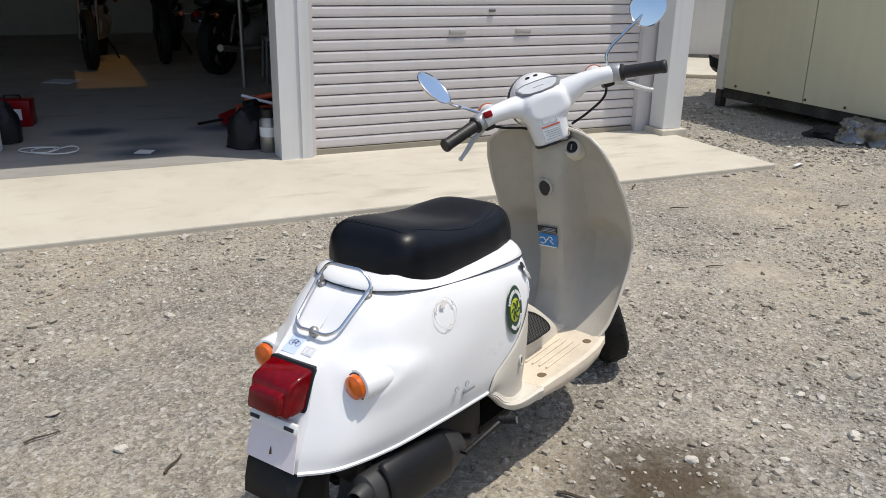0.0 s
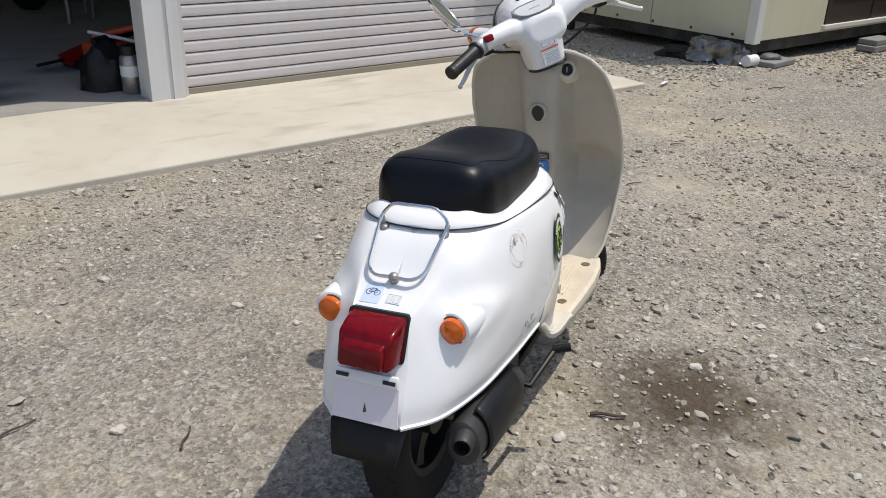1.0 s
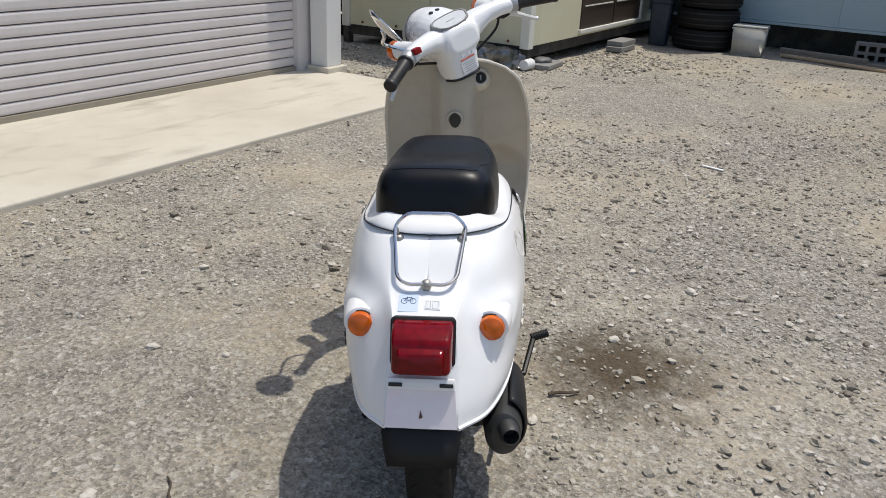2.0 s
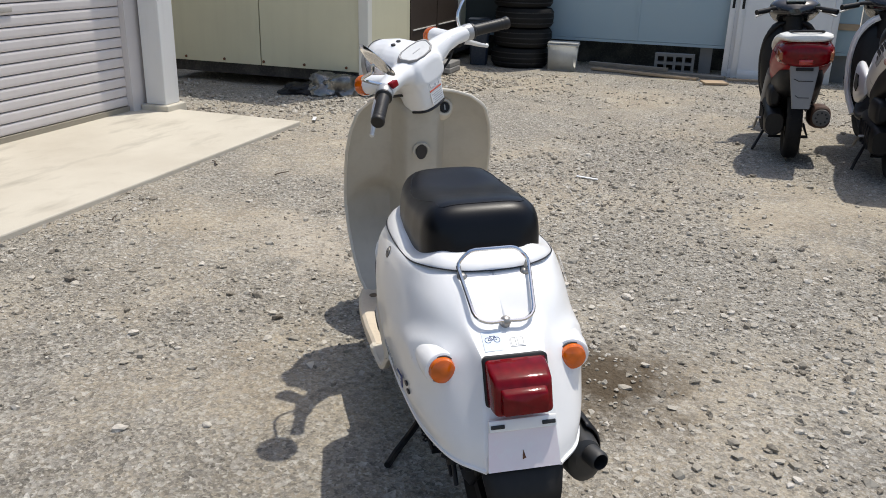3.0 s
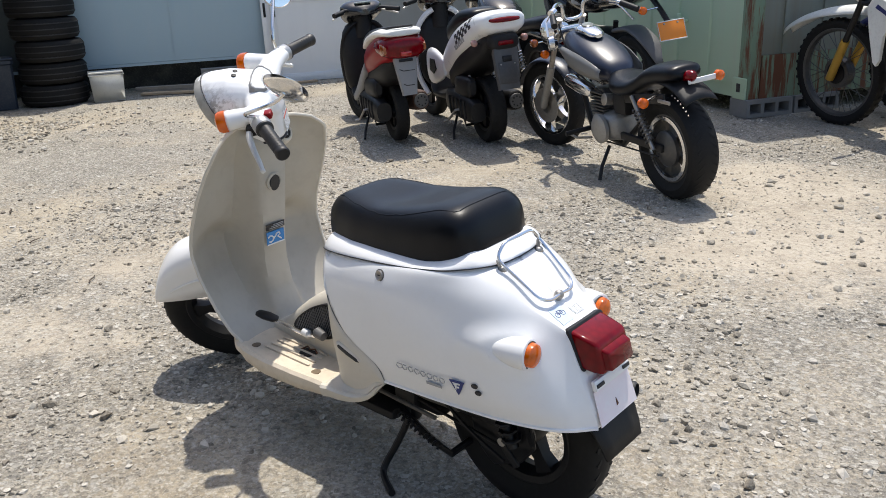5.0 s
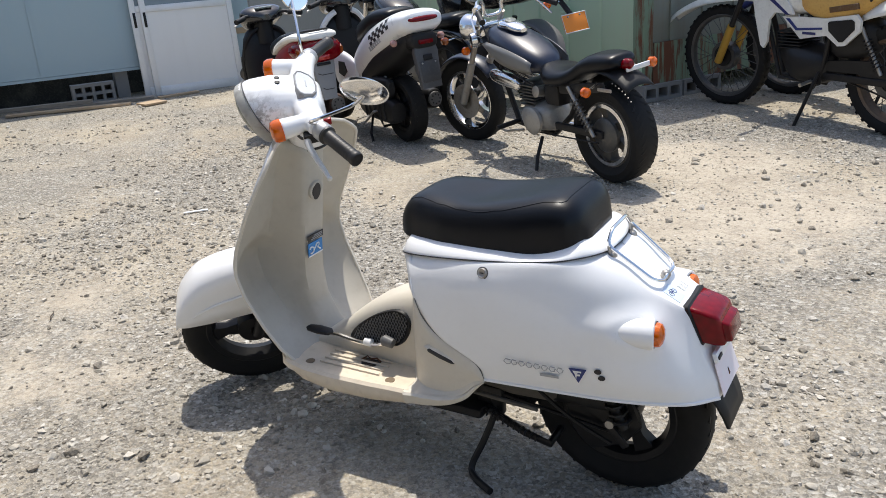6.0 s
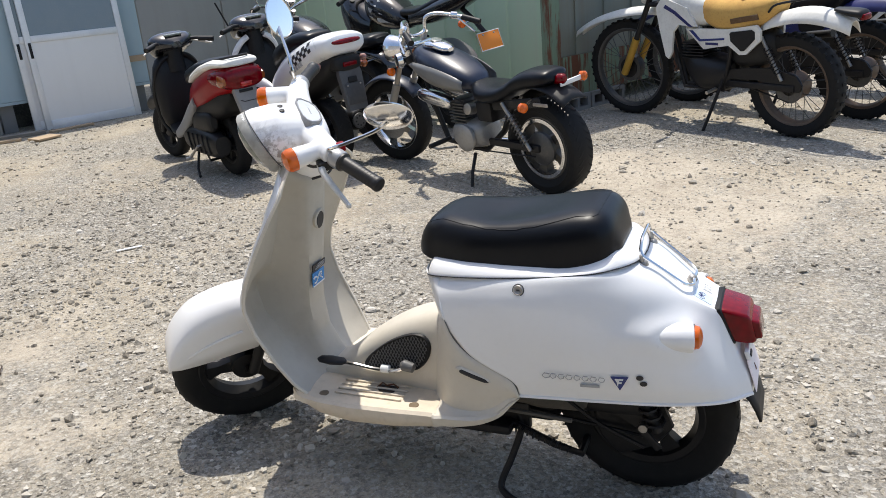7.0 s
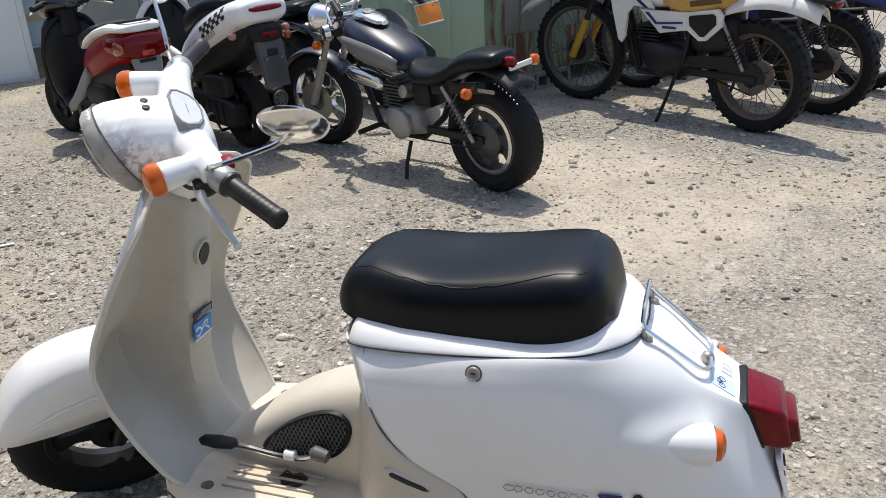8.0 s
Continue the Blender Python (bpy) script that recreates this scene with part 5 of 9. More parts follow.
        for k in range(9):
            part("grip_ring", turned(blank(), [(0.034 + k * 0.0095, 0.0160), (0.036 + k * 0.0095, 0.0160), (0.039 + k * 0.0095, 0.0160), (0.041 + k * 0.0095, 0.0160)], m, 16, False), RUBBERGRIP, g)
        lev = [(0.900, sg * 0.165, 0.852), (0.901, sg * 0.185, 0.843), (0.893, sg * 0.213, 0.828), (0.880, sg * 0.243, 0.806), (0.873, sg * 0.262, 0.794)]
        lv = part("brake_lever", move(tube(blank(), lev, (0.0095, 0.0048), 8, smooth=4), STEER), SILVERLEVER, s, "dull silver brake lever")
        part("lever_ball", move(turned(blank(), [(-0.006, 0.001), (-0.004, 0.005), (0, 0.0065), (0.004, 0.005), (0.006, 0.001)], axis_frame(lev[-1], (0, 1, 0)), 12), STEER), SILVERLEVER, lv)
        part("lever_perch", move(boxed((0.872, min(sg * 0.148, sg * 0.178), 0.838), (0.908, max(sg * 0.148, sg * 0.178), 0.862), bevel=0.005), STEER), BLACKM, s)
        part("front_indicator", turned(blank(), [(-0.004, 0.0265), (0.010, 0.0262), (0.018, 0.022), (0.022, 0.012), (0.0225, 0.002)], STEER @ axis_frame((0.955, sg * 0.1505, 0.876), (1, sg * 0.2, 0.05)), 22), AMBER, s, "amber front indicator lens")
    part("kill_switch", move(boxed((0.838, 0.150, 0.872), (0.856, 0.172, 0.888), bevel=0.003), STEER), REDP, s, "red switch button")
    # brake cable from the right lever
    part("brake_cable", move(tube(blank(), [(0.905, -0.165, 0.850), (0.915, -0.150, 0.815), (0.925, -0.10, 0.79), (0.93, -0.05, 0.775)], 0.0035, 8, smooth=5), STEER), BLACKP, s)
    part("brake_cable", move(tube(blank(), [(0.905, 0.165, 0.850), (0.915, 0.13, 0.83), (0.925, 0.08, 0.81), (0.93, 0.04, 0.79)], 0.0035, 8, smooth=5), STEER), BLACKP, s)


def build_mirrors(s):
    inv = SCOOTER_AT.inverted()
    for side, world_c, facing, stem in (
            ("left", Vector((0.008, 2.064, 0.907)), Vector((0.63, -0.23, 0.74)), [(0.872, 0.172, 0.885), (0.882, 0.212, 0.915), (0.855, 0.240, 0.935), (0.790, 0.266, 0.960)]),
            ("right", Vector((0.536, 2.249, 1.097)), Vector((-0.62, -0.76, 0.18)), [(0.872, -0.172, 0.885), (0.873, -0.174, 0.912), (0.872, -0.181, 0.924), (0.870, -0.200, 0.938)])):
        c = inv @ world_c
        n = (inv.to_3x3() @ facing).normalized()
        m = axis_frame(c, n)
        back = c - n * 0.013
        pts = [STEER @ Vector(p) for p in stem] + [back + (STEER @ Vector(stem[-1]) - back) * 0.2, back]
        mir = part("mirror", turned(blank(), [(-0.013, 0.006), (-0.012, 0.022), (-0.007, 0.042), (-0.001, 0.051), (0.002, 0.052), (0.003, 0.050), (0.001, 0.0485)], m, 30), CHROME, s, "round chrome rear-view mirror")
        part("glass", turned(blank(), [(-0.002, 0.0488), (0.0012, 0.0488), (0.0022, 0.030), (0.0026, 0.002)], m, 30), MIRROR, mir, "mirror glass")
        part("mirror_stem", tube(blank(), pts, 0.0042, 8, smooth=3 if side == "left" else 0), CHROME, s, "bent chrome mirror stem")


def build_front_wheel(s):
    m = STEER @ Matrix.Translation((1.212, 0, 0.196))
    fw = part("front_wheel_axle", rod(m @ Vector((0, -0.06, 0)), m @ Vector((0, 0.06, 0)), 0.009), BLACKM, s)
    wheel(s, m, 0.2, 0.085, 0.072, "cast", 3)
    # white fender
    bm = blank()
    rows = []
    for k in range(27):
        a = radians(24 + 119 * k / 26)
        R, w = lerp_table([(0.0, 0.204, 0.030), (0.3, 0.207, 0.044), (0.5, 0.214, 0.055), (0.8, 0.230, 0.064), (1.2, 0.250, 0.068), (1.8, 0.256, 0.068), (2.5, 0.250, 0.066)], a)
        top = 0.200 + R * math.sin(a)
        low = min(top - 0.004, 0.290 + 0.006 * max(0.0, math.cos(a)) ** 3)
        row = []
        for j in range(-8, 9):
            u = abs(j) / 8
            if u <= 0.6:
                yy, drop = w * math.sin(u / 0.6 * 1.45), (top - low) * 0.30 * (1 - math.cos(u / 0.6 * 1.5))
            else:
                q = (u - 0.6) / 0.4
                yy, drop = w * (0.993 + 0.03 * q), (top - low) * (0.279 + 0.721 * q)
            row.append(STEER @ Vector((1.212 + R * math.cos(a), math.copysign(yy, j), top - drop)))
        rows.append(row)
    rings(bm, rows, closed=False)
    fender = part("front_fender", bm, WHITE, s, "rounded white front mudguard")
    thicken(fender, 0.003)
    for sg in (1, -1):
        line = [STEER @ Vector(p) for p in ((1.372, sg * 0.053, 0.302), (1.345, sg * 0.063, 0.322), (1.30, sg * 0.0690, 0.342), (1.25, sg * 0.0705, 0.354), (1.19, sg * 0.0705, 0.360))]
        part("crease", tube(blank(), line, 0.0045, 8, smooth=5), WHITE, fender)
    for sg in (1, -1):
        part("fork_leg", rod(STEER @ Vector((1.20, sg * 0.062, 0.20)), STEER @ Vector((1.08, sg * 0.050, 0.44)), 0.015, 12), BLACKM, s)
    part("fork_stem", rod(STEER @ Vector((1.09, 0, 0.42)), STEER @ Vector((0.93, 0, 0.74)), 0.022, 12), BLACKM, s)


def build_rear(s):
    m = Matrix.Translation((0.106, -0.005, 0.196))
    wheel(s, m, 0.2, 0.088, 0.074, "cast", 3)
    part("rear_axle", rod((0.103, -0.12, 0.2), (0.103, 0.09, 0.2), 0.010), STEEL, s)
    bm = boxed((0.12, -0.115, 0.145), (0.42, -0.055, 0.255), bevel=0.02)
    box(bm, (0.30, -0.09, 0.16), (0.44, 0.06, 0.275), bevel=0.02)
    part("engine_case", bm, BLACKM, s, "grimy black engine case")
    part("inner_guard", prism(blank(), [(-0.10, 0.30), (-0.06, 0.40), (0.02, 0.425), (0.14, 0.43), (0.30, 0.41), (0.36, 0.30), (0.30, 0.28), (0.28, 0.38), (0.12, 0.415), (0.0, 0.405), (-0.06, 0.37), (-0.085, 0.30)], -0.075, 0.075), BLACKP, s)
    bm = blank()
    box(bm, (0.06, 0.055, 0.225), (0.36, 0.075, 0.262), Matrix.Rotation(radians(2), 4, "Y"), bevel=0.006)
    part("swing_arm", bm, BLACKM, s)
    bm = rod((0.07, 0.088, 0.20), (0.14, 0.088, 0.36), 0.012)
    part("shock_absorber", bm, BLACKM, s)
    spring = [Vector((0.072 + 0.064 * u / 60, 0.088, 0.215 + 0.135 * u / 60)) + Vector((math.cos(u * 0.8) * 0.02, math.sin(u * 0.8) * 0.02, 0)) for u in range(61)]
    part("spring", tube(blank(), spring, 0.004, 6), BLACKP, s)
    fan = [(0.106 + 0.112 * math.cos(radians(a)), 0.196 + 0.112 * math.sin(radians(a))) for a in range(-62, 150, 12)] + [(0.055, 0.230), (0.045, 0.180), (0.085, 0.130)]
    soften(part("wheel_cover", prism(blank(), fan, 0.040, 0.052), BLACKM, s, "grimy black cover before the rear wheel", smooth=False), 0.006)
    part("brake_plate", turned(blank(), [(0.0, 0.05), (0.012, 0.058), (0.02, 0.05), (0.024, 0.015)], axis_frame((0.106, 0.03, 0.196), (0, 1, 0)), 24), BLACKM, s)
    part("brake_rod", rod((0.10, 0.065, 0.165), (0.42, 0.065, 0.205), 0.004), BLACKM, s)
    case = part("drive_case", smooth_box([(0.20, 0.245, 0.020, 0.022), (0.24, 0.245, 0.028, 0.036), (0.34, 0.248, 0.032, 0.042), (0.42, 0.252, 0.030, 0.038), (0.45, 0.254, 0.014, 0.015)]), GRIMEALLOY, s, "grimy grey engine case")
    case.location.y = 0.050
    part("case_rib", rod((0.25, 0.08, 0.225), (0.43, 0.08, 0.235), 0.005, 8), GRIMEALLOY, case)
    part("brake_arm", boxed((0.055, 0.078, 0.165), (0.125, 0.086, 0.183), Matrix.Translation((0.09, 0, 0.175)) @ Matrix.Rotation(radians(-50), 4, "Y") @ Matrix.Translation((-0.09, 0, -0.175)), bevel=0.003), BLACKM, s)
    part("cable", tube(blank(), [(0.10, 0.085, 0.15), (0.20, 0.088, 0.20), (0.32, 0.09, 0.285), (0.42, 0.08, 0.30)], 0.0045, 6, smooth=5), BLACKP, s)
    part("mount_plate", prism(blank(), [(0.04, 0.20), (0.10, 0.175), (0.16, 0.215), (0.24, 0.26), (0.22, 0.29), (0.13, 0.265), (0.06, 0.25)], 0.058, 0.070), BLACKM, s)
    # exhaust on the right
    bm = blank()
    loops = []
    for x, y, z, ry, rz in ((-0.040, -0.146, 0.243, 0.022, 0.030), (-0.030, -0.146, 0.241, 0.034, 0.046), (0.03, -0.146, 0.235, 0.041, 0.055), (0.12, -0.146, 0.225, 0.042, 0.056), (0.22, -0.144, 0.212, 0.040, 0.052), (0.27, -0.140, 0.205, 0.030, 0.034), (0.28, -0.138, 0.203, 0.016, 0.018)):
        loops.append([Vector((x, y + ry * math.cos(a), z + rz * math.sin(a))) for a in [2 * math.pi * k / 24 for k in range(24)]])
    ex = part("exhaust", rings(bm, loops), DARKPIPE, s, "dull dark grey exhaust silencer")
    bm = blank()
    rings(bm, [[Vector((x, -0.146 - (r + 0.001) * 0.78 * math.cos(a), zc + (r + 0.006) * math.sin(a))) for a in [radians(-50 + 12.5 * k) for k in range(11)]] for x, zc, r in ((0.0, 0.239, 0.054), (0.01, 0.238, 0.059), (0.10, 0.228, 0.060), (0.19, 0.217, 0.057), (0.20, 0.216, 0.053))], closed=False)
    thicken(part("heat_shield", bm, BLACKM, ex, "black rounded heat shield"), 0.003)
    bm = blank()
    lathe = [(0.0, 0.019), (0.05, 0.019), (0.055, 0.015), (0.02, 0.0155), (0.0, 0.0155)]
    turned(bm, lathe, axis_frame((-0.018, -0.150, 0.258), (-1, -0.2, 0.10)), 20, False)
    part("tail_pipe", bm, DARKPIPE, ex, "open steel tail pipe")
    part("pipe_bore", turned(blank(), [(0.0, 0.0155), (0.012, 0.0155)], axis_frame((-0.023, -0.151, 0.2585), (-1, -0.2, 0.10)), 16), INK, ex)
    part("header_pipe", tube(blank(), [(0.27, -0.138, 0.203), (0.34, -0.12, 0.17), (0.42, -0.06, 0.16), (0.46, 0.0, 0.2)], 0.014, 10, smooth=5), BLACKM, ex)
    # kick starter
    k1 = part("kick_starter", tube(blank(), [(0.24, -0.13, 0.215), (0.24, -0.19, 0.215), (0.34, -0.212, 0.248)], 0.0065, 8), BLACKM, s)
    ped = part("kick_pedal", rod((0.342, -0.208, 0.250), (0.353, -0.246, 0.258), 0.0080, 10), GREYP, k1, "ribbed kick pedal")
    for k in range(7):
        c = Vector((0.342, -0.208, 0.250)).lerp(Vector((0.353, -0.246, 0.258)), (k + 0.5) / 7)
        part("pedal_ring", turned(blank(), [(-0.0028, 0.0085), (-0.002, 0.0094), (0.002, 0.0094), (0.0028, 0.0085)], axis_frame(c, (0.014, -0.05, 0.012)), 12, False), BLACKP, k1)
    # stands
    st = part("side_stand", tube(blank(), [(0.40, 0.070, 0.215), (0.385, 0.078, 0.160), (0.404, 0.106, 0.090), (0.426, 0.136, 0.030), (0.405, 0.160, 0.0165), (0.350, 0.190, 0.0175)], 0.0085, 8, smooth=4), BLACKM, s, "bent black side stand")
    part("stand_bracket", boxed((0.365, 0.055, 0.145), (0.43, 0.080, 0.22), bevel=0.006), BLACKM, s)
    part("centre_stand", tube(blank(), [(0.40, 0.09, 0.17), (0.30, 0.10, 0.135), (0.24, 0.10, 0.12), (0.24, -0.10, 0.12), (0.30, -0.10, 0.135), (0.40, -0.09, 0.17)], 0.009, 8), BLACKM, s, "folded centre stand")
    part("stand_spring", tube(blank(), [Vector((0.40 - 0.14 * u / 60, 0.108, 0.175 - 0.045 * u / 60)) + Vector((0, math.cos(u * 1.1) * 0.008, math.sin(u * 1.1) * 0.008)) for u in range(61)], 0.0025, 5), BLACKM, s)


def build_lock(s):
    """A bent security bar lying on the footboard."""
    k = part("security_bar", tube(blank(), [(0.85, 0.115, 0.294), (0.80, 0.108, 0.290), (0.745, 0.103, 0.280), (0.69, 0.103, 0.282), (0.655, 0.104, 0.298)], 0.0055, 8, smooth=5), CHROME, s, "bent chrome pedal rod")
    part("pedal_pad", turned(blank(), [(-0.038, 0.004), (-0.03, 0.014), (0.0, 0.017), (0.028, 0.013), (0.036, 0.004)], axis_frame((0.852, 0.118, 0.300), (1, 0.15, 0.1)) @ Matrix.Diagonal((1, 1, 0.55, 1)), 14), BLACKP, k, "black rubber pedal pad")
    part("knob", turned(blank(), [(-0.02, 0.004), (-0.016, 0.012), (0.01, 0.014), (0.018, 0.006)], axis_frame((0.652, 0.106, 0.300), (1, 0, 0.2)), 12), GREYP, k)
    hole = prism(blank(), [(0.690, 0.094), (0.706, 0.088), (0.722, 0.092), (0.736, 0.086), (0.742, 0.104), (0.730, 0.122), (0.716, 0.116), (0.706, 0.126), (0.694, 0.114)], 0.2270, 0.2282, 2)
    part("broken_hole", hole, HOLEDARK, k, "dark broken hole in the footboard")
    part("torn_edge", tube(blank(), [(0.690, 0.094, 0.229), (0.706, 0.087, 0.232), (0.722, 0.091, 0.229), (0.737, 0.085, 0.231), (0.743, 0.104, 0.229)], 0.0022, 6), RUST, k, "rusty torn edge")
    part("rod_collar", turned(blank(), [(-0.012, 0.006), (-0.010, 0.010), (0.010, 0.010), (0.012, 0.006)], axis_frame((0.715, 0.100, 0.282), (1, 0, 0)), 14), STICK_WHITE, k, "white plastic collar")


def build_decals(s, rows):
    """Stickers on the cowl, laid on its own surface."""
    def surface(x, z, sg):
        best = min((p for r in rows for p in r), key=lambda p: (p.x - x) ** 2 + (p.z - z) ** 2)
        return Vector((x, sg * best.y, z))

    def flank(x, z, sg, lift=0.0035):
        a = surface(x, z, sg)
        gx = (surface(x + 0.05, z, sg).y - surface(x - 0.05, z, sg).y) / 0.1
        gz = (surface(x, z + 0.035, sg).y - surface(x, z - 0.035, sg).y) / 0.07
        n = Vector((-gx, 1.0, -gz)).normalized() * sg
        ex = (Vector((-sg, 0, 0)) - n * Vector((-sg, 0, 0)).dot(n)).normalized()
        ez = n.cross(ex)
        return Matrix(((n.x, ex.x, ez.x, a.x + n.x * lift), (n.y, ex.y, ez.y, a.y + n.y * lift), (n.z, ex.z, ez.z, a.z + n.z * lift), (0, 0, 0, 1)))
    # left: badge triangle, two holes, script and maker's bar
    m = flank(0.134, 0.366, 1, 0.004)
    tri = part("badge", prism(blank(), [(-0.018, 0.014), (0.018, 0.014), (0, -0.020)], -0.001, 0.001, 0, m), NAVYINK, s, "navy triangular badge")
    part("badge_mark", prism(blank(), [(-0.010, 0.010), (0.008, 0.010), (0.007, 0.006), (0.0, 0.006), (-0.001, 0.002), (0.005, 0.002), (0.004, -0.002), (-0.002, -0.002), (-0.004, -0.010), (-0.006, 0.002)], 0.0012, 0.002, 0, m), STICK_WHITE, tri)
    for x, z in ((0.094, 0.378), (0.087, 0.364)):
        part("hole", disc_oval(blank(), flank(x, z, 1, 0.003), 0.0075, 0.0055, 0.002, 14), INK, s, "empty fixing hole")
    for sg in (1, -1):
        m = flank(0.225 if sg > 0 else 0.215, 0.368, sg, 0.004)
        for k in range(8):
            if sg < 0 and k in (0, 1, 2, 3, 5, 7):
                continue
            y = -0.070 + 0.0168 * k
            w = 0.019 if k == 0 else 0.0145
            part("script_stroke", tube(blank(), [m @ Vector((0.0, y + a * w, z)) for a, z in ((0.9, 0.007), (0.3, 0.008), (0.05, 0.001), (0.4, -0.005), (0.85, -0.002), (1.0, 0.004))], 0.0011, 4), GREYINK, s, "worn silver script stroke")
        m2 = flank(0.195 if sg > 0 else 0.265, 0.352 if sg > 0 else 0.350, sg, 0.004)
        part("maker_bar", boxed((-0.0006, -0.020, -0.0035), (0.0006, 0.020, 0.0035), m2), GREYINK, s, "small dark lettering bar")
    # right: oval green sticker and the scuffed round mark
    m = flank(0.437, 0.470, -1, 0.0045)
    ov = part("oval_sticker", disc_oval(blank(), m, 0.033, 0.056, 0.001, 32), STICK_GREEN, s, "dark green oval sticker with a yellow swirl")
    part("swirl", disc_oval(blank(), m @ Matrix.Translation((0.0012, 0, 0)), 0.021, 0.027, 0.0008, 28), STICK_LIME, ov, "yellow-green swirl disc")
    bm = blank()
    for k in range(6):
        a = k * math.pi / 3
        tube(bm, [m @ Vector((0.0022, 0.019 * r * math.cos(a + r * 1.2), 0.024 * r * math.sin(a + r * 1.2))) for r in (0.15, 0.4, 0.65, 0.9)], (0.0012, 0.0026), 4)
    part("swirl_arms", bm, STICK_GREEN, ov)
    for k in range(16):
        a = radians(25 + 8.6 * k)
        if k in (7,):
            continue
        for b in (a, -a):
            if b > 0 or k < 13:
                t = m @ Matrix.Translation((0.0014, 0.0265 * math.cos(b), 0.042 * math.sin(b))) @ Matrix.Rotation(b - math.pi / 2, 4, "X")
                part("print_bar", boxed((-0.0005, -0.0022, -0.004), (0.0007, 0.0022, 0.004), t), STICK_WHITE, ov, smooth=False)
    m = flank(0.205, 0.538, -1, 0.004)
    bm = blank()
    ringp = [m @ Vector((0.0, 0.030 * math.cos(a), 0.030 * math.sin(a))) for a in [2 * math.pi * k / 30 for k in range(30)]]
    tube(bm, ringp, 0.0005, 4, closed=True)
    for a0, n, r0 in ((0.2, 5, 0.027), (1.1, 7, 0.024), (2.4, 6, 0.025), (4.6, 5, 0.026)):
        tube(bm, [m @ Vector((0.0002, (r0 + 0.002 * math.sin(k * 2.3)) * math.cos(a0 + 0.11 * k), (r0 + 0.002 * math.cos(k * 1.7)) * math.sin(a0 + 0.11 * k))) for k in range(n)], 0.0009, 4)
    part("torn_sticker_ring", bm, DUSTY, s, "outline of a torn round sticker")
    part("torn_sticker", prism(blank(), [(-0.010, 0.012), (-0.007, 0.019), (-0.002, 0.021), (0.003, 0.025), (0.009, 0.021), (0.006, 0.015), (0.002, 0.016), (0.0, 0.008), (-0.004, 0.011)], -0.001, 0.0008, 0, m), DUSTY, s, "torn dusty sticker rest")
    # rear: bicycle registration sticker and a small label, above the tail light
    m = Matrix.Translation((-0.0136, 0.030, 0.5049)) @ Matrix.Rotation(radians(-119.5), 4, "Y") @ Matrix.Rotation(radians(180), 4, "X")
    st = part("registration_sticker", boxed((-0.004, -0.018, -0.021), (-0.0008, 0.018, 0.021), m), STICK_PALE, s, "pale blue bicycle sticker")
    bm = blank()
    for y in (-0.008, 0.008):
        tube(bm, [m @ Vector((-0.0006, y + 0.0055 * math.cos(a), 0.002 + 0.0055 * math.sin(a))) for a in [2 * math.pi * k / 14 for k in range(14)]], 0.0006, 4, closed=True)
    tube(bm, [m @ Vector((-0.0006, y, z)) for y, z in ((-0.008, 0.002), (-0.003, 0.010), (0.005, 0.010), (0.008, 0.002), (0.0, 0.002), (0.005, 0.010))], 0.0006, 4)
    tube(bm, [m @ Vector((-0.0006, y, z)) for y, z in ((-0.008, 0.002), (0.0, 0.002), (-0.004, 0.011))], 0.0006, 4)
    part("bicycle_mark", bm, NAVYINK, st, "black bicycle outline")
    m = Matrix.Translation((-0.0190, -0.014, 0.5028)) @ Matrix.Rotation(radians(-119.5), 4, "Y") @ Matrix.Rotation(radians(180), 4, "X")
    st = part("small_label", boxed((-0.004, -0.014, -0.010), (-0.0008, 0.014, 0.010), m), STICK_WHITE, s, "small white label with grey outlines")
    bm = blank()
    for y0, y1 in ((-0.012, -0.004), (0.000, 0.010)):
        tube(bm, [m @ Vector((-0.0007, y, z)) for y, z in ((y0, -0.008), (y1, -0.008), (y1, 0.008), (y0, 0.008))], 0.0004, 4, closed=True)
    part("label_outline", bm, PALEINK, st)
    # small dents and scratches near the torn front corner on the right
    m = flank(0.512, 0.536, -1, 0.0045)
    tear = part("torn_corner", prism(blank(), [(-0.016, 0.016), (-0.004, 0.019), (0.010, 0.015), (0.014, 0.004), (0.008, -0.004), (0.004, -0.020), (0.000, -0.008), (-0.008, 0.000)], -0.001, 0.001, 0, m), INK, s, "dark crack at the cowl corner")
    part("flake", prism(blank(), [(-0.014, -0.002), (-0.006, 0.004), (0.000, -0.006), (-0.002, -0.022), (-0.008, -0.014)], 0.0, 0.003, 0, m), WHITE, tear, "curled flake of white paint")
    part("flake", prism(blank(), [(0.006, -0.010), (0.013, -0.002), (0.015, -0.018), (0.009, -0.026)], 0.0, 0.0025, 0, m), DUSTY, tear, "curled flake of white paint")


def build_scooter():
    s = thing("scooter", "white retro motor scooter with beige leg shield on its side stand", "scooter", at=SCOOTER_AT)
    rows = build_cowl(s)
    build_tail(s)
    build_seat(s)
    build_rack(s)
    build_floor(s)
    build_shield(s)
    build_handlebar(s)
    build_mirrors(s)
    build_front_wheel(s)
    build_rear(s)
    build_lock(s)
    build_decals(s, rows)


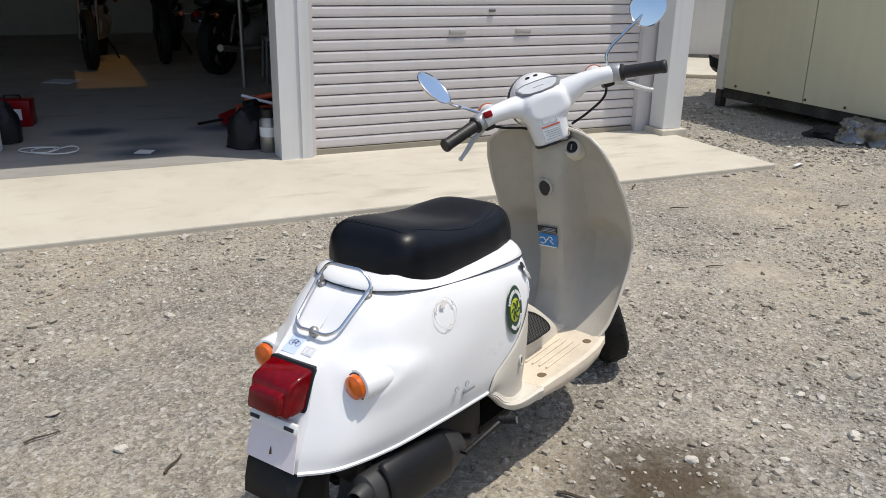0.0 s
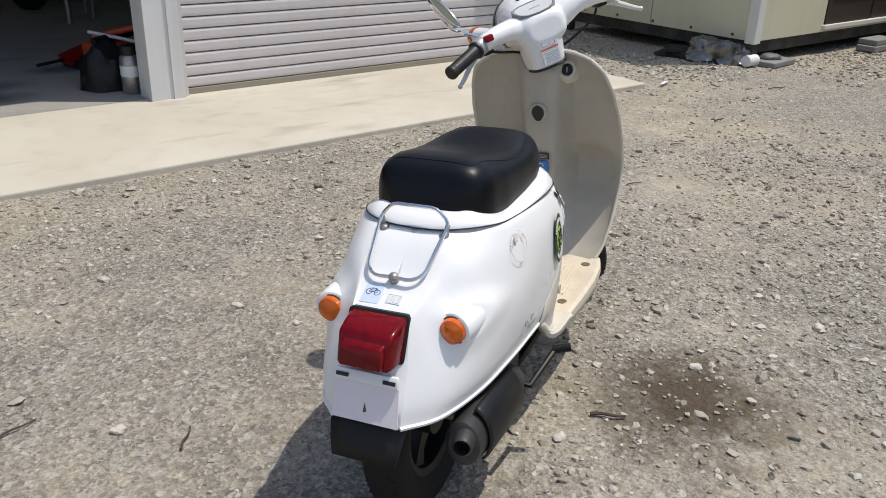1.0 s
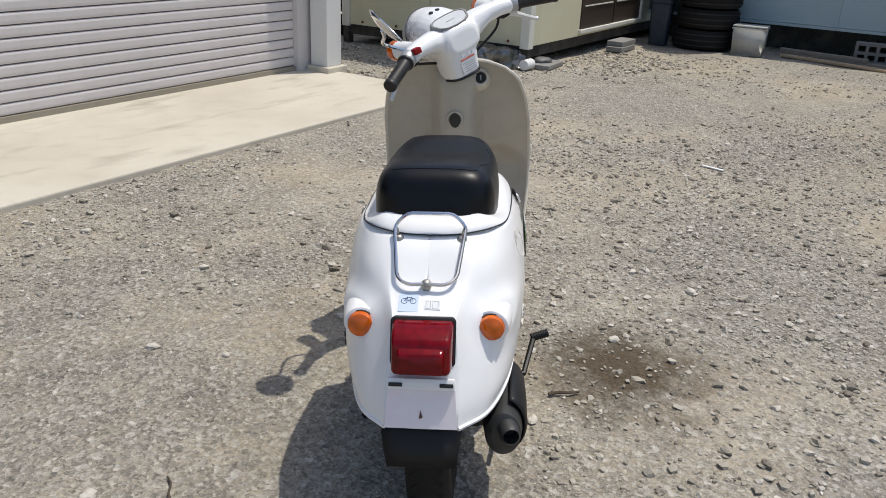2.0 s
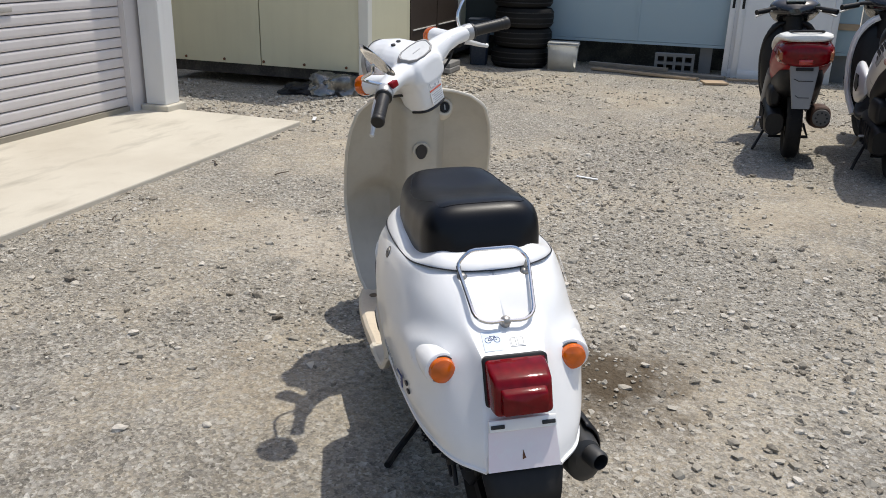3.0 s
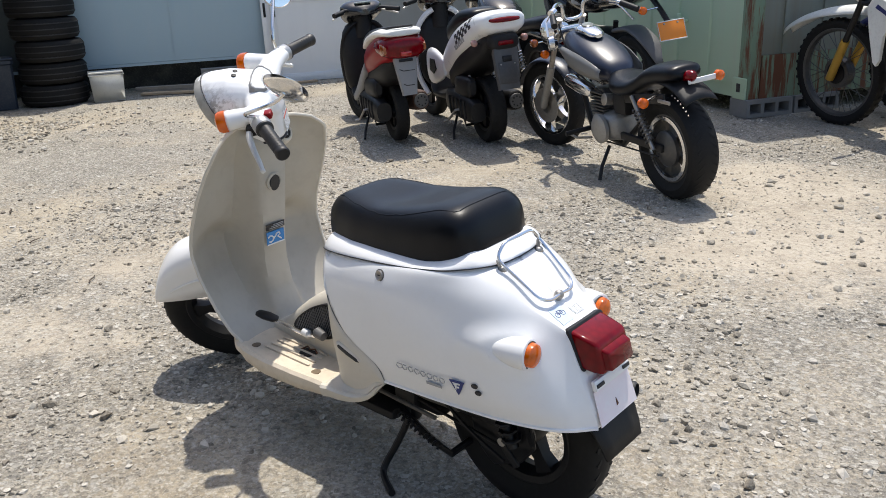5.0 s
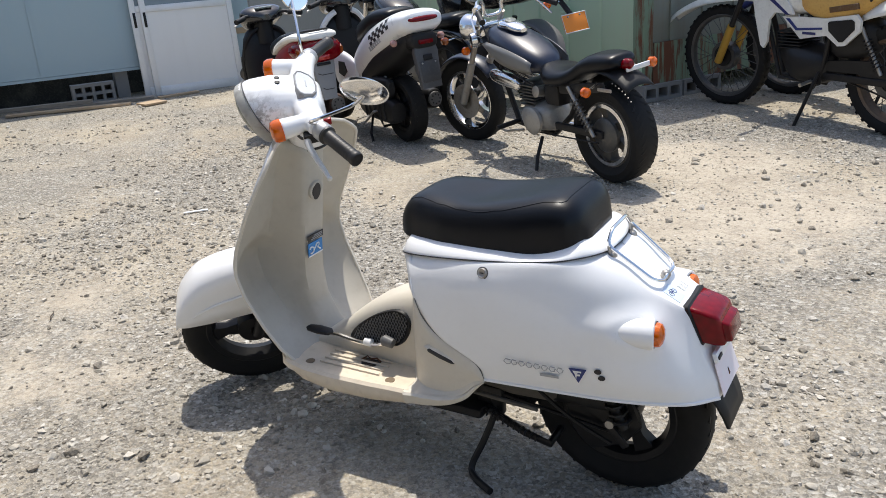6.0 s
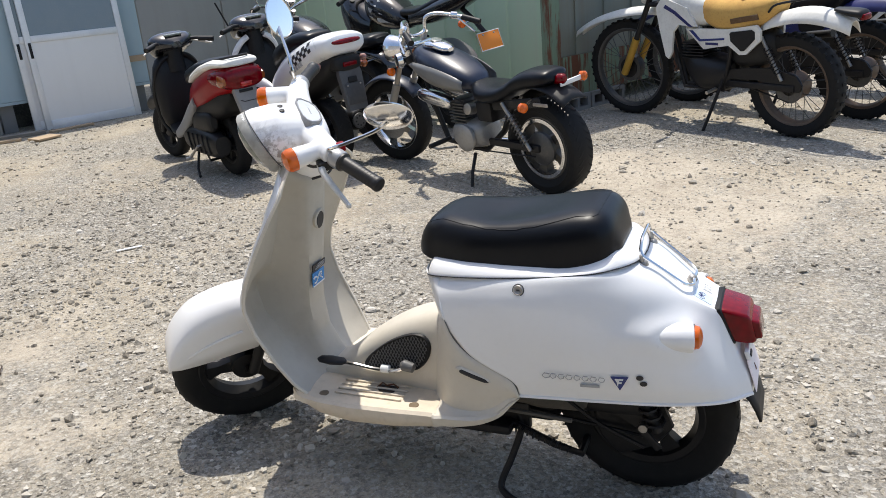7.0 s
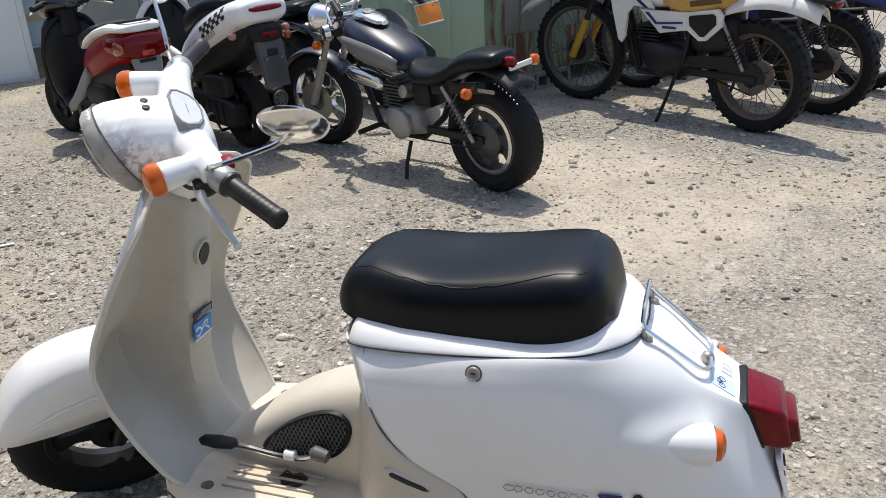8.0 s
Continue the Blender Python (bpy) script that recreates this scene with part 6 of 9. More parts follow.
DARKPIPE = painted("sooty_metal", (0.026, 0.026, 0.026), 0.5, wear=0.3, dirt=(0.07, 0.065, 0.06), relief=0.15)
RUBBERGRIP = painted("grip_rubber", (0.011, 0.0105, 0.010), 0.45, wear=0.25, dirt=(0.06, 0.05, 0.045), relief=0.2)
SILVERLEVER = painted("dull_silver", (0.70, 0.70, 0.68), 0.45, metal=0.4, wear=0.3, relief=0.1)
SCUFFED = painted("scuffed_white", (0.46, 0.45, 0.41), 0.5, wear=1.3, dirt=(0.16, 0.15, 0.13), relief=0.2, grain=28.0)
GREYRIM = painted("grey_rim", (0.26, 0.26, 0.26), 0.4, wear=0.2, relief=0.05)
# pale base colour stands in for the bright reflection on the dial
DIAL = painted("pale_reflecting_glass", (0.66, 0.67, 0.66), 0.12, wear=0.3, dirt=(0.35, 0.36, 0.36), coat=0.8, relief=0.05)


def scuffed_white(centre, radius):
    """White paint with grey abrasion round one spot."""
    m = WHITE.copy()
    m.name = "scuffed_white_paint"
    t = m.node_tree
    b = next(n for n in t.nodes if n.type == "BSDF_PRINCIPLED")
    old = b.inputs["Base Color"].links[0].from_socket
    c = t.nodes.new("ShaderNodeTexCoord")
    d = t.nodes.new("ShaderNodeVectorMath")
    d.operation = "DISTANCE"
    link(t, c.outputs["Object"], d.inputs[0])
    d.inputs[1].default_value = centre
    near = ramp(t, d.outputs["Value"], [(radius * 0.35, (1, 1, 1)), (radius, (0, 0, 0))])
    scrape = t.nodes.new("ShaderNodeMapping")
    scrape.inputs["Rotation"].default_value = (0.5, 0.2, 0.9)
    scrape.inputs["Scale"].default_value = (1.0, 0.28, 0.8)
    link(t, c.outputs["Object"], scrape.inputs["Vector"])
    marks = ramp(t, noise_tex(t, scrape.outputs["Vector"], 85.0, 6.0, 0.7), [(0.47, (0, 0, 0)), (0.58, (0.8, 0.8, 0.8))])
    mask = mixed(t, 1.0, near, marks, "MULTIPLY")
    link(t, mixed(t, mask, old, (0.20, 0.18, 0.16)), b.inputs["Base Color"])
    return m


SCUFFWHITE = scuffed_white(STEER @ Vector((1.008, 0.080, 0.845)), 0.10)
HOLEDARK = painted("dark_hole", (0.020, 0.013, 0.009), 0.9, wear=0.3, relief=0.2)
BOLTBROWN = painted("dirty_bolt", (0.16, 0.11, 0.06), 0.8, wear=0.4, relief=0.2)
GRIMY = painted("grimy_beige_plastic", (0.49, 0.455, 0.385), 0.5, wear=0.28, dirt=(0.27, 0.235, 0.185), grain=30.0, relief=0.04)
GRIMEALLOY = painted("grimy_alloy", (0.10, 0.09, 0.075), 0.6, wear=0.5, dirt=(0.03, 0.028, 0.025), relief=0.3, grain=90.0)
PALEINK = painted("pale_ink", (0.30, 0.31, 0.32), 0.5, wear=0.2, relief=0.02)
DUSTY = painted("dusty_paper", (0.72, 0.68, 0.63), 0.8, wear=0.5, relief=0.3)
build_scooter()


# ---- parked machines; each is drawn with x ahead, its rear wheel's contact at the origin ----
def parked(x, y, heading, lean):
    return Matrix.Translation((x, y, 0)) @ Matrix.Rotation(radians(heading), 4, "Z") @ Matrix.Rotation(radians(-lean), 4, "X")


def loft(stations, n=20, q=0.75):
    """Closed body along x: rows of x, centre z, half width, half height."""
    rows = []
    for x, zc, w, h in stations:
        rows.append([Vector((x, w * math.copysign(abs(math.cos(a)) ** q, math.cos(a)), zc + h * math.copysign(abs(math.sin(a)) ** q, math.sin(a)))) for a in [2 * math.pi * k / n for k in range(n)]])
    return rings(blank(), rows)


def smooth_loft(stations, k=4, n=20, q=0.75):
    a = [Vector(s[:3]) for s in stations]
    b = [Vector((s[3], 0, 0)) for s in stations]
    return loft([(*p, h.x) for p, h in zip(smooth_line(a, k), smooth_line(b, k))], n, q)


def flank(stations, x, z, q=0.75, k=5):
    """Half width of a lofted body at x and height z."""
    a = smooth_line([Vector(s[:3]) for s in stations], k)
    b = smooth_line([Vector((s[0], s[3], 0)) for s in stations], k)
    order = sorted(range(len(a)), key=lambda i: a[i].x)
    xs = [a[i].x for i in order]
    zc, w, h = (float(np.interp(x, xs, col)) for col in ([a[i].y for i in order], [a[i].z for i in order], [b[i].y for i in order]))
    u = min(0.98, abs(z - zc) / h) ** (1 / q)
    return w * math.sqrt(1 - u * u) ** q


def flank_patch(stations, corners, sg, q=0.75, lift=0.0025):
    """A thin patch that follows a lofted body's side, from its corners in x and z."""
    loops = [[Vector((x, sg * (flank(stations, x, z, q) + d), z)) for x, z in corners] for d in (-0.004, lift)]
    return rings(blank(), loops)


def indicator(parent, at, direction, r=0.028, stalk_to=None, lens=None):
    lamp = part("indicator", turned(blank(), [(-0.02, r * 0.5), (-0.012, r), (0.010, r), (0.018, r * 0.7), (0.021, 0.002)], axis_frame(at, direction), 18), lens or AMBER, parent, "amber indicator lamp" if lens is None else "faded indicator lamp")
    if stalk_to is not None:
        part("stalk", rod(at, stalk_to, 0.006, 8), CHROME, lamp)


def shock(parent, a, b, mat):
    a, b = Vector(a), Vector(b)
    body = part("shock_absorber", rod(a, b, 0.011, 10), STEEL, parent)
    d = (b - a).normalized()
    u = d.orthogonal().normalized()
    v = d.cross(u)
    pts = [a.lerp(b, 0.15 + 0.6 * k / 64) + (u * math.cos(k * 0.8) + v * math.sin(k * 0.8)) * 0.022 for k in range(65)]
    part("spring", tube(blank(), pts, 0.0045, 6), mat, body, "coiled spring")


def exhaust_pipe(parent, pts, r, mat=None):
    return part("exhaust", tube(blank(), pts, r, 12, smooth=5), mat or CHROME, parent, "exhaust pipe")


def build_cruiser(at):
    s = thing("cruiser_motorcycle", "small navy cruiser motorcycle with chrome parts on its stand", "motorcycle", at=at)
    WB = 1.36
    wheel(s, Matrix.Translation((0, 0, 0.255)), 0.255, 0.150, 0.092, "cast", 5, rim_mat=GRIMEALLOY)
    part("rim_ring", lathe_ring(blank(), 0.160, [(0.045, 0.006), (0.058, 0.0), (0.060, -0.018), (0.050, -0.022), (0.045, -0.006)], Matrix.Translation((0, 0, 0.255)), 44), CHROME, s, "polished rim edge")
    part("brake_drum", turned(blank(), [(0.0, 0.088), (0.02, 0.090), (0.03, 0.078), (0.034, 0.045), (0.045, 0.02), (0.046, 0.002)], axis_frame((0, 0.04, 0.255), (0, 1, 0)), 30), DARKALLOY, s)
    fm = Matrix.Translation((WB, 0, 0.268)) @ Matrix.Rotation(radians(14), 4, "Z")
    wheel(s, fm, 0.268, 0.098, 0.080, "cast", 5, rim_mat=CHROME)
    part("disc_plate", turned(blank(), [(0.0, 0.11), (0.004, 0.11), (0.004, 0.05), (0.0, 0.05)], fm @ axis_frame((0, 0.05, 0), (0, 1, 0)), 28), STEEL, s)
    # front mudguard, forks
    bm = blank()
    rows = []
    for k in range(19):
        a = radians(20 + 125 * k / 18)
        rows.append([fm @ Vector(((0.296 - 0.018 * abs(j / 4) ** 2) * math.cos(a), 0.062 * j / 4, (0.296 - 0.018 * abs(j / 4) ** 2) * math.sin(a))) for j in range(-4, 5)])
    rings(bm, rows, closed=False)
    thicken(part("front_mudguard", bm, NAVY, s, "navy front mudguard"), 0.003)
    top = Vector((0.985, 0, 0.80))
    for sg in (1, -1):
        foot = fm @ Vector((0.0, sg * 0.075, 0.0))
        head = top + Vector((0, sg * 0.075, 0))
        f = part("fork_leg", rod(foot, foot.lerp(head, 0.5), 0.024, 14), ALLOY, s, "silver lower fork leg")
        part("fork_tube", rod(foot.lerp(head, 0.48), head + Vector((0, 0, 0.02)), 0.017, 12), STEEL, f)
        indicator(s, foot.lerp(head, 0.66) + Vector((0.02, sg * 0.05, 0)), (1, 0, 0), 0.024)
    part("fork_clamp", boxed((0.97, -0.10, 0.74), (1.03, 0.10, 0.775), bevel=0.01), CHROME, s)
    part("headlight", turned(blank(), [(-0.10, 0.02), (-0.085, 0.05), (-0.03, 0.072), (0.02, 0.086), (0.03, 0.084), (0.045, 0.055), (0.05, 0.004)], axis_frame((1.165, 0.03, 0.735), (1, 0.25, 0)), 26), CHROME, s, "round chrome headlight")
    part("headlight_bracket", rod((1.00, 0.0, 0.755), (1.12, 0.02, 0.735), 0.020, 10), CHROME, s)
    part("horn_cover", turned(blank(), [(-0.02, 0.03), (0.0, 0.045), (0.03, 0.04), (0.035, 0.005)], axis_frame((1.02, 0.11, 0.69), (0.3, 1, 0)), 18), CHROME, s)
    bar = [(0.73, 0.235, 0.845), (0.80, 0.205, 0.870), (0.91, 0.130, 0.905), (0.955, 0.070, 0.895), (0.965, 0.05, 0.82), (0.965, -0.05, 0.82), (0.955, -0.070, 0.895), (0.91, -0.130, 0.905), (0.80, -0.205, 0.870), (0.73, -0.235, 0.845)]
    part("handlebar", tube(blank(), bar, 0.011, 10, smooth=5), CHROME, s, "wide chrome handlebar")
    for sg in (1, -1):
        part("grip", rod((0.79, sg * 0.208, 0.867), (0.69, sg * 0.250, 0.830), 0.017, 12), BLACKP, s)
        part("lever", tube(blank(), [(0.86, sg * 0.18, 0.885), (0.83, sg * 0.23, 0.84), (0.76, sg * 0.26, 0.77)], 0.006, 8), CHROME, s)
        part("switch_box", turned(blank(), [(-0.02, 0.014), (-0.018, 0.021), (0.018, 0.021), (0.02, 0.014)], axis_frame((0.835, sg * 0.185, 0.882), (0.7, -sg, 0.3)), 14), CHROME, s)
    # tank, side panel, seat, rear mudguard
    tank = part("fuel_tank", smooth_loft([(0.45, 0.550, 0.03, 0.02), (0.49, 0.570, 0.085, 0.050), (0.60, 0.600, 0.125, 0.080), (0.74, 0.640, 0.135, 0.092), (0.86, 0.668, 0.115, 0.085), (0.95, 0.690, 0.075, 0.062), (0.975, 0.70, 0.03, 0.03)]), NAVY, s, "glossy navy teardrop tank")
    for sg in (1, -1):
        bm = blank()
        rows = []
        for k in range(13):
            u = k / 12
            x = 0.48 + 0.45 * u
            h = 0.050 * math.sin(math.pi * min(1.0, 0.12 + u * 0.88)) ** 0.6
            zc = 0.568 + 0.105 * u
            w = 0.100 + 0.040 * math.sin(math.pi * (0.12 + 0.62 * u)) - 0.045 * max(0.0, u - 0.6)
            rows.append([Vector((x, sg * (w + 0.006), zc - h)), Vector((x, sg * (w + 0.014), zc - h * 0.4)), Vector((x, sg * (w + 0.014), zc + h * 0.4)), Vector((x, sg * (w + 0.002), zc + h))])
        rings(bm, rows, closed=False)
        thicken(part("tank_panel", bm, GREYPAINT, tank, "matt grey tank flank"), 0.004, 0.0)
    part("tank_console", smooth_loft([(0.68, 0.735, 0.02, 0.01), (0.71, 0.742, 0.045, 0.018), (0.78, 0.760, 0.055, 0.022), (0.86, 0.762, 0.05, 0.022), (0.90, 0.755, 0.03, 0.012)]), CHROME, s, "chrome console with a round dial")
    part("dial", turned(blank(), [(0.0, 0.032), (0.012, 0.032), (0.015, 0.024), (0.012, 0.002)], axis_frame((0.80, 0, 0.778), (-0.3, 0, 1)), 20), CLEAR, s)
    seat = smooth_loft([(-0.125, 0.622, 0.05, 0.014), (-0.09, 0.625, 0.088, 0.038), (0.03, 0.612, 0.104, 0.050), (0.11, 0.590, 0.108, 0.050), (0.17, 0.556, 0.118, 0.046), (0.24, 0.530, 0.134, 0.046), (0.33, 0.522, 0.138, 0.048), (0.41, 0.528, 0.116, 0.048), (0.47, 0.548, 0.066, 0.032), (0.50, 0.56, 0.03, 0.012)], 5)
    part("seat", seat, VINYL, s, "stepped black saddle")
    bm = blank()
    rows = []
    for k in range(15):
        a = radians(38 + 92 * k / 14)
        rr = 0.318 + 0.03 * math.sin(a)
        rows.append([Vector((rr * math.cos(a), 0.086 * j / 4, 0.262 + (rr - 0.03 * abs(j / 4) ** 2) * math.sin(a))) for j in range(-4, 5)])
    rings(bm, rows, closed=False)
    thicken(part("rear_mudguard", bm, BLACKP, s, "black rear mudguard"), 0.004)
    for sg in (1, -1):
        part("fender_rail", boxed((-0.14, sg * 0.10 - 0.008, 0.48), (0.22, sg * 0.10 + 0.008, 0.53), Matrix.Rotation(radians(7), 4, "Y"), bevel=0.008), BLACKM, s)
        shock(s, (0.02, sg * 0.115, 0.26), (0.19, sg * 0.115, 0.50), DARKALLOY)
        part("side_trim", boxed((-0.14, sg * 0.112 - 0.005, 0.50), (-0.04, sg * 0.112 + 0.005, 0.518), bevel=0.005), STEEL, s)
        indicator(s, (-0.065, 0.205, 0.520) if sg > 0 else (-0.150, -0.145, 0.590), (-1, sg * 0.2, 0), 0.024, (-0.03, 0.10, 0.535) if sg > 0 else (-0.140, -0.10, 0.592))
    part("tail_light", turned(blank(), [(-0.02, 0.024), (0.0, 0.027), (0.025, 0.026), (0.038, 0.016), (0.040, 0.002)], axis_frame((-0.130, 0, 0.612), (-1, 0, 0.1)), 20), REDLENS, s, "round red tail light")
    part("plate_bracket", boxed((-0.158, -0.125, 0.578), (-0.146, 0.02, 0.602), bevel=0.004), ALUMINIUM, s, "bare silver plate bracket")
    part("bracket_arm", rod((-0.10, -0.04, 0.60), (-0.142, -0.045, 0.592), 0.012, 10), BLACKM, s)
    for k in range(7):
        a = radians(112 + 4.2 * k)
        part("stud", turned(blank(), [(0.0, 0.004), (0.003, 0.003), (0.004, 0.001)], axis_frame((0.335 * math.cos(a), 0.089, 0.262 + 0.30 * math.sin(a)), (0, 1, 0.1)), 8), STEEL, s)
    # frame, engine, exhaust
    part("frame_tube", tube(blank(), [(1.0, 0, 0.72), (0.92, 0, 0.40), (0.84, 0, 0.19), (0.50, 0, 0.17), (0.33, 0, 0.30), (0.20, 0, 0.50)], 0.017, 10), BLACKM, s)
    part("swing_arm", boxed((-0.02, 0.075, 0.245), (0.36, 0.10, 0.285), bevel=0.008), BLACKM, s)
    part("swing_arm", boxed((-0.02, -0.10, 0.245), (0.36, -0.075, 0.285), bevel=0.008), BLACKM, s)
    eng = part("engine", smooth_loft([(0.44, 0.27, 0.06, 0.06), (0.48, 0.28, 0.105, 0.078), (0.58, 0.275, 0.115, 0.082), (0.66, 0.27, 0.10, 0.075), (0.70, 0.27, 0.06, 0.05)]), ALLOY, s, "cast alloy engine case")
    part("engine_cover", turned(blank(), [(0.0, 0.075), (0.02, 0.078), (0.032, 0.062), (0.035, 0.02), (0.033, 0.002)], axis_frame((0.53, 0.11, 0.275), (0, 1, 0)), 26), ALLOY, eng)
    for k in range(7):
        part("cooling_fin", boxed((0.545, -0.085, 0.340 + 0.018 * k), (0.685, 0.085, 0.347 + 0.018 * k), bevel=0.002), DARKALLOY, eng)
    for sg in (1, -1):
        part("side_cover", smooth_loft([(0.64, 0.455, 0.02, 0.015), (0.67, 0.46, 0.035, 0.035), (0.78, 0.475, 0.04, 0.042), (0.90, 0.49, 0.035, 0.035), (0.93, 0.495, 0.015, 0.012)]), CHROME, s, "polished side cover").location.y = sg * 0.085
    part("battery_box", boxed((0.33, -0.08, 0.36), (0.46, 0.08, 0.48), bevel=0.025), BLACKP, s)
    part("cylinder", boxed((0.565, -0.065, 0.33), (0.665, 0.065, 0.475), bevel=0.012), DARKALLOY, eng)
    part("carburettor", turned(blank(), [(-0.03, 0.02), (-0.02, 0.032), (0.03, 0.032), (0.035, 0.015)], axis_frame((0.50, 0.07, 0.43), (0, 1, 0.2)), 16), STEEL, s)
    part("cable", tube(blank(), [(0.50, 0.08, 0.45), (0.60, 0.13, 0.52), (0.80, 0.12, 0.60), (0.95, 0.10, 0.80)], 0.005, 6, smooth=5), BLACKP, s)
    exhaust_pipe(s, [(0.74, -0.09, 0.36), (0.82, -0.11, 0.30), (0.78, -0.13, 0.20), (0.55, -0.15, 0.17), (0.20, -0.155, 0.20)], 0.020)
    part("silencer", smooth_loft([(0.42, 0.19, 0.028, 0.028), (0.34, 0.20, 0.042, 0.042), (0.06, 0.225, 0.042, 0.042), (0.02, 0.23, 0.03, 0.03)]), CHROME, s).location.y = -0.16
    part("foot_peg", rod((0.72, 0.08, 0.24), (0.73, 0.23, 0.235), 0.014, 10), BLACKP, s)
    part("gear_lever", tube(blank(), [(0.60, 0.14, 0.22), (0.76, 0.15, 0.19), (0.84, 0.155, 0.20)], 0.007, 8), STEEL, s)
    part("brake_rod", rod((0.02, 0.09, 0.22), (0.55, 0.09, 0.20), 0.004), BLACKM, s)
    part("side_stand", tube(blank(), [(0.50, 0.09, 0.18), (0.47, 0.16, 0.09), (0.45, 0.205, -0.022)], 0.010, 8), BLACKM, s, "black side stand")
    part("stand_foot", boxed((0.41, 0.185, -0.036), (0.49, 0.235, -0.026), bevel=0.003), BLACKM, s)


def build_far_scooter(at, body, accent, label, sporty):
    """A modern step-through scooter."""
    s = thing("parked_scooter", label, "scooter", at=at)
    WB, R = (1.14, 0.215) if sporty else (0.99, 0.200)
    wheel(s, Matrix.Translation((0, 0, R)), R, 0.112 if sporty else 0.088, 0.080, "cast", 5)
    fm = Matrix.Translation((WB, 0, R)) @ Matrix.Rotation(radians(8), 4, "Z")
    wheel(s, fm, R, 0.092, 0.075, "cast", 5)
    # rear bodywork
    if sporty:
        cowl = [(-0.370, 0.800, 0.085, 0.022), (-0.345, 0.790, 0.140, 0.058), (-0.24, 0.768, 0.156, 0.084), (-0.07, 0.715, 0.164, 0.100), (0.12, 0.645, 0.164, 0.112), (0.27, 0.565, 0.160, 0.118), (0.40, 0.480, 0.150, 0.110), (0.46, 0.430, 0.120, 0.075)]
        tail = [(-0.31, 0.690, 0.090, 0.030), (-0.24, 0.650, 0.120, 0.070), (-0.05, 0.580, 0.130, 0.095), (0.15, 0.500, 0.135, 0.110), (0.34, 0.420, 0.130, 0.110)]
    else:
        cowl = [(-0.350, 0.655, 0.055, 0.030), (-0.325, 0.650, 0.118, 0.078), (-0.22, 0.640, 0.152, 0.102), (-0.06, 0.590, 0.160, 0.112), (0.10, 0.535, 0.150, 0.112), (0.23, 0.470, 0.120, 0.110), (0.32, 0.41, 0.09, 0.08), (0.36, 0.39, 0.05, 0.04)]
        tail = [(-0.27, 0.545, 0.070, 0.030), (-0.20, 0.510, 0.115, 0.085), (-0.02, 0.465, 0.130, 0.105), (0.12, 0.400, 0.135, 0.130), (0.26, 0.350, 0.125, 0.110), (0.32, 0.33, 0.08, 0.06)]
    part("rear_cowl", smooth_loft(cowl, 5, 24, 0.7), body, s, "rear body cowl")
    part("inner_body", smooth_loft(tail, 4, 20, 0.7), BLACKP, s, "black inner bodywork")
    if sporty:
        seat = [(-0.10, 0.800, 0.06, 0.02), (-0.06, 0.815, 0.105, 0.040), (0.08, 0.800, 0.130, 0.055), (0.24, 0.745, 0.130, 0.065), (0.38, 0.690, 0.110, 0.065), (0.46, 0.640, 0.06, 0.04)]
    else:
        seat = [(-0.20, 0.725, 0.05, 0.02), (-0.16, 0.730, 0.10, 0.030), (0.0, 0.705, 0.125, 0.045), (0.14, 0.670, 0.120, 0.050), (0.28, 0.630, 0.10, 0.050), (0.34, 0.600, 0.06, 0.03)]
    part("seat", smooth_loft(seat, 5, 22, 0.65), VINYL, s, "black vinyl seat")
    if sporty:
        part("tail_strip", smooth_loft([(-0.383, 0.800, 0.070, 0.006), (-0.372, 0.802, 0.098, 0.015), (-0.33, 0.808, 0.110, 0.018), (-0.30, 0.81, 0.10, 0.01)], 3), REDLENS, s, "dark red strip light")
        part("tail_box", smooth_loft([(-0.368, 0.672, 0.060, 0.030), (-0.355, 0.674, 0.088, 0.046), (-0.28, 0.676, 0.096, 0.052), (-0.18, 0.68, 0.09, 0.04)], 3, 20, 0.55), BLACKP, s, "black tail box")
        part("tail_light", boxed((-0.377, -0.048, 0.655), (-0.34, 0.048, 0.682), bevel=0.006), REDLENS, s)
        for sg in (1, -1):
            indicator(s, (-0.27, sg * 0.165, 0.675), (-1, sg * 0.3, 0), 0.021, (-0.22, sg * 0.10, 0.66), PINKLENS)
            # chequer marks on the cowl flank
            c24, s24 = math.cos(radians(24)), math.sin(radians(24))
            for i in range(9):
                for j in range(3):
                    if (i + j) % 2 == 0:
                        quad = []
                        for di, dj in ((0, 0), (1, 0), (1, 1), (0, 1)):
                            along, down = (i + di) * 0.033, (j + dj) * 0.021
                            quad.append((-0.185 + along * c24 - down * s24, 0.818 - along * s24 - down * c24))
                        part("chequer", flank_patch(cowl, quad, sg, 0.7), INK, s, smooth=False)
            for k in range(6):
                x0, z0 = -0.075 + 0.030 * k, 0.700 - 0.0125 * k
                part("letter_bar", flank_patch(cowl, [(x0, z0), (x0 + 0.021, z0 - 0.009), (x0 + 0.012, z0 - 0.034), (x0 - 0.009, z0 - 0.025)], sg, 0.7), GREYINK, s, "grey lettering bar", smooth=False)
            # lower side fairing with a dark intake
            part("side_fairing", smooth_loft([(0.36, 0.46, 0.012, 0.05), (0.44, 0.46, 0.026, 0.09), (0.58, 0.455, 0.030, 0.125), (0.68, 0.45, 0.024, 0.11), (0.72, 0.45, 0.010, 0.05)], 4), accent, s, "white lower side fairing").location.y = sg * 0.150
            part("side_intake", prism(blank(), [(0.46, 0.45), (0.52, 0.41), (0.60, 0.43), (0.58, 0.51), (0.49, 0.51)], min(sg * 0.170, sg * 0.183), max(sg * 0.170, sg * 0.183)), BLACKP, s, "dark intake panel")
    else:
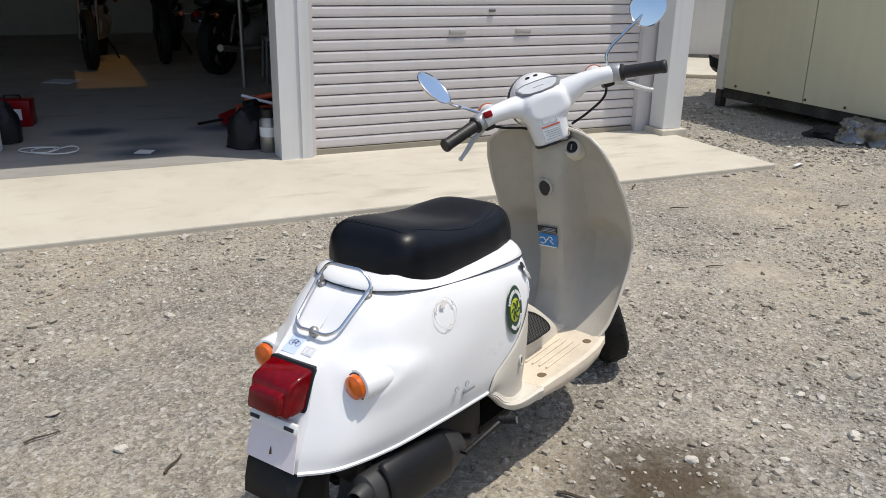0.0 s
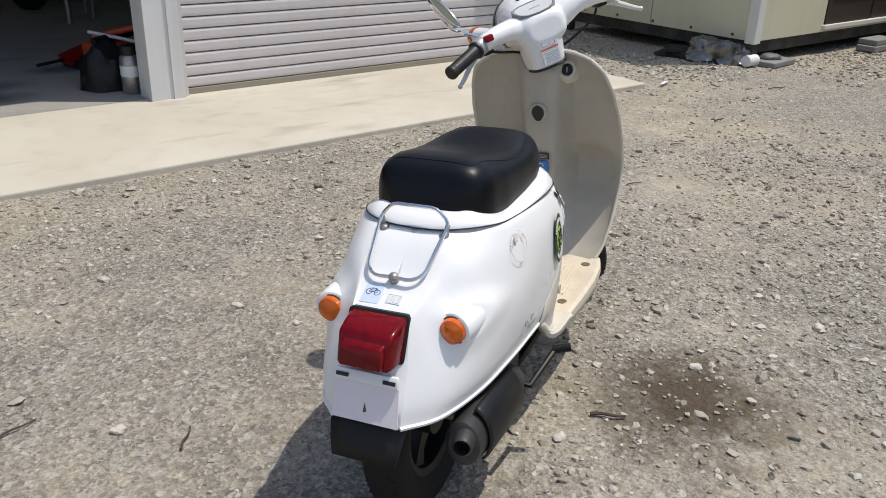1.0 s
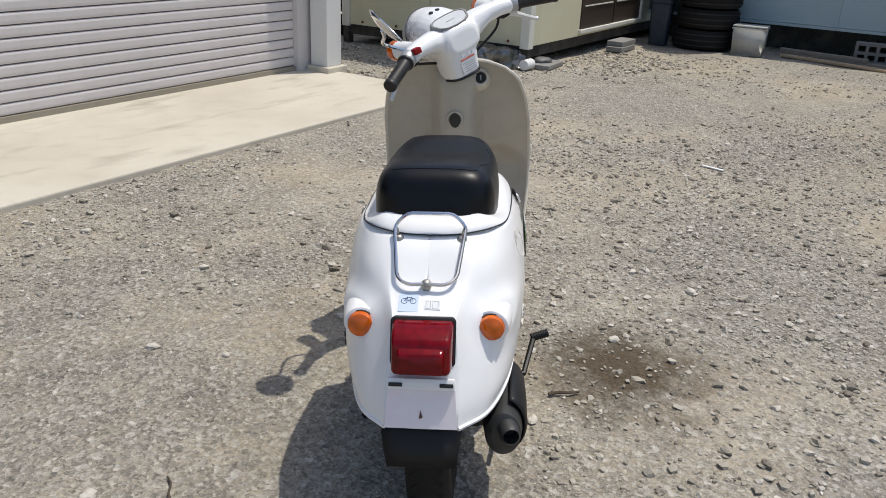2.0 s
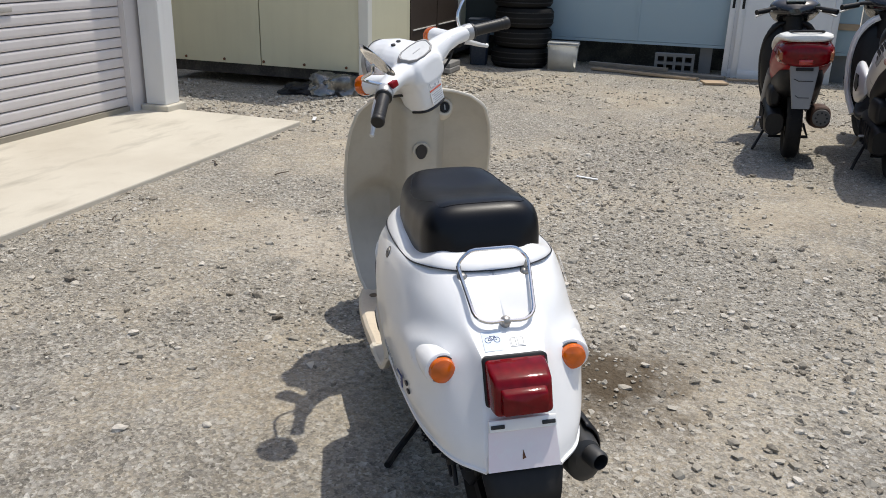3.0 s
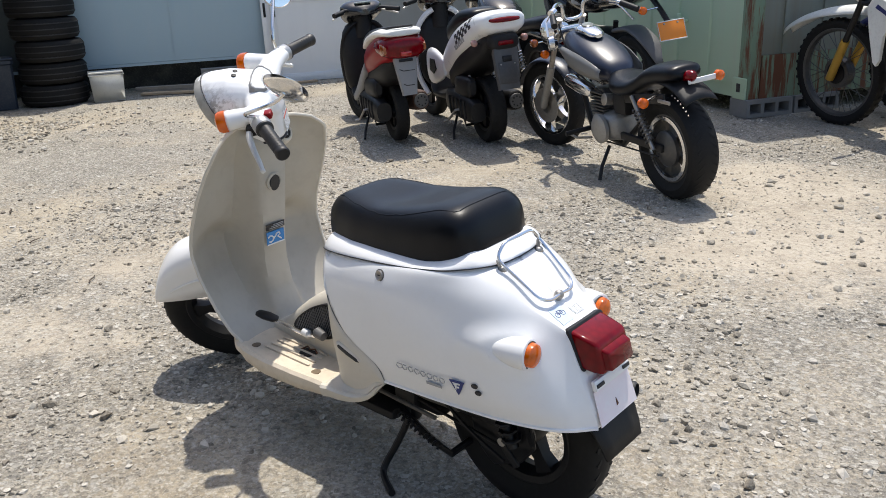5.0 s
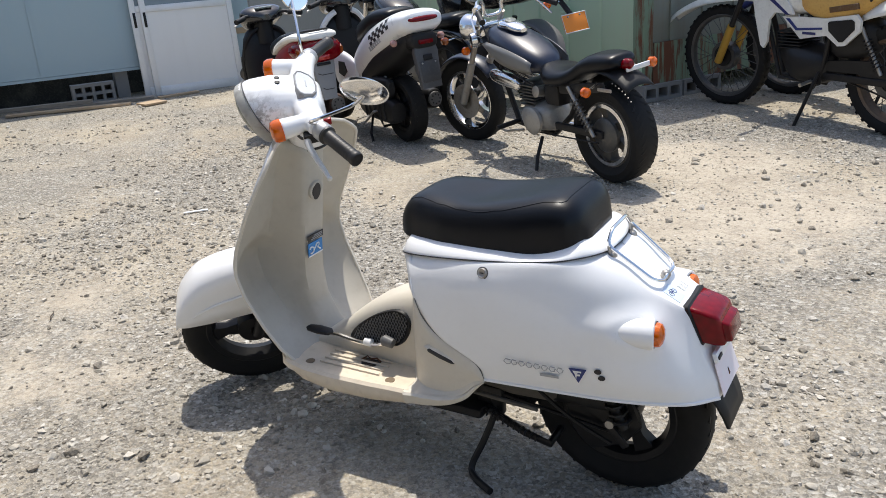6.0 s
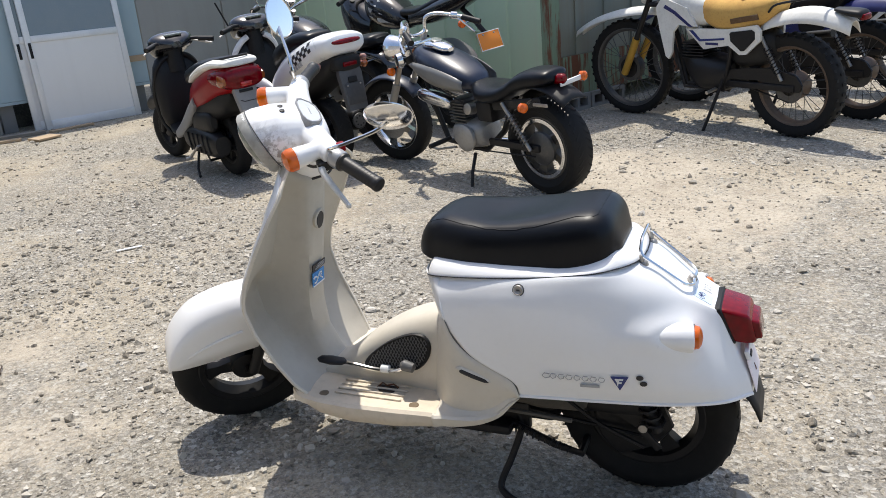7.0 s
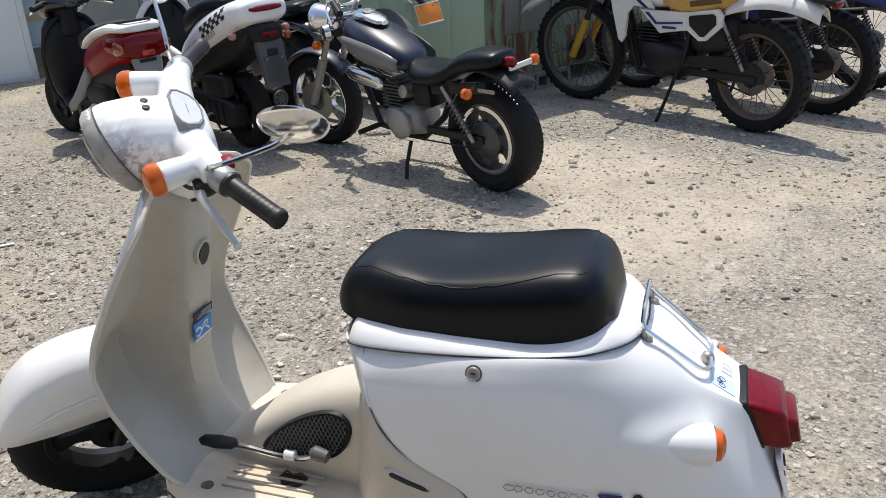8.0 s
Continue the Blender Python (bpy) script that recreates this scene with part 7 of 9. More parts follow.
        part("tail_light", smooth_loft([(-0.382, 0.640, 0.045, 0.02), (-0.368, 0.645, 0.122, 0.058), (-0.31, 0.652, 0.148, 0.074), (-0.22, 0.655, 0.156, 0.064), (-0.14, 0.652, 0.146, 0.03)], 4), REDLENS, s, "wide red tail light")
        part("lamp_band", boxed((-0.392, -0.036, 0.598), (-0.35, 0.036, 0.626), bevel=0.006), BRIGHTRED, s)
        for sg in (1, -1):
            part("indicator", smooth_loft([(-0.368, 0.640, 0.010, 0.02), (-0.31, 0.645, 0.020, 0.042), (-0.22, 0.65, 0.012, 0.025)], 4), AMBERDARK, s, "amber corner lens").location.y = sg * 0.128
        part("spoiler", smooth_loft([(-0.36, 0.730, 0.06, 0.008), (-0.34, 0.736, 0.120, 0.022), (-0.22, 0.733, 0.146, 0.032), (-0.06, 0.698, 0.158, 0.036), (0.06, 0.655, 0.154, 0.032), (0.14, 0.62, 0.140, 0.014)], 5), accent, s, "white tail spoiler")
        part("grab_rail", tube(blank(), [(-0.10, 0.09, 0.745), (-0.30, 0.08, 0.768), (-0.335, 0.0, 0.772), (-0.30, -0.08, 0.768), (-0.10, -0.09, 0.745)], 0.007, 8, smooth=4), BLACKM, s)
        for sg in (1, -1):
            part("side_strut", smooth_loft([(0.10, 0.50, 0.02, 0.03), (0.20, 0.42, 0.025, 0.045), (0.36, 0.31, 0.025, 0.045), (0.50, 0.25, 0.02, 0.03)], 4), GREYGUARD, s, "grey lower side panel").location.y = sg * 0.140
    # plate guard
    gx, gz, w0, w1, gh = (-0.350, 0.640, 0.080, 0.066, 0.25) if sporty else (-0.345, 0.605, 0.074, 0.044, 0.25)
    m = Matrix.Translation((gx, 0, gz)) @ Matrix.Rotation(radians(10), 4, "Y")
    guard = part("plate_guard", rings(blank(), [[m @ Vector((d, y * k, z)) for y, z in ((w0 * 0.9, 0.0), (w0, -0.03), (w1, -gh), (-w1, -gh), (-w0, -0.03), (-w0 * 0.9, 0.0))] for d, k in ((-0.008, 0.93), (-0.004, 1.0), (0.030, 1.0))]), MIDGUARD if sporty else GREYGUARD, s, "grey plastic plate guard")
    if sporty:
        plate = part("plate", boxed((-0.014, -0.062, -0.215), (-0.006, 0.062, -0.085), m, bevel=0.004), DARKGUARD, guard, "dark plate carrier")
        for y in (-0.045, 0.045):
            part("bolt", turned(blank(), [(0.0, 0.006), (0.004, 0.005), (0.005, 0.001)], m @ axis_frame((-0.013, y, -0.10), (-1, 0, 0)), 10), STEEL, plate)
        part("bracket", boxed((-0.018, -0.03, -0.085), (-0.006, 0.03, -0.050), m, bevel=0.004), BLACKP, guard)
    else:
        for z, w in ((-0.10, 0.050), (-0.19, 0.036)):
            part("groove", tube(blank(), [m @ Vector((-0.0085, y, zz)) for y, zz in ((-w, z), (w * 0.5, z), (w, z + 0.012))], 0.0025, 6), INK, guard)
        part("bracket", boxed((-0.016, -0.045, -0.045), (-0.006, 0.045, -0.028), m, bevel=0.003), BLACKP, guard)
    # engine, exhaust, floor
    part("engine_case", smooth_loft([(-0.10, 0.22, 0.05, 0.06), (-0.02, 0.225, 0.06, 0.085), (0.23, 0.24, 0.06, 0.095), (0.38, 0.25, 0.05, 0.08), (0.42, 0.25, 0.02, 0.03)], 4), BLACKM, s, "black engine case").location.y = 0.105
    for k in range(5):
        part("case_rib", rod((-0.02 + 0.07 * k, 0.166, 0.17), (0.0 + 0.07 * k, 0.166, 0.29), 0.006, 8), BLACKM, s)
    part("kick_arm", tube(blank(), [(0.10, 0.15, 0.22), (0.10, 0.19, 0.22), (0.22, 0.20, 0.14), (0.24, 0.23, 0.13)], 0.008, 8), STEEL, s)
    part("silencer", smooth_loft([(-0.15, 0.27, 0.035, 0.040), (-0.12, 0.27, 0.055, 0.066), (0.12, 0.245, 0.055, 0.066), (0.22, 0.23, 0.03, 0.03)], 4), RUSTDARK if not sporty else BLACKM, s, "heat-stained silencer").location.y = -0.140
    cap = part("end_cap", turned(blank(), [(0.0, 0.050), (0.012, 0.047), (0.016, 0.02), (0.012, 0.002)], axis_frame((-0.146, -0.140, 0.27), (-1, 0, 0)), 18), GREYP, s, "perforated end cap")
    for k in range(8):
        a = k * math.pi / 4
        part("hole", turned(blank(), [(0.0, 0.006), (0.003, 0.006)], axis_frame((-0.160, -0.140 + 0.030 * math.cos(a), 0.27 + 0.030 * math.sin(a)), (-1, 0, 0)), 8), INK, cap)
    part("air_box", smooth_loft([(-0.06, 0.37, 0.02, 0.04), (-0.02, 0.37, 0.035, 0.065), (0.18, 0.36, 0.035, 0.070), (0.22, 0.36, 0.02, 0.04)], 4), BLACKP, s).location.y = 0.115
    shock(s, (0.0, -0.09, 0.25), (0.10, -0.08, 0.48), BLACKM)
    shock(s, (0.0, 0.09, 0.25), (0.10, 0.08, 0.48), BLACKM)
    fl = 0.10 if sporty else 0.0
    part("footboard", smooth_loft([(0.30, 0.28, 0.13, 0.05), (0.38 + fl, 0.26, 0.155, 0.035), (0.56 + fl, 0.26, 0.155, 0.035), (0.68 + fl, 0.30, 0.13, 0.05)], 4), BLACKP, s)
    # front
    f = 0.86 if sporty else 0.66
    top = 1.0 if sporty else 0.93
    rows = []
    for z, x, w in ((0.22, f - 0.02, 0.13), (0.34, f + 0.05, 0.165), (0.50, f + 0.045, 0.182), (0.62, f + 0.01, 0.180), (0.72, f - 0.03, 0.160), (0.79, f - 0.055, 0.110), (0.82, f - 0.065, 0.06)):
        rows.append([Vector((x + 0.085 * (1 - (j / 6) ** 2), w * j / 6, z * top)) for j in range(-6, 7)])
    rows = [smooth_line([r[i] for r in rows], 3) for i in range(13)]
    bm = blank()
    rings(bm, rows, closed=False)
    thicken(part("leg_shield", bm, BLACKP, s, "dark leg shield"), 0.02)
    part("inner_box", smooth_loft([(f - 0.06, 0.50 * top, 0.10, 0.10), (f - 0.045, 0.52 * top, 0.150, 0.23), (f, 0.53 * top, 0.172, 0.27), (f + 0.05, 0.54 * top, 0.150, 0.25), (f + 0.075, 0.55 * top, 0.08, 0.14)], 3, 20, 0.65), BLACKP, s)
    if sporty:
        part("shield_edge", tube(blank(), rows[0], 0.020, 8), accent, s, "white leg shield edge")
        part("shield_edge", tube(blank(), rows[-1], 0.020, 8), accent, s, "white leg shield edge")
    part("front_mudguard", smooth_loft([(WB - 0.13, 0.40, 0.05, 0.03), (WB - 0.05, 0.43, 0.07, 0.04), (WB + 0.09, 0.43, 0.07, 0.035), (WB + 0.22, 0.38, 0.06, 0.03), (WB + 0.27, 0.34, 0.03, 0.015)], 4), body if sporty else BLACKP, s)
    for sg in (1, -1):
        part("fork_leg", rod(fm @ Vector((0, sg * 0.065, 0)), (WB - 0.09, sg * 0.06, 0.46), 0.018, 12), BLACKM, s)
    h = Vector((f - 0.84, 0, 0.905 * top - 0.98))
    span = 1.0 if sporty else 0.80
    part("neck", tube(blank(), [(f - 0.01, 0, 0.70 * top), (f - 0.03, 0, 0.90 * top)], (0.075, 0.055), 14), BLACKP, s)
    cowlet = smooth_loft([(0.70, 0.96, 0.04, 0.02), (0.74, 0.972, 0.12, 0.042), (0.81, 0.975, 0.155, 0.066), (0.89, 0.945, 0.135, 0.072), (0.95, 0.915, 0.09, 0.050), (0.965, 0.90, 0.03, 0.02)], 4)
    part("handlebar_cowl", move(cowlet, Matrix.Translation(h)), BLACKG, s, "glossy black handlebar cowl")
    part("speedometer", move(boxed((0.73, -0.06, 1.015), (0.80, 0.06, 1.030), bevel=0.008), Matrix.Translation(h)), CLEAR, s)
    part("handlebar", tube(blank(), [h + Vector(p) for p in ((0.67, 0.26 * span, 0.965), (0.74, 0.17 * span, 0.98), (0.77, 0, 0.975), (0.74, -0.17 * span, 0.98), (0.67, -0.26 * span, 0.965))], 0.011, 8, smooth=4), BLACKM, s)
    for sg in (1, -1):
        part("grip", rod(h + Vector((0.715, sg * 0.20 * span, 0.972)), h + Vector((0.65, sg * 0.295 * span, 0.96)), 0.017, 12), BLACKP, s)
        part("brake_lever", tube(blank(), [h + Vector((0.76, sg * 0.17 * span, 0.965)), h + Vector((0.74, sg * 0.23 * span, 0.95)), h + Vector((0.69, sg * 0.30 * span, 0.930))], 0.006, 8), SILVERLEVER, s)
    if sporty:
        part("mirror_stem", rod(h + Vector((0.74, 0.20, 0.99)), h + Vector((0.72, 0.27, 1.15)), 0.006, 8), BLACKM, s)
    part("side_stand", tube(blank(), [(0.30, 0.10, 0.18), (0.23, 0.17, 0.05), (0.15, 0.20, 0.012)], 0.009, 8), BLACKM, s)
    part("centre_stand", tube(blank(), [(0.24, 0.09, 0.16), (0.14, 0.11, 0.10), (0.14, -0.11, 0.10), (0.24, -0.09, 0.16)], 0.010, 8), BLACKM, s)


def build_trail_bike(at, tank_mat, panel_mat, seat_mat, label, fork_mat, worn):
    s = thing("trail_motorcycle", label, "motorcycle", group="parked trail bikes", at=at)
    WB, R = 1.36, 0.315
    wheel(s, Matrix.Translation((0, 0, R)), R, 0.105, 0.075, "wire", 28, knobs=34, rim_mat=RUSTRIM)
    RF = R + 0.032
    fm = Matrix.Translation((WB + 0.02, 0, RF)) @ Matrix.Rotation(radians(10), 4, "Z")
    wheel(s, fm, RF, 0.080, 0.062, "wire", 32, knobs=40, rim_mat=DARKALLOY)
    part("front_drum", turned(blank(), [(-0.045, 0.03), (-0.04, 0.07), (0.04, 0.07), (0.045, 0.03)], fm @ axis_frame((0, 0, 0), (0, 1, 0)), 22), BLACKM, s)
    part("sprocket", turned(blank(), [(0.0, 0.095), (0.006, 0.095), (0.006, 0.05), (0.0, 0.05)], axis_frame((0, 0.06, R), (0, 1, 0)), 34), DARKALLOY, s, "dark rear sprocket")
    part("brake_drum", turned(blank(), [(-0.05, 0.03), (-0.045, 0.065), (0.045, 0.065), (0.05, 0.03)], axis_frame((0, 0, R), (0, 1, 0)), 22), BLACKM, s)
    head = Vector((1.02, 0, 0.93))
    for sg in (1, -1):
        foot = fm @ Vector((0.01, sg * 0.075, -0.03))
        hd = head + Vector((0, sg * 0.08, 0.0))
        f = part("fork_leg", rod(foot, foot.lerp(hd, 0.42), 0.027, 14), fork_mat, s, "fork lower leg")
        part("fork_tube", rod(foot.lerp(hd, 0.40), hd, 0.019, 12), BLACKM, f)
    part("fork_clamp", boxed((0.985, -0.11, 0.80), (1.06, 0.11, 0.83), bevel=0.01), BLACKM, s)
    # high front mudguard
    bm = blank()
    rows = []
    profile = smooth_line([(1.00, 0.728, 0.052), (1.12, 0.745, 0.072), (1.28, 0.746, 0.086), (1.46, 0.725, 0.090), (1.62, 0.685, 0.084), (1.75, 0.630, 0.066), (1.82, 0.590, 0.042)], 4)
    for x, z, w in profile:
        rows.append([fm @ Vector((x - WB, w * j / 6, z - R - 0.045 * abs(j / 6) ** 3)) for j in range(-6, 7)])
    rings(bm, rows, closed=False)
    thicken(part("front_mudguard", bm, panel_mat, s, "high white plastic mudguard"), 0.004)
    part("handlebar", tube(blank(), [(0.84, 0.38, 1.04), (0.92, 0.20, 1.06), (0.99, 0.06, 0.98), (0.99, -0.06, 0.98), (0.92, -0.20, 1.06), (0.84, -0.38, 1.04)], 0.011, 8, smooth=4), BLACKM, s)
    part("headlight_cowl", smooth_loft([(1.07, 0.93, 0.10, 0.11), (1.12, 0.92, 0.105, 0.12), (1.16, 0.91, 0.09, 0.10), (1.17, 0.91, 0.04, 0.05)], 3), panel_mat, s)
    for sg in (1, -1):
        part("grip", rod((0.89, sg * 0.28, 1.05), (0.83, sg * 0.40, 1.04), 0.017, 12), BLACKP, s)
    tank = part("fuel_tank", smooth_loft([(0.52, 0.745, 0.05, 0.05), (0.58, 0.755, 0.10, 0.085), (0.72, 0.785, 0.125, 0.115), (0.86, 0.825, 0.115, 0.115), (0.95, 0.86, 0.06, 0.07)], 4), tank_mat, s, "fuel tank")
    seat = part("seat", smooth_loft([(0.07, 0.805, 0.06, 0.030), (0.11, 0.785, 0.095, 0.065), (0.22, 0.750, 0.112, 0.098), (0.36, 0.732, 0.118, 0.108), (0.50, 0.742, 0.116, 0.100), (0.62, 0.775, 0.095, 0.075), (0.70, 0.82, 0.05, 0.03)], 5), seat_mat, s, "long bench seat" if not worn else "long bench seat worn down to yellow foam")
    if worn:
        rng = random.Random(5)
        for k in range(16):
            x = 0.11 + 0.50 * k / 15
            c = Vector((x, rng.uniform(-0.05, 0.05), 0.842 + rng.uniform(-0.012, 0.008) - 0.012 * math.sin(math.pi * k / 15)))
            part("foam_tear", turned(blank(), [(-0.012, 0.01), (0.0, rng.uniform(0.02, 0.035)), (0.010, 0.018), (0.014, 0.004)], axis_frame(c, (rng.uniform(-0.4, 0.4), rng.uniform(-0.4, 0.4), 1)), 7), FOAM, seat, "torn lump of foam")
        part("letter_bar", boxed((0.17, 0.100, 0.712), (0.37, 0.1195, 0.745), Matrix.Translation((0.27, 0, 0.728)) @ Matrix.Rotation(radians(8), 4, "Y") @ Matrix.Translation((-0.27, 0, -0.728)), bevel=0.003), DARKBROWN, seat, "dark lettering bar")
    for sg in (1, -1):
        # scoop beside the tank
        o = [(0.97, 0.80), (0.91, 0.87), (0.70, 0.80), (0.63, 0.68), (0.78, 0.69), (0.83, 0.64), (0.855, 0.50), (0.885, 0.46), (0.91, 0.48), (0.95, 0.66)]
        part("tank_scoop", prism(blank(), o, min(sg * 0.112, sg * 0.13), max(sg * 0.112, sg * 0.13)), panel_mat, s, "white side scoop", smooth=False)
        o = [(0.73, 0.665), (0.40, 0.665), (0.18, 0.695), (0.15, 0.66), (0.155, 0.60), (0.26, 0.515), (0.31, 0.510), (0.39, 0.565), (0.50, 0.550), (0.59, 0.535), (0.66, 0.60)]
        p = part("side_panel", prism(blank(), o, min(sg * 0.100, sg * 0.118), max(sg * 0.100, sg * 0.118)), panel_mat, s, "white side panel", smooth=False)
        o = [(0.375, 0.640), (0.365, 0.650), (0.210, 0.668), (0.190, 0.655), (0.190, 0.610), (0.270, 0.538), (0.295, 0.535), (0.370, 0.595)]
        part("number_panel", prism(blank(), o, min(sg * 0.116, sg * 0.123), max(sg * 0.116, sg * 0.123)), BLACKP, p, "black number panel", smooth=False)
        part("stripe", prism(blank(), [(0.70, 0.655), (0.62, 0.585), (0.42, 0.600), (0.42, 0.612), (0.61, 0.600), (0.67, 0.655)], min(sg * 0.117, sg * 0.1205), max(sg * 0.117, sg * 0.1205)), NAVYINK, p, "blue stripe", smooth=False)
        part("stripe", prism(blank(), [(0.88, 0.82), (0.80, 0.78), (0.66, 0.68), (0.69, 0.68), (0.82, 0.765), (0.90, 0.80)], min(sg * 0.128, sg * 0.1325), max(sg * 0.128, sg * 0.1325)), BLUEP, p, smooth=False)
        part("name_bar", boxed((0.47, min(sg * 0.116, sg * 0.1205), 0.565), (0.57, max(sg * 0.116, sg * 0.1205), 0.580)), BLUEP, p, "small blue lettering bar", smooth=False)
        shock(s, (0.03, sg * 0.09, 0.36), (0.17, sg * 0.085, 0.62), BLACKM)
        part("swing_arm", boxed((-0.05, min(sg * 0.068, sg * 0.09), R - 0.022), (0.46, max(sg * 0.068, sg * 0.09), R + 0.022), bevel=0.008), BLACKM, s)
    bm = blank()
    rows = []
    for x, z, w in ((0.18, 0.725, 0.085), (0.08, 0.755, 0.098), (-0.04, 0.778, 0.100), (-0.14, 0.780, 0.096), (-0.24, 0.765, 0.086), (-0.33, 0.735, 0.070), (-0.38, 0.705, 0.05)):
        rows.append([Vector((x, w * j / 6, z - 0.075 * abs(j / 6) ** 3)) for j in range(-6, 7)])
    rows = [list(r) for r in zip(*[smooth_line([r[i] for r in rows], 3) for i in range(13)])]
    rings(bm, rows, closed=False)
    thicken(part("rear_mudguard", bm, panel_mat, s, "rear plastic mudguard"), 0.004)
    part("chain_guard", prism(blank(), [(-0.10, R + 0.02), (-0.06, R + 0.075), (0.10, R + 0.115), (0.30, R + 0.105), (0.44, R + 0.085), (0.46, R + 0.03), (0.20, R + 0.035), (0.0, R - 0.03), (-0.08, R - 0.02)], 0.066, 0.080), BLACKM, s, "grimy black chain guard", smooth=False)
    part("air_box", smooth_loft([(0.10, 0.56, 0.05, 0.06), (0.16, 0.55, 0.085, 0.11), (0.34, 0.54, 0.09, 0.13), (0.44, 0.54, 0.06, 0.09)], 3), BLACKP, s, "black air box")
    part("frame_tube", tube(blank(), [(0.38, 0.07, 0.66), (0.42, 0.085, 0.45), (0.47, 0.085, 0.27), (0.80, 0.075, 0.27), (0.92, 0.05, 0.62)], 0.014, 10), BLACKM, s)
    part("luggage_rail", tube(blank(), [(0.10, 0.105, 0.77), (0.04, 0.105, 0.815), (-0.16, 0.10, 0.845), (-0.21, 0, 0.850), (-0.16, -0.10, 0.845), (0.04, -0.105, 0.815), (0.10, -0.105, 0.77)], 0.007, 8, smooth=4), BLACKM, s)
    part("tail_light", boxed((-0.455, -0.034, 0.712), (-0.425, 0.034, 0.745), bevel=0.008), REDLENS, s)
    part("tail_bracket", smooth_loft([(-0.44, 0.738, 0.035, 0.014), (-0.42, 0.745, 0.050, 0.022), (-0.35, 0.755, 0.052, 0.020), (-0.27, 0.768, 0.03, 0.010)], 3), BLACKP, s, "black tail lamp bracket")
    if not worn:
        indicator(s, (-0.40, 0.16, 0.78), (-1, 0, 0), 0.03, (-0.37, 0.04, 0.76))
    part("engine", smooth_loft([(0.42, 0.36, 0.08, 0.08), (0.50, 0.36, 0.12, 0.11), (0.66, 0.37, 0.12, 0.12), (0.76, 0.40, 0.08, 0.10), (0.82, 0.44, 0.05, 0.06)], 4), BLACKM, s, "black engine case")
    for k in range(6):
        part("cooling_fin", boxed((0.62, -0.09, 0.46 + 0.02 * k), (0.80, 0.09, 0.468 + 0.02 * k), Matrix.Rotation(radians(0), 4, "Y"), bevel=0.002), BLACKM, s)
    part("frame_tube", tube(blank(), [(1.0, 0, 0.86), (0.90, 0, 0.55), (0.84, 0, 0.27), (0.50, 0, 0.25), (0.42, 0, 0.40), (0.38, 0, 0.66)], 0.018, 10), BLACKM, s)
    part("frame_tube", tube(blank(), [(1.0, 0, 0.88), (0.5, 0, 0.70), (-0.10, 0, 0.74)], 0.016, 10), BLACKM, s)
    exhaust_pipe(s, [(0.80, -0.06, 0.46), (0.92, -0.09, 0.40), (0.80, -0.13, 0.33), (0.40, -0.13, 0.40), (0.10, -0.14, 0.56), (-0.15, -0.14, 0.60)], 0.024, BLACKM)
    part("foot_peg", rod((0.52, 0.06, 0.28), (0.51, 0.20, 0.275), 0.012, 8), STEEL, s)
    part("chain", tube(blank(), [(0.0, 0.062, R + 0.09), (0.48, 0.062, 0.40), (0.48, 0.062, 0.34), (0.0, 0.062, R - 0.09)], 0.006, 6, closed=True), BLACKM, s, "dull drive chain")
    part("side_stand", tube(blank(), [(0.46, 0.10, 0.34), (0.50, 0.165, 0.17), (0.55, 0.235, -0.02)], 0.011, 8), BLACKM, s, "black side stand")


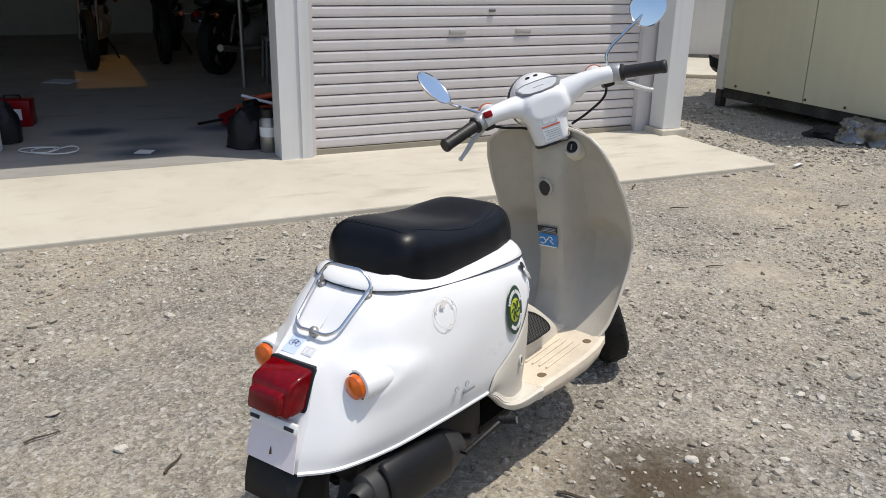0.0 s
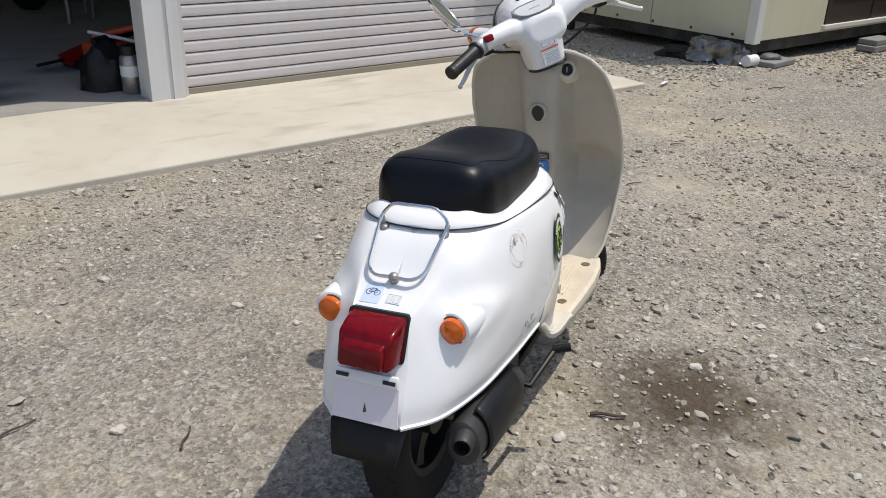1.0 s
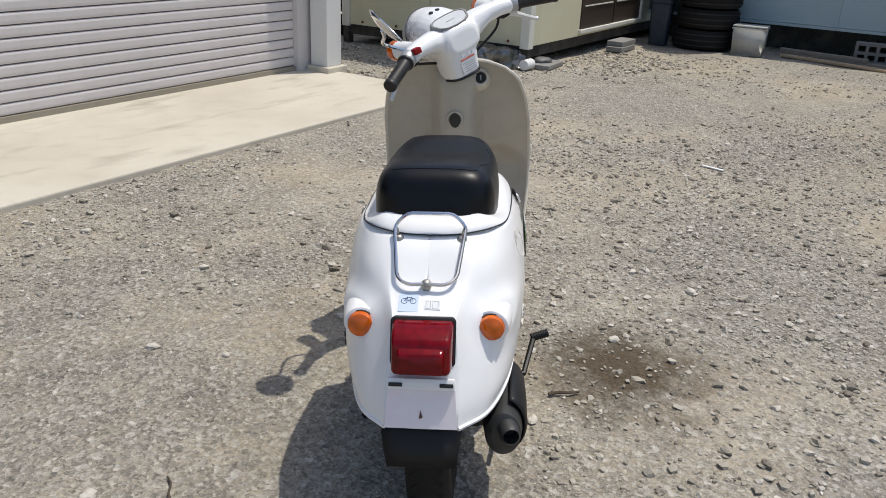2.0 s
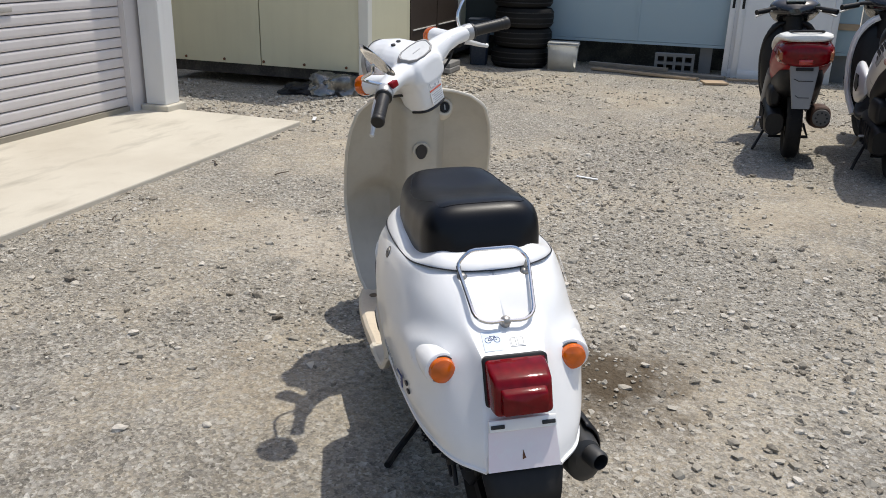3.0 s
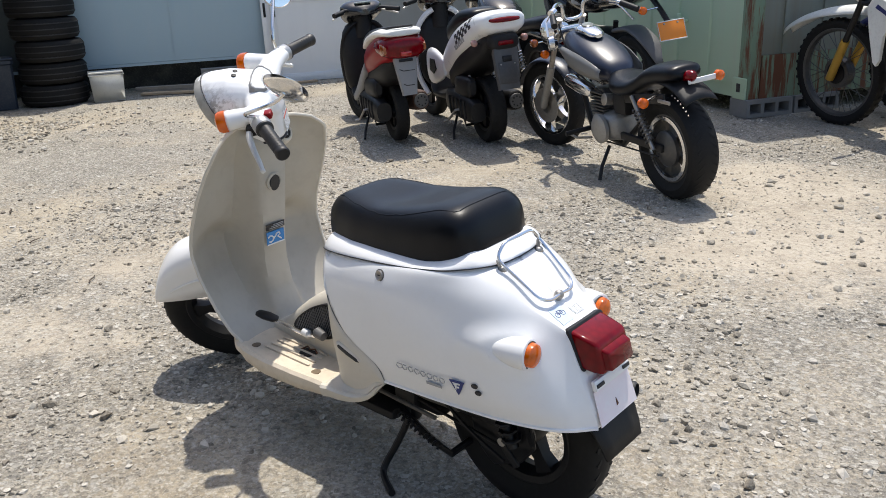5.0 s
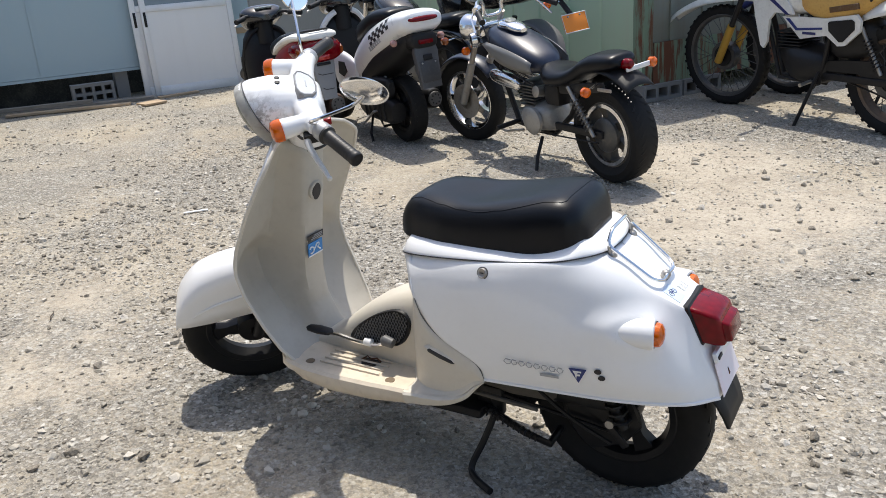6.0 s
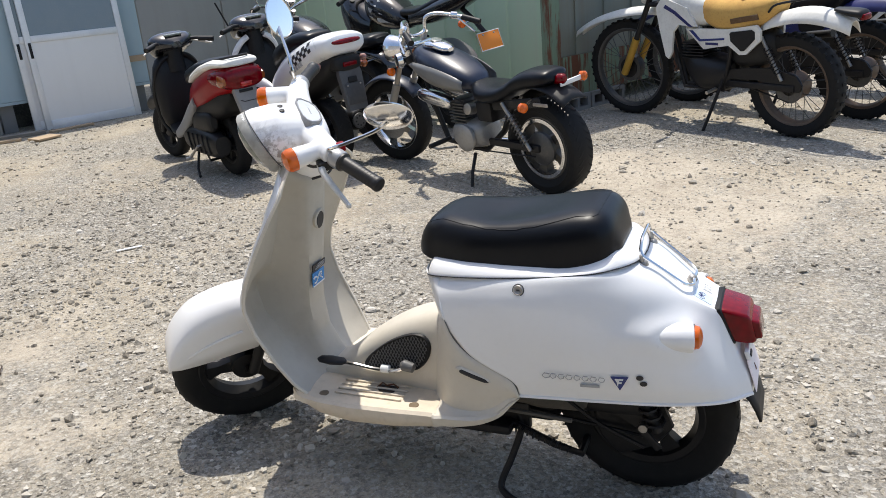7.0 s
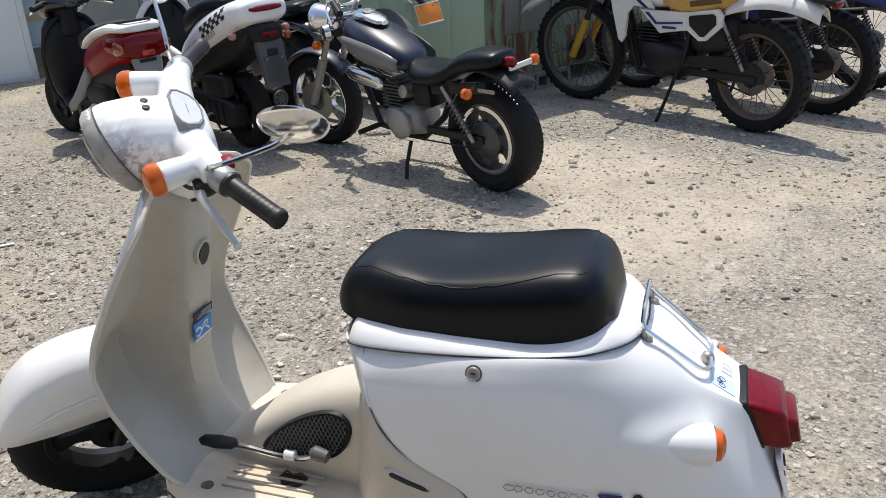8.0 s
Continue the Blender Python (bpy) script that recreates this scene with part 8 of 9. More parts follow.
def build_road_bike(at, style, label):
    """A larger road machine, seen in part behind the others."""
    s = thing("road_motorcycle", label, "motorcycle", at=at)
    WB, R = 1.42, 0.305
    wheel(s, Matrix.Translation((0, 0, R)), R, 0.13, 0.085, "cast", 5)
    fm = Matrix.Translation((WB, 0, R)) @ Matrix.Rotation(radians(12), 4, "Z")
    wheel(s, fm, R, 0.105, 0.075, "cast", 5)
    dz = 0.0 if style == "cruiser" else 0.10
    for sg in (1, -1):
        foot = fm @ Vector((0, sg * 0.085, 0))
        part("fork_leg", rod(foot, (1.05, sg * 0.09, 0.92 + dz * 0.5), 0.021, 12), CHROME if style == "cruiser" else BLACKM, s)
        shock(s, (0.03, sg * 0.13, 0.33), (0.16, sg * 0.12, 0.60), CHROME)
    part("fork_clamp", boxed((1.03, -0.12, 0.83), (1.10, 0.12, 0.86), bevel=0.01), BLACKM, s)
    if style == "cruiser":
        part("fuel_tank", smooth_loft([(0.52, 0.70, 0.05, 0.03), (0.58, 0.72, 0.12, 0.075), (0.72, 0.76, 0.15, 0.10), (0.88, 0.80, 0.13, 0.095), (0.98, 0.82, 0.05, 0.05)], 5), BLACKGLOSS, s, "gloss black teardrop tank")
        part("seat", smooth_loft([(-0.26, 0.73, 0.05, 0.02), (-0.20, 0.73, 0.11, 0.045), (0.05, 0.70, 0.125, 0.05), (0.22, 0.655, 0.14, 0.05), (0.42, 0.66, 0.12, 0.05), (0.54, 0.69, 0.05, 0.02)], 5), VINYL, s, "black stepped seat")
        part("headlight", turned(blank(), [(-0.13, 0.02), (-0.10, 0.07), (-0.02, 0.095), (0.03, 0.095), (0.05, 0.06), (0.055, 0.004)], axis_frame((1.17, 0.02, 0.84), (1, 0.2, 0)), 26), BLACKGLOSS, s, "round black headlight")
        bar = [(0.76, 0.40, 1.00), (0.88, 0.28, 1.02), (1.00, 0.10, 0.96), (1.02, 0.0, 0.92), (1.00, -0.10, 0.96), (0.88, -0.28, 1.02), (0.76, -0.40, 1.00)]
        part("rear_mudguard", smooth_loft([(-0.36, 0.56, 0.06, 0.02), (-0.28, 0.62, 0.085, 0.04), (0.0, 0.65, 0.09, 0.04), (0.2, 0.62, 0.08, 0.04)], 4), BLACKGLOSS, s)
        part("tail_light", turned(blank(), [(-0.02, 0.035), (0.02, 0.035), (0.04, 0.02), (0.042, 0.002)], axis_frame((-0.34, 0, 0.62), (-1, 0, 0)), 18), REDLENS, s)
        for y in (0.06, -0.06):
            part("gauge", turned(blank(), [(-0.03, 0.03), (0.0, 0.042), (0.02, 0.042), (0.022, 0.004)], axis_frame((1.02, y, 0.99), (-0.5, 0, 1)), 18), CHROME, s)
        for sg in (1, -1):
            indicator(s, (-0.30, sg * 0.20, 0.62), (-1, 0, 0), 0.026, (-0.26, sg * 0.06, 0.62), AMBERDARK)
    else:
        shape = [(0.40, 0.79, 0.05, 0.04), (0.46, 0.81, 0.11, 0.08), (0.62, 0.86, 0.15, 0.125), (0.80, 0.90, 0.14, 0.115), (0.92, 0.91, 0.06, 0.06)]
        tank = part("fuel_tank", smooth_loft(shape, 5), BLACKGLOSS, s, "black tank with pale flashes")
        for sg in (1, -1):
            for a, b, c, d in (((0.50, 0.90), (0.64, 0.965), (0.80, 0.985), (0.66, 0.925)), ((0.58, 0.865), (0.74, 0.92), (0.88, 0.945), (0.74, 0.885)), ((0.52, 0.80), (0.60, 0.835), (0.76, 0.855), (0.62, 0.805))):
                part("flash", flank_patch(shape, (a, b, c, d), sg), STREAKED, tank, "pale painted flash", smooth=False)
        part("tail_cowl", smooth_loft([(-0.42, 0.985, 0.03, 0.015), (-0.36, 0.97, 0.07, 0.04), (-0.16, 0.92, 0.10, 0.065), (0.08, 0.86, 0.12, 0.075), (0.3, 0.82, 0.11, 0.06)], 5), BLACKGLOSS, s, "upswept black tail cowl")
        part("seat", smooth_loft([(-0.22, 0.985, 0.05, 0.02), (0.0, 0.93, 0.10, 0.035), (0.2, 0.875, 0.115, 0.035), (0.42, 0.865, 0.09, 0.03)], 4), VINYL, s)
        part("tail_light", smooth_loft([(-0.45, 0.985, 0.02, 0.01), (-0.43, 0.98, 0.06, 0.022), (-0.36, 0.975, 0.07, 0.025)], 3), REDLENS, s, "red tail light")
        part("fairing", smooth_loft([(0.86, 0.70, 0.10, 0.14), (1.0, 0.74, 0.16, 0.20), (1.14, 0.86, 0.15, 0.18), (1.26, 0.90, 0.08, 0.10)], 4), BLACKGLOSS, s)
        bar = [(0.86, 0.34, 0.98), (0.95, 0.20, 1.0), (1.02, 0.0, 0.99), (0.95, -0.20, 1.0), (0.86, -0.34, 0.98)]
        arm = part("plate_hanger", tube(blank(), [(-0.20, 0, 0.88), (-0.34, 0, 0.78), (-0.43, 0, 0.70)], 0.018, 8), BLACKM, s)
        m = Matrix.Translation((-0.46, 0, 0.66)) @ Matrix.Rotation(radians(18), 4, "Y")
        pl = part("plate", boxed((-0.004, -0.10, -0.062), (0.004, 0.10, 0.062), m, bevel=0.003), ORANGEP, s, "blank orange plate with a rim")
        part("plate_rim", tube(blank(), [m @ Vector((-0.005, y, z)) for y, z in ((0.099, 0.061), (-0.099, 0.061), (-0.099, -0.061), (0.099, -0.061))], 0.004, 6, closed=True), STICK_WHITE, pl)
        for y in (0.05, -0.05):
            part("bolt", turned(blank(), [(0.0, 0.008), (0.006, 0.006), (0.007, 0.002)], axis_frame(m @ Vector((-0.004, y, 0.045)), (-1, 0, 0.3)), 10), STEEL, pl)
        part("hugger", smooth_loft([(-0.30, 0.44, 0.03, 0.012), (-0.20, 0.56, 0.07, 0.02), (0.0, 0.64, 0.075, 0.02), (0.2, 0.62, 0.07, 0.02)], 4), GREYP, s)
        indicator(s, (-0.38, 0.16, 0.80), (-1, 0.2, 0), 0.026, (-0.34, 0.03, 0.80))
    part("handlebar", tube(blank(), bar, 0.012, 10, smooth=4), CHROME if style == "cruiser" else BLACKM, s)
    for sg in (1, -1):
        g = Vector(bar[0] if sg > 0 else bar[-1])
        part("grip", rod(g, g + Vector((0.07, -sg * 0.085, 0.01)), 0.018, 12), BLACKP, s)
        part("mirror", turned(blank(), [(-0.012, 0.01), (-0.006, 0.05), (0.0, 0.058), (0.003, 0.053)], axis_frame(g + Vector((0.10, -sg * 0.06, 0.17)), (-1, 0, 0.1)), 20), CHROME if style == "cruiser" else BLACKP, s)
        part("mirror_stem", rod(g + Vector((0.10, -sg * 0.12, 0.01)), g + Vector((0.11, -sg * 0.06, 0.16)), 0.006, 8), CHROME, s)
    part("engine", smooth_loft([(0.40, 0.36, 0.10, 0.09), (0.50, 0.38, 0.16, 0.14), (0.72, 0.40, 0.16, 0.16), (0.84, 0.42, 0.10, 0.12)], 4), ALLOY if style == "cruiser" else BLACKM, s, "engine block")
    for k in range(7):
        part("cooling_fin", boxed((0.60, -0.12, 0.48 + 0.02 * k), (0.84, 0.12, 0.487 + 0.02 * k), bevel=0.002), ALLOY, s)
    part("frame_tube", tube(blank(), [(1.06, 0, 0.84), (0.95, 0, 0.50), (0.88, 0, 0.25), (0.48, 0, 0.23), (0.34, 0, 0.40), (0.25, 0, 0.68)], 0.02, 10), BLACKM, s)
    part("side_cover", smooth_loft([(0.26, 0.52, 0.13, 0.08), (0.34, 0.53, 0.14, 0.10), (0.46, 0.54, 0.12, 0.09)], 3), BLACKP, s)
    exhaust_pipe(s, [(0.82, -0.10, 0.46), (0.92, -0.12, 0.36), (0.80, -0.15, 0.24), (0.30, -0.17, 0.24), (-0.25, -0.18, 0.30)], 0.035)
    part("side_stand", tube(blank(), [(0.50, 0.10, 0.24), (0.47, 0.18, 0.10), (0.45, 0.23, -0.02)], 0.011, 8), BLACKM, s)
    return s


PINKLENS = lens_material("faded_indicator_lens", (0.55, 0.30, 0.26), 0.15, 0.5, 0.8, 0.1)
DARKALLOY = painted("dark_alloy", (0.09, 0.09, 0.09), 0.4, metal=0.6, wear=0.3, relief=0.1)
BRIGHTRED = lens_material("bright_red_lens", (0.65, 0.02, 0.015))
AMBERDARK = lens_material("dull_amber_lens", (0.42, 0.10, 0.015))
BLACKG = painted("glossy_black", (0.010, 0.010, 0.012), 0.18, wear=0.15, dirt=(0.10, 0.10, 0.10), coat=0.6, relief=0.03)
MIDGUARD = painted("smoked_guard_plastic", (0.07, 0.07, 0.072), 0.4, wear=0.35, dirt=(0.14, 0.135, 0.13), relief=0.1)
GREYGUARD = painted("guard_plastic", (0.24, 0.24, 0.24), 0.55, wear=0.3, dirt=(0.35, 0.33, 0.3), relief=0.1)
DARKGUARD = painted("dark_guard_plastic", (0.05, 0.05, 0.052), 0.4, wear=0.3, dirt=(0.15, 0.14, 0.13), relief=0.1)
RUSTDARK = painted("rusty_silencer", (0.10, 0.055, 0.04), 0.6, wear=0.5, dirt=(0.05, 0.035, 0.03), relief=0.3)
RUSTRIM = painted("rusty_rim", (0.15, 0.11, 0.08), 0.5, metal=0.5, wear=0.8, dirt=(0.09, 0.045, 0.025), relief=0.3)
BLACKGLOSS = painted("black_gloss", (0.010, 0.010, 0.011), 0.15, wear=0.08, dirt=(0.08, 0.08, 0.08), coat=0.6, relief=0.02)
STREAKED = painted("patterned_tank", (0.65, 0.64, 0.60), 0.3, wear=1.0, dirt=(0.06, 0.06, 0.06), grain=12.0, relief=0.02)
DARKBROWN = painted("dark_brown_ink", (0.12, 0.06, 0.02), 0.6, wear=0.3)
TRAILWHITE = painted("aged_white_plastic", (0.76, 0.75, 0.70), 0.45, wear=0.35, dirt=(0.35, 0.33, 0.29), relief=0.06)

build_cruiser(parked(2.37, 0.93, 27.0, 7.0))
build_far_scooter(parked(3.76, 2.62, 28.0, 3.0), REDP, TRAILWHITE, "red and black scooter with a white tail spoiler", False)
build_far_scooter(parked(3.70, 1.99, 27.5, 3.0), WHITE, WHITE, "white and black sports scooter with chequer marks", True)
build_trail_bike(parked(2.86, -0.80, 20.5, 6.0), TRAILWHITE, TRAILWHITE, FOAM, "white and yellow trail bike with a torn foam seat", GOLD, True)
build_trail_bike(parked(3.08, -1.42, 24.0, 6.0), BLUEP, BLUEP, VINYL, "dark blue trail bike with a black seat", BLACKM, False)
build_trail_bike(parked(3.60, -2.20, 26.0, 5.0), REDP, TRAILWHITE, VINYL, "red and white trail bike parked at the row's end", BLACKM, False)
build_road_bike(parked(4.32, 1.62, 27.0, 5.0), "cruiser", "black cruiser motorcycle with chrome bars behind the others")
build_road_bike(parked(4.42, 0.98, 27.0, 5.0), "sport", "dark sport motorcycle with an orange plate")


# ---- gravel ----
def scatter(name, label, count, area, size, seed, skip):
    """Loose stones as one mesh: small lumps of twelve corners, squashed and turned at random."""
    rng = np.random.default_rng(seed)
    ball = bmesh.new()
    bmesh.ops.create_icosphere(ball, subdivisions=1, radius=1.0)
    base = np.array([v.co[:] for v in ball.verts])
    tris = np.array([[v.index for v in f.verts] for f in ball.faces])
    ball.free()
    vs, fs, n = [], [], 0
    while n < count:
        x, y = rng.uniform(area[0], area[1]), rng.uniform(area[2], area[3])
        if skip(x, y, rng):
            count -= 1
            continue
        r = size[0] * (size[1] / size[0]) ** (rng.random() ** 2.6)
        s = np.array([r, r * rng.uniform(0.60, 0.95), r * rng.uniform(0.40, 0.78)])
        p = base * s * rng.uniform(0.68, 1.30, (12, 1)) + rng.normal(0, 0.13 * r, (12, 3))
        a = rng.uniform(0, 2 * math.pi)
        c, sn = math.cos(a), math.sin(a)
        p = np.stack([p[:, 0] * c - p[:, 1] * sn + x, p[:, 0] * sn + p[:, 1] * c + y, p[:, 2] + s[2] * 0.35 + land(x, y)], 1)
        vs.append(p)
        fs.append(tris + 12 * n)
        n += 1
    me = bpy.data.meshes.new(name)
    me.from_pydata(np.concatenate(vs).tolist(), [], np.concatenate(fs).tolist())
    me.materials.append(STONE)
    tagged(new(name, me), label, "gravel", kind="stuff")


def garage_uv(x, y):
    d = Vector((x + 1.06, y - 4.95, 0))
    return d.dot(U), d.dot(V)


def off_yard(x, y, rng):
    u, v = garage_uv(x, y)
    if v > -1.17 and u < 2.87:
        return True
    p = noise.noise(Vector((x * 0.8, y * 0.8, 7.0))) + 0.5 * noise.noise(Vector((x * 2.6, y * 2.6, 3.0)))
    fray = 0.22 * noise.noise(Vector((x * 3.0, y * 3.0, 11.0)))
    if any(math.hypot(x - cx, y - cy) + fray < r * 0.85 for cx, cy, r in DUST):
        return rng.random() > 0.22
    return rng.random() > 0.54 + 1.3 * p


scatter("gravel", "fine loose grey gravel on the yard", 56000, (-2.2, 4.0, -0.6, 4.6), (0.0030, 0.0095), 1, off_yard)
scatter("pebbles", "scattered pale pebbles on the yard", 9000, (-2.2, 6.5, -2.6, 6.6), (0.006, 0.023), 2, off_yard)
scatter("crushed_stone", "pale crushed stone strewn round the scooter", 9500, (-1.7, 3.0, 0.0, 4.4), (0.005, 0.018), 8, off_yard)
scatter("far_gravel", "coarse gravel before the buildings", 16000, (1.6, 7.6, -2.5, 7.4), (0.006, 0.017), 3, off_yard)
scatter("heaped_gravel", "pale crushed stone near the damp patch", 2200, (0.1, 1.5, 0.9, 2.4), (0.005, 0.017), 4, lambda x, y, rng: rng.random() > 0.8)
scatter("cabin_gravel", "pale crushed stone heaped along the cabin", 5600, (1.6, 4.6, 5.4, 8.0), (0.008, 0.024), 6, lambda x, y, rng: off_yard(x, y, rng) or (Vector((x - 3.12, y - 5.83, 0)).dot(U) > -0.02 and Vector((x - 3.12, y - 5.83, 0)).dot(V) > -0.02))


# ---- beside the blue building ----
def uv(u, v, z=0.0, turn=0.0):
    p = U * u + V * v
    return Matrix.Translation((p.x, p.y, z)) @ Matrix.Rotation(A + radians(turn), 4, "Z")


def build_sash_door(at, tint, label):
    """A sliding door leaf in aluminium, x its thickness and y its width."""
    d = thing("sliding_door", label, "door", group="doors leaning on the wall", at=at)
    W, H = 0.90, 1.85
    for y in (0.0, W - 0.055):
        part("stile", boxed((-0.016, y, 0.0), (0.016, y + 0.055, H), bevel=0.003), ALUMINIUM, d)
    for z, h in ((0.0, 0.085), (0.80, 0.06), (H - 0.06, 0.06)):
        part("rail", boxed((-0.014, 0.056, z), (0.014, W - 0.056, z + h), bevel=0.003), ALUMINIUM, d)
    part("lower_panel", boxed((-0.004, 0.056, 0.086), (0.004, W - 0.056, 0.799)), DOORPANEL, d, "pale grey lower panel", smooth=False)
    part("glass", boxed((-0.003, 0.056, 0.861), (0.003, W - 0.056, H - 0.061)), tint, d, "dull glass pane", smooth=False)
    part("handle", boxed((-0.022, W - 0.045, 0.66), (-0.015, W - 0.020, 0.80), bevel=0.003), BLACKP, d)


PANE = painted("dull_glass", (0.20, 0.25, 0.29), 0.08, wear=0.15, dirt=(0.35, 0.36, 0.36), relief=0.0)
build_sash_door(uv(7.955, 0.10, 0.0, 0.0) @ Matrix.Rotation(radians(4.2), 4, "Y"), PANE, "white aluminium sliding door leaning on the wall")
build_sash_door(uv(8.005, 0.19, 0.0, 0.0) @ Matrix.Rotation(radians(3.0), 4, "Y"), PANE, "second aluminium door behind the first one")


def build_tyre_stack():
    base = None
    for k in range(6):
        m = uv(7.83 + 0.012 * math.sin(k * 2.1), 3.10 + 0.015 * math.cos(k * 1.7), 0.10 + 0.198 * k)
        if base is None:
            base = thing("car_tyre", "old black car tyre in a stack", "tyre", group="stacked tyres", at=m)
            lay = Matrix.Rotation(radians(90), 4, "X")
            part("casing", lathe_ring(blank(), 0.30, tyre_profile(0.19, 0.11), lay, 40), RUBBER, base)
            for y in (-0.05, 0.0, 0.05):
                part("groove", lathe_ring(blank(), 0.300, [(y - 0.005, 0.001), (y + 0.005, 0.001), (y + 0.005, -0.02), (y - 0.005, -0.02)], lay, 40), INK, base)
        else:
            copy_thing(base, m)


build_tyre_stack()


def build_bin():
    b = thing("rubbish_bin", "dark blue plastic bin beside the tyres", "bin", at=uv(7.72, 3.53, 0.0, 12))
    part("body", rings(blank(), [[Vector((sx * w, sy * w, z)) for sx, sy in ((-1, -0.8), (-0.8, -1), (0.8, -1), (1, -0.8), (1, 0.8), (0.8, 1), (-0.8, 1), (-1, 0.8))] for z, w in ((0.0, 0.085), (0.40, 0.105), (0.41, 0.115), (0.44, 0.115))]), BINBLUE, b)
    part("lid", boxed((-0.117, -0.117, 0.442), (0.117, 0.117, 0.465), bevel=0.012), BINBLUE, b)


BINBLUE = painted("bin_plastic", (0.012, 0.022, 0.040), 0.5, wear=0.3, dirt=(0.12, 0.12, 0.12), relief=0.1)
build_bin()


def build_crate():
    c = thing("plastic_box", "cloudy translucent plastic storage box", "box", at=uv(7.72, 2.64, 0.0, 6))
    o = [(-0.10, -0.15), (0.10, -0.15), (0.10, 0.15), (-0.10, 0.15)]
    bm = blank()
    rings(bm, [[Vector((x * k, y * k, z)) for x, y in o] for z, k in ((0.005, 0.92), (0.25, 1.0))], caps=False)
    bm.faces.new([bm.verts.new((x * 0.92, y * 0.92, 0.005)) for x, y in o])
    thicken(part("tub", bm, CLOUDY, c), 0.004)
    part("rim", tube(blank(), [(x * 1.03, y * 1.03, 0.25) for x, y in o], 0.008, 6, closed=True), CLOUDY, c)
    part("lid", boxed((-0.105, -0.155, 0.262), (0.105, 0.155, 0.275), bevel=0.004), CLOUDY, c)
    part("contents", boxed((-0.08, -0.12, 0.012), (0.08, 0.12, 0.12), bevel=0.02), GREYP, c, "grey things inside")


CLOUDY = painted("cloudy_plastic", (0.74, 0.74, 0.70), 0.3, wear=0.3, dirt=(0.35, 0.34, 0.30), relief=0.05)
CLOUDY.node_tree.nodes["Principled BSDF"].inputs["Transmission Weight"].default_value = 0.35
build_crate()


def hollow_block(at, L, H, D, holes, rows, label):
    """A hollow concrete block whose holes run through its thickness, along x."""
    t = 0.028
    ys, zs = [0.0], [0.0]
    for k in range(holes):
        ys += [ys[-1] + t, ys[-1] + t + (L - t * (holes + 1)) / holes]
    for k in range(rows):
        zs += [zs[-1] + t, zs[-1] + t + (H - t * (rows + 1)) / rows]
    ys.append(L)
    zs.append(H)
    ny, nz = len(ys) - 1, len(zs) - 1
    b = blank()
    vs = {(i, j, k): b.verts.new((D * k, ys[i], zs[j])) for i in range(ny + 1) for j in range(nz + 1) for k in (0, 1)}

    def solid(i, j):
        return 0 <= i < ny and 0 <= j < nz and not (i % 2 and j % 2)
    for i in range(ny):
        for j in range(nz):
            if solid(i, j):
                for k in (0, 1):
                    b.faces.new([vs[i, j, k], vs[i + 1, j, k], vs[i + 1, j + 1, k], vs[i, j + 1, k]])
                for (di, dj), (p, q) in (((-1, 0), ((i, j), (i, j + 1))), ((1, 0), ((i + 1, j), (i + 1, j + 1))), ((0, -1), ((i, j), (i + 1, j))), ((0, 1), ((i, j + 1), (i + 1, j + 1)))):
                    if not solid(i + di, j + dj):
                        b.faces.new([vs[p[0], p[1], 0], vs[q[0], q[1], 0], vs[q[0], q[1], 1], vs[p[0], p[1], 1]])
    ob = single("concrete_block", b, CONCRETE_BLOCK, label, "block", group="concrete blocks", at=at, smooth=False)
    # near-black plate behind the holes paints the shade inside them
    part("hole_shade", boxed((D + 0.002, t, t), (D + 0.006, L - t, H - t)), DARKVOID, ob, smooth=False)
    return ob


hollow_block(uv(8.03, 1.36, 0.0, 2), 0.39, 0.19, 0.10, 4, 2, "grey hollow concrete block under the wall")
hollow_block(Matrix.Translation((4.36, 0.24, 0.0)) @ Matrix.Rotation(A, 4, "Z") @ Matrix.Translation((0.0, -0.39, 0.0)), 0.39, 0.125, 0.19, 3, 1, "hollow block under the container corner")
hollow_block(Matrix.Translation((4.36, 0.24, 0.0)) @ Matrix.Rotation(A, 4, "Z") @ Matrix.Translation((0.0, -0.80, 0.0)), 0.39, 0.125, 0.19, 3, 1, "hollow block under the container edge")
hollow_block(Matrix.Translation((4.36, 0.24, 0.0)) @ Matrix.Rotation(A, 4, "Z") @ Matrix.Translation((0.0, -2.2, 0.0)), 0.39, 0.125, 0.19, 3, 1, "hollow block under the container corner")


def board(a, b, width, thick, mat, label, z=0.0):
    (ua, va), (ub, vb) = a, b
    p, q = U * ua + V * va, U * ub + V * vb
    d = q - p
    m = Matrix.Translation((p.x, p.y, z)) @ Matrix.Rotation(math.atan2(d.y, d.x), 4, "Z")
    soften(single("plank", boxed((0, -width / 2, 0), (d.length, width / 2, thick)), mat, label, "plank", group="planks on the ground", at=m, smooth=False), 0.003)


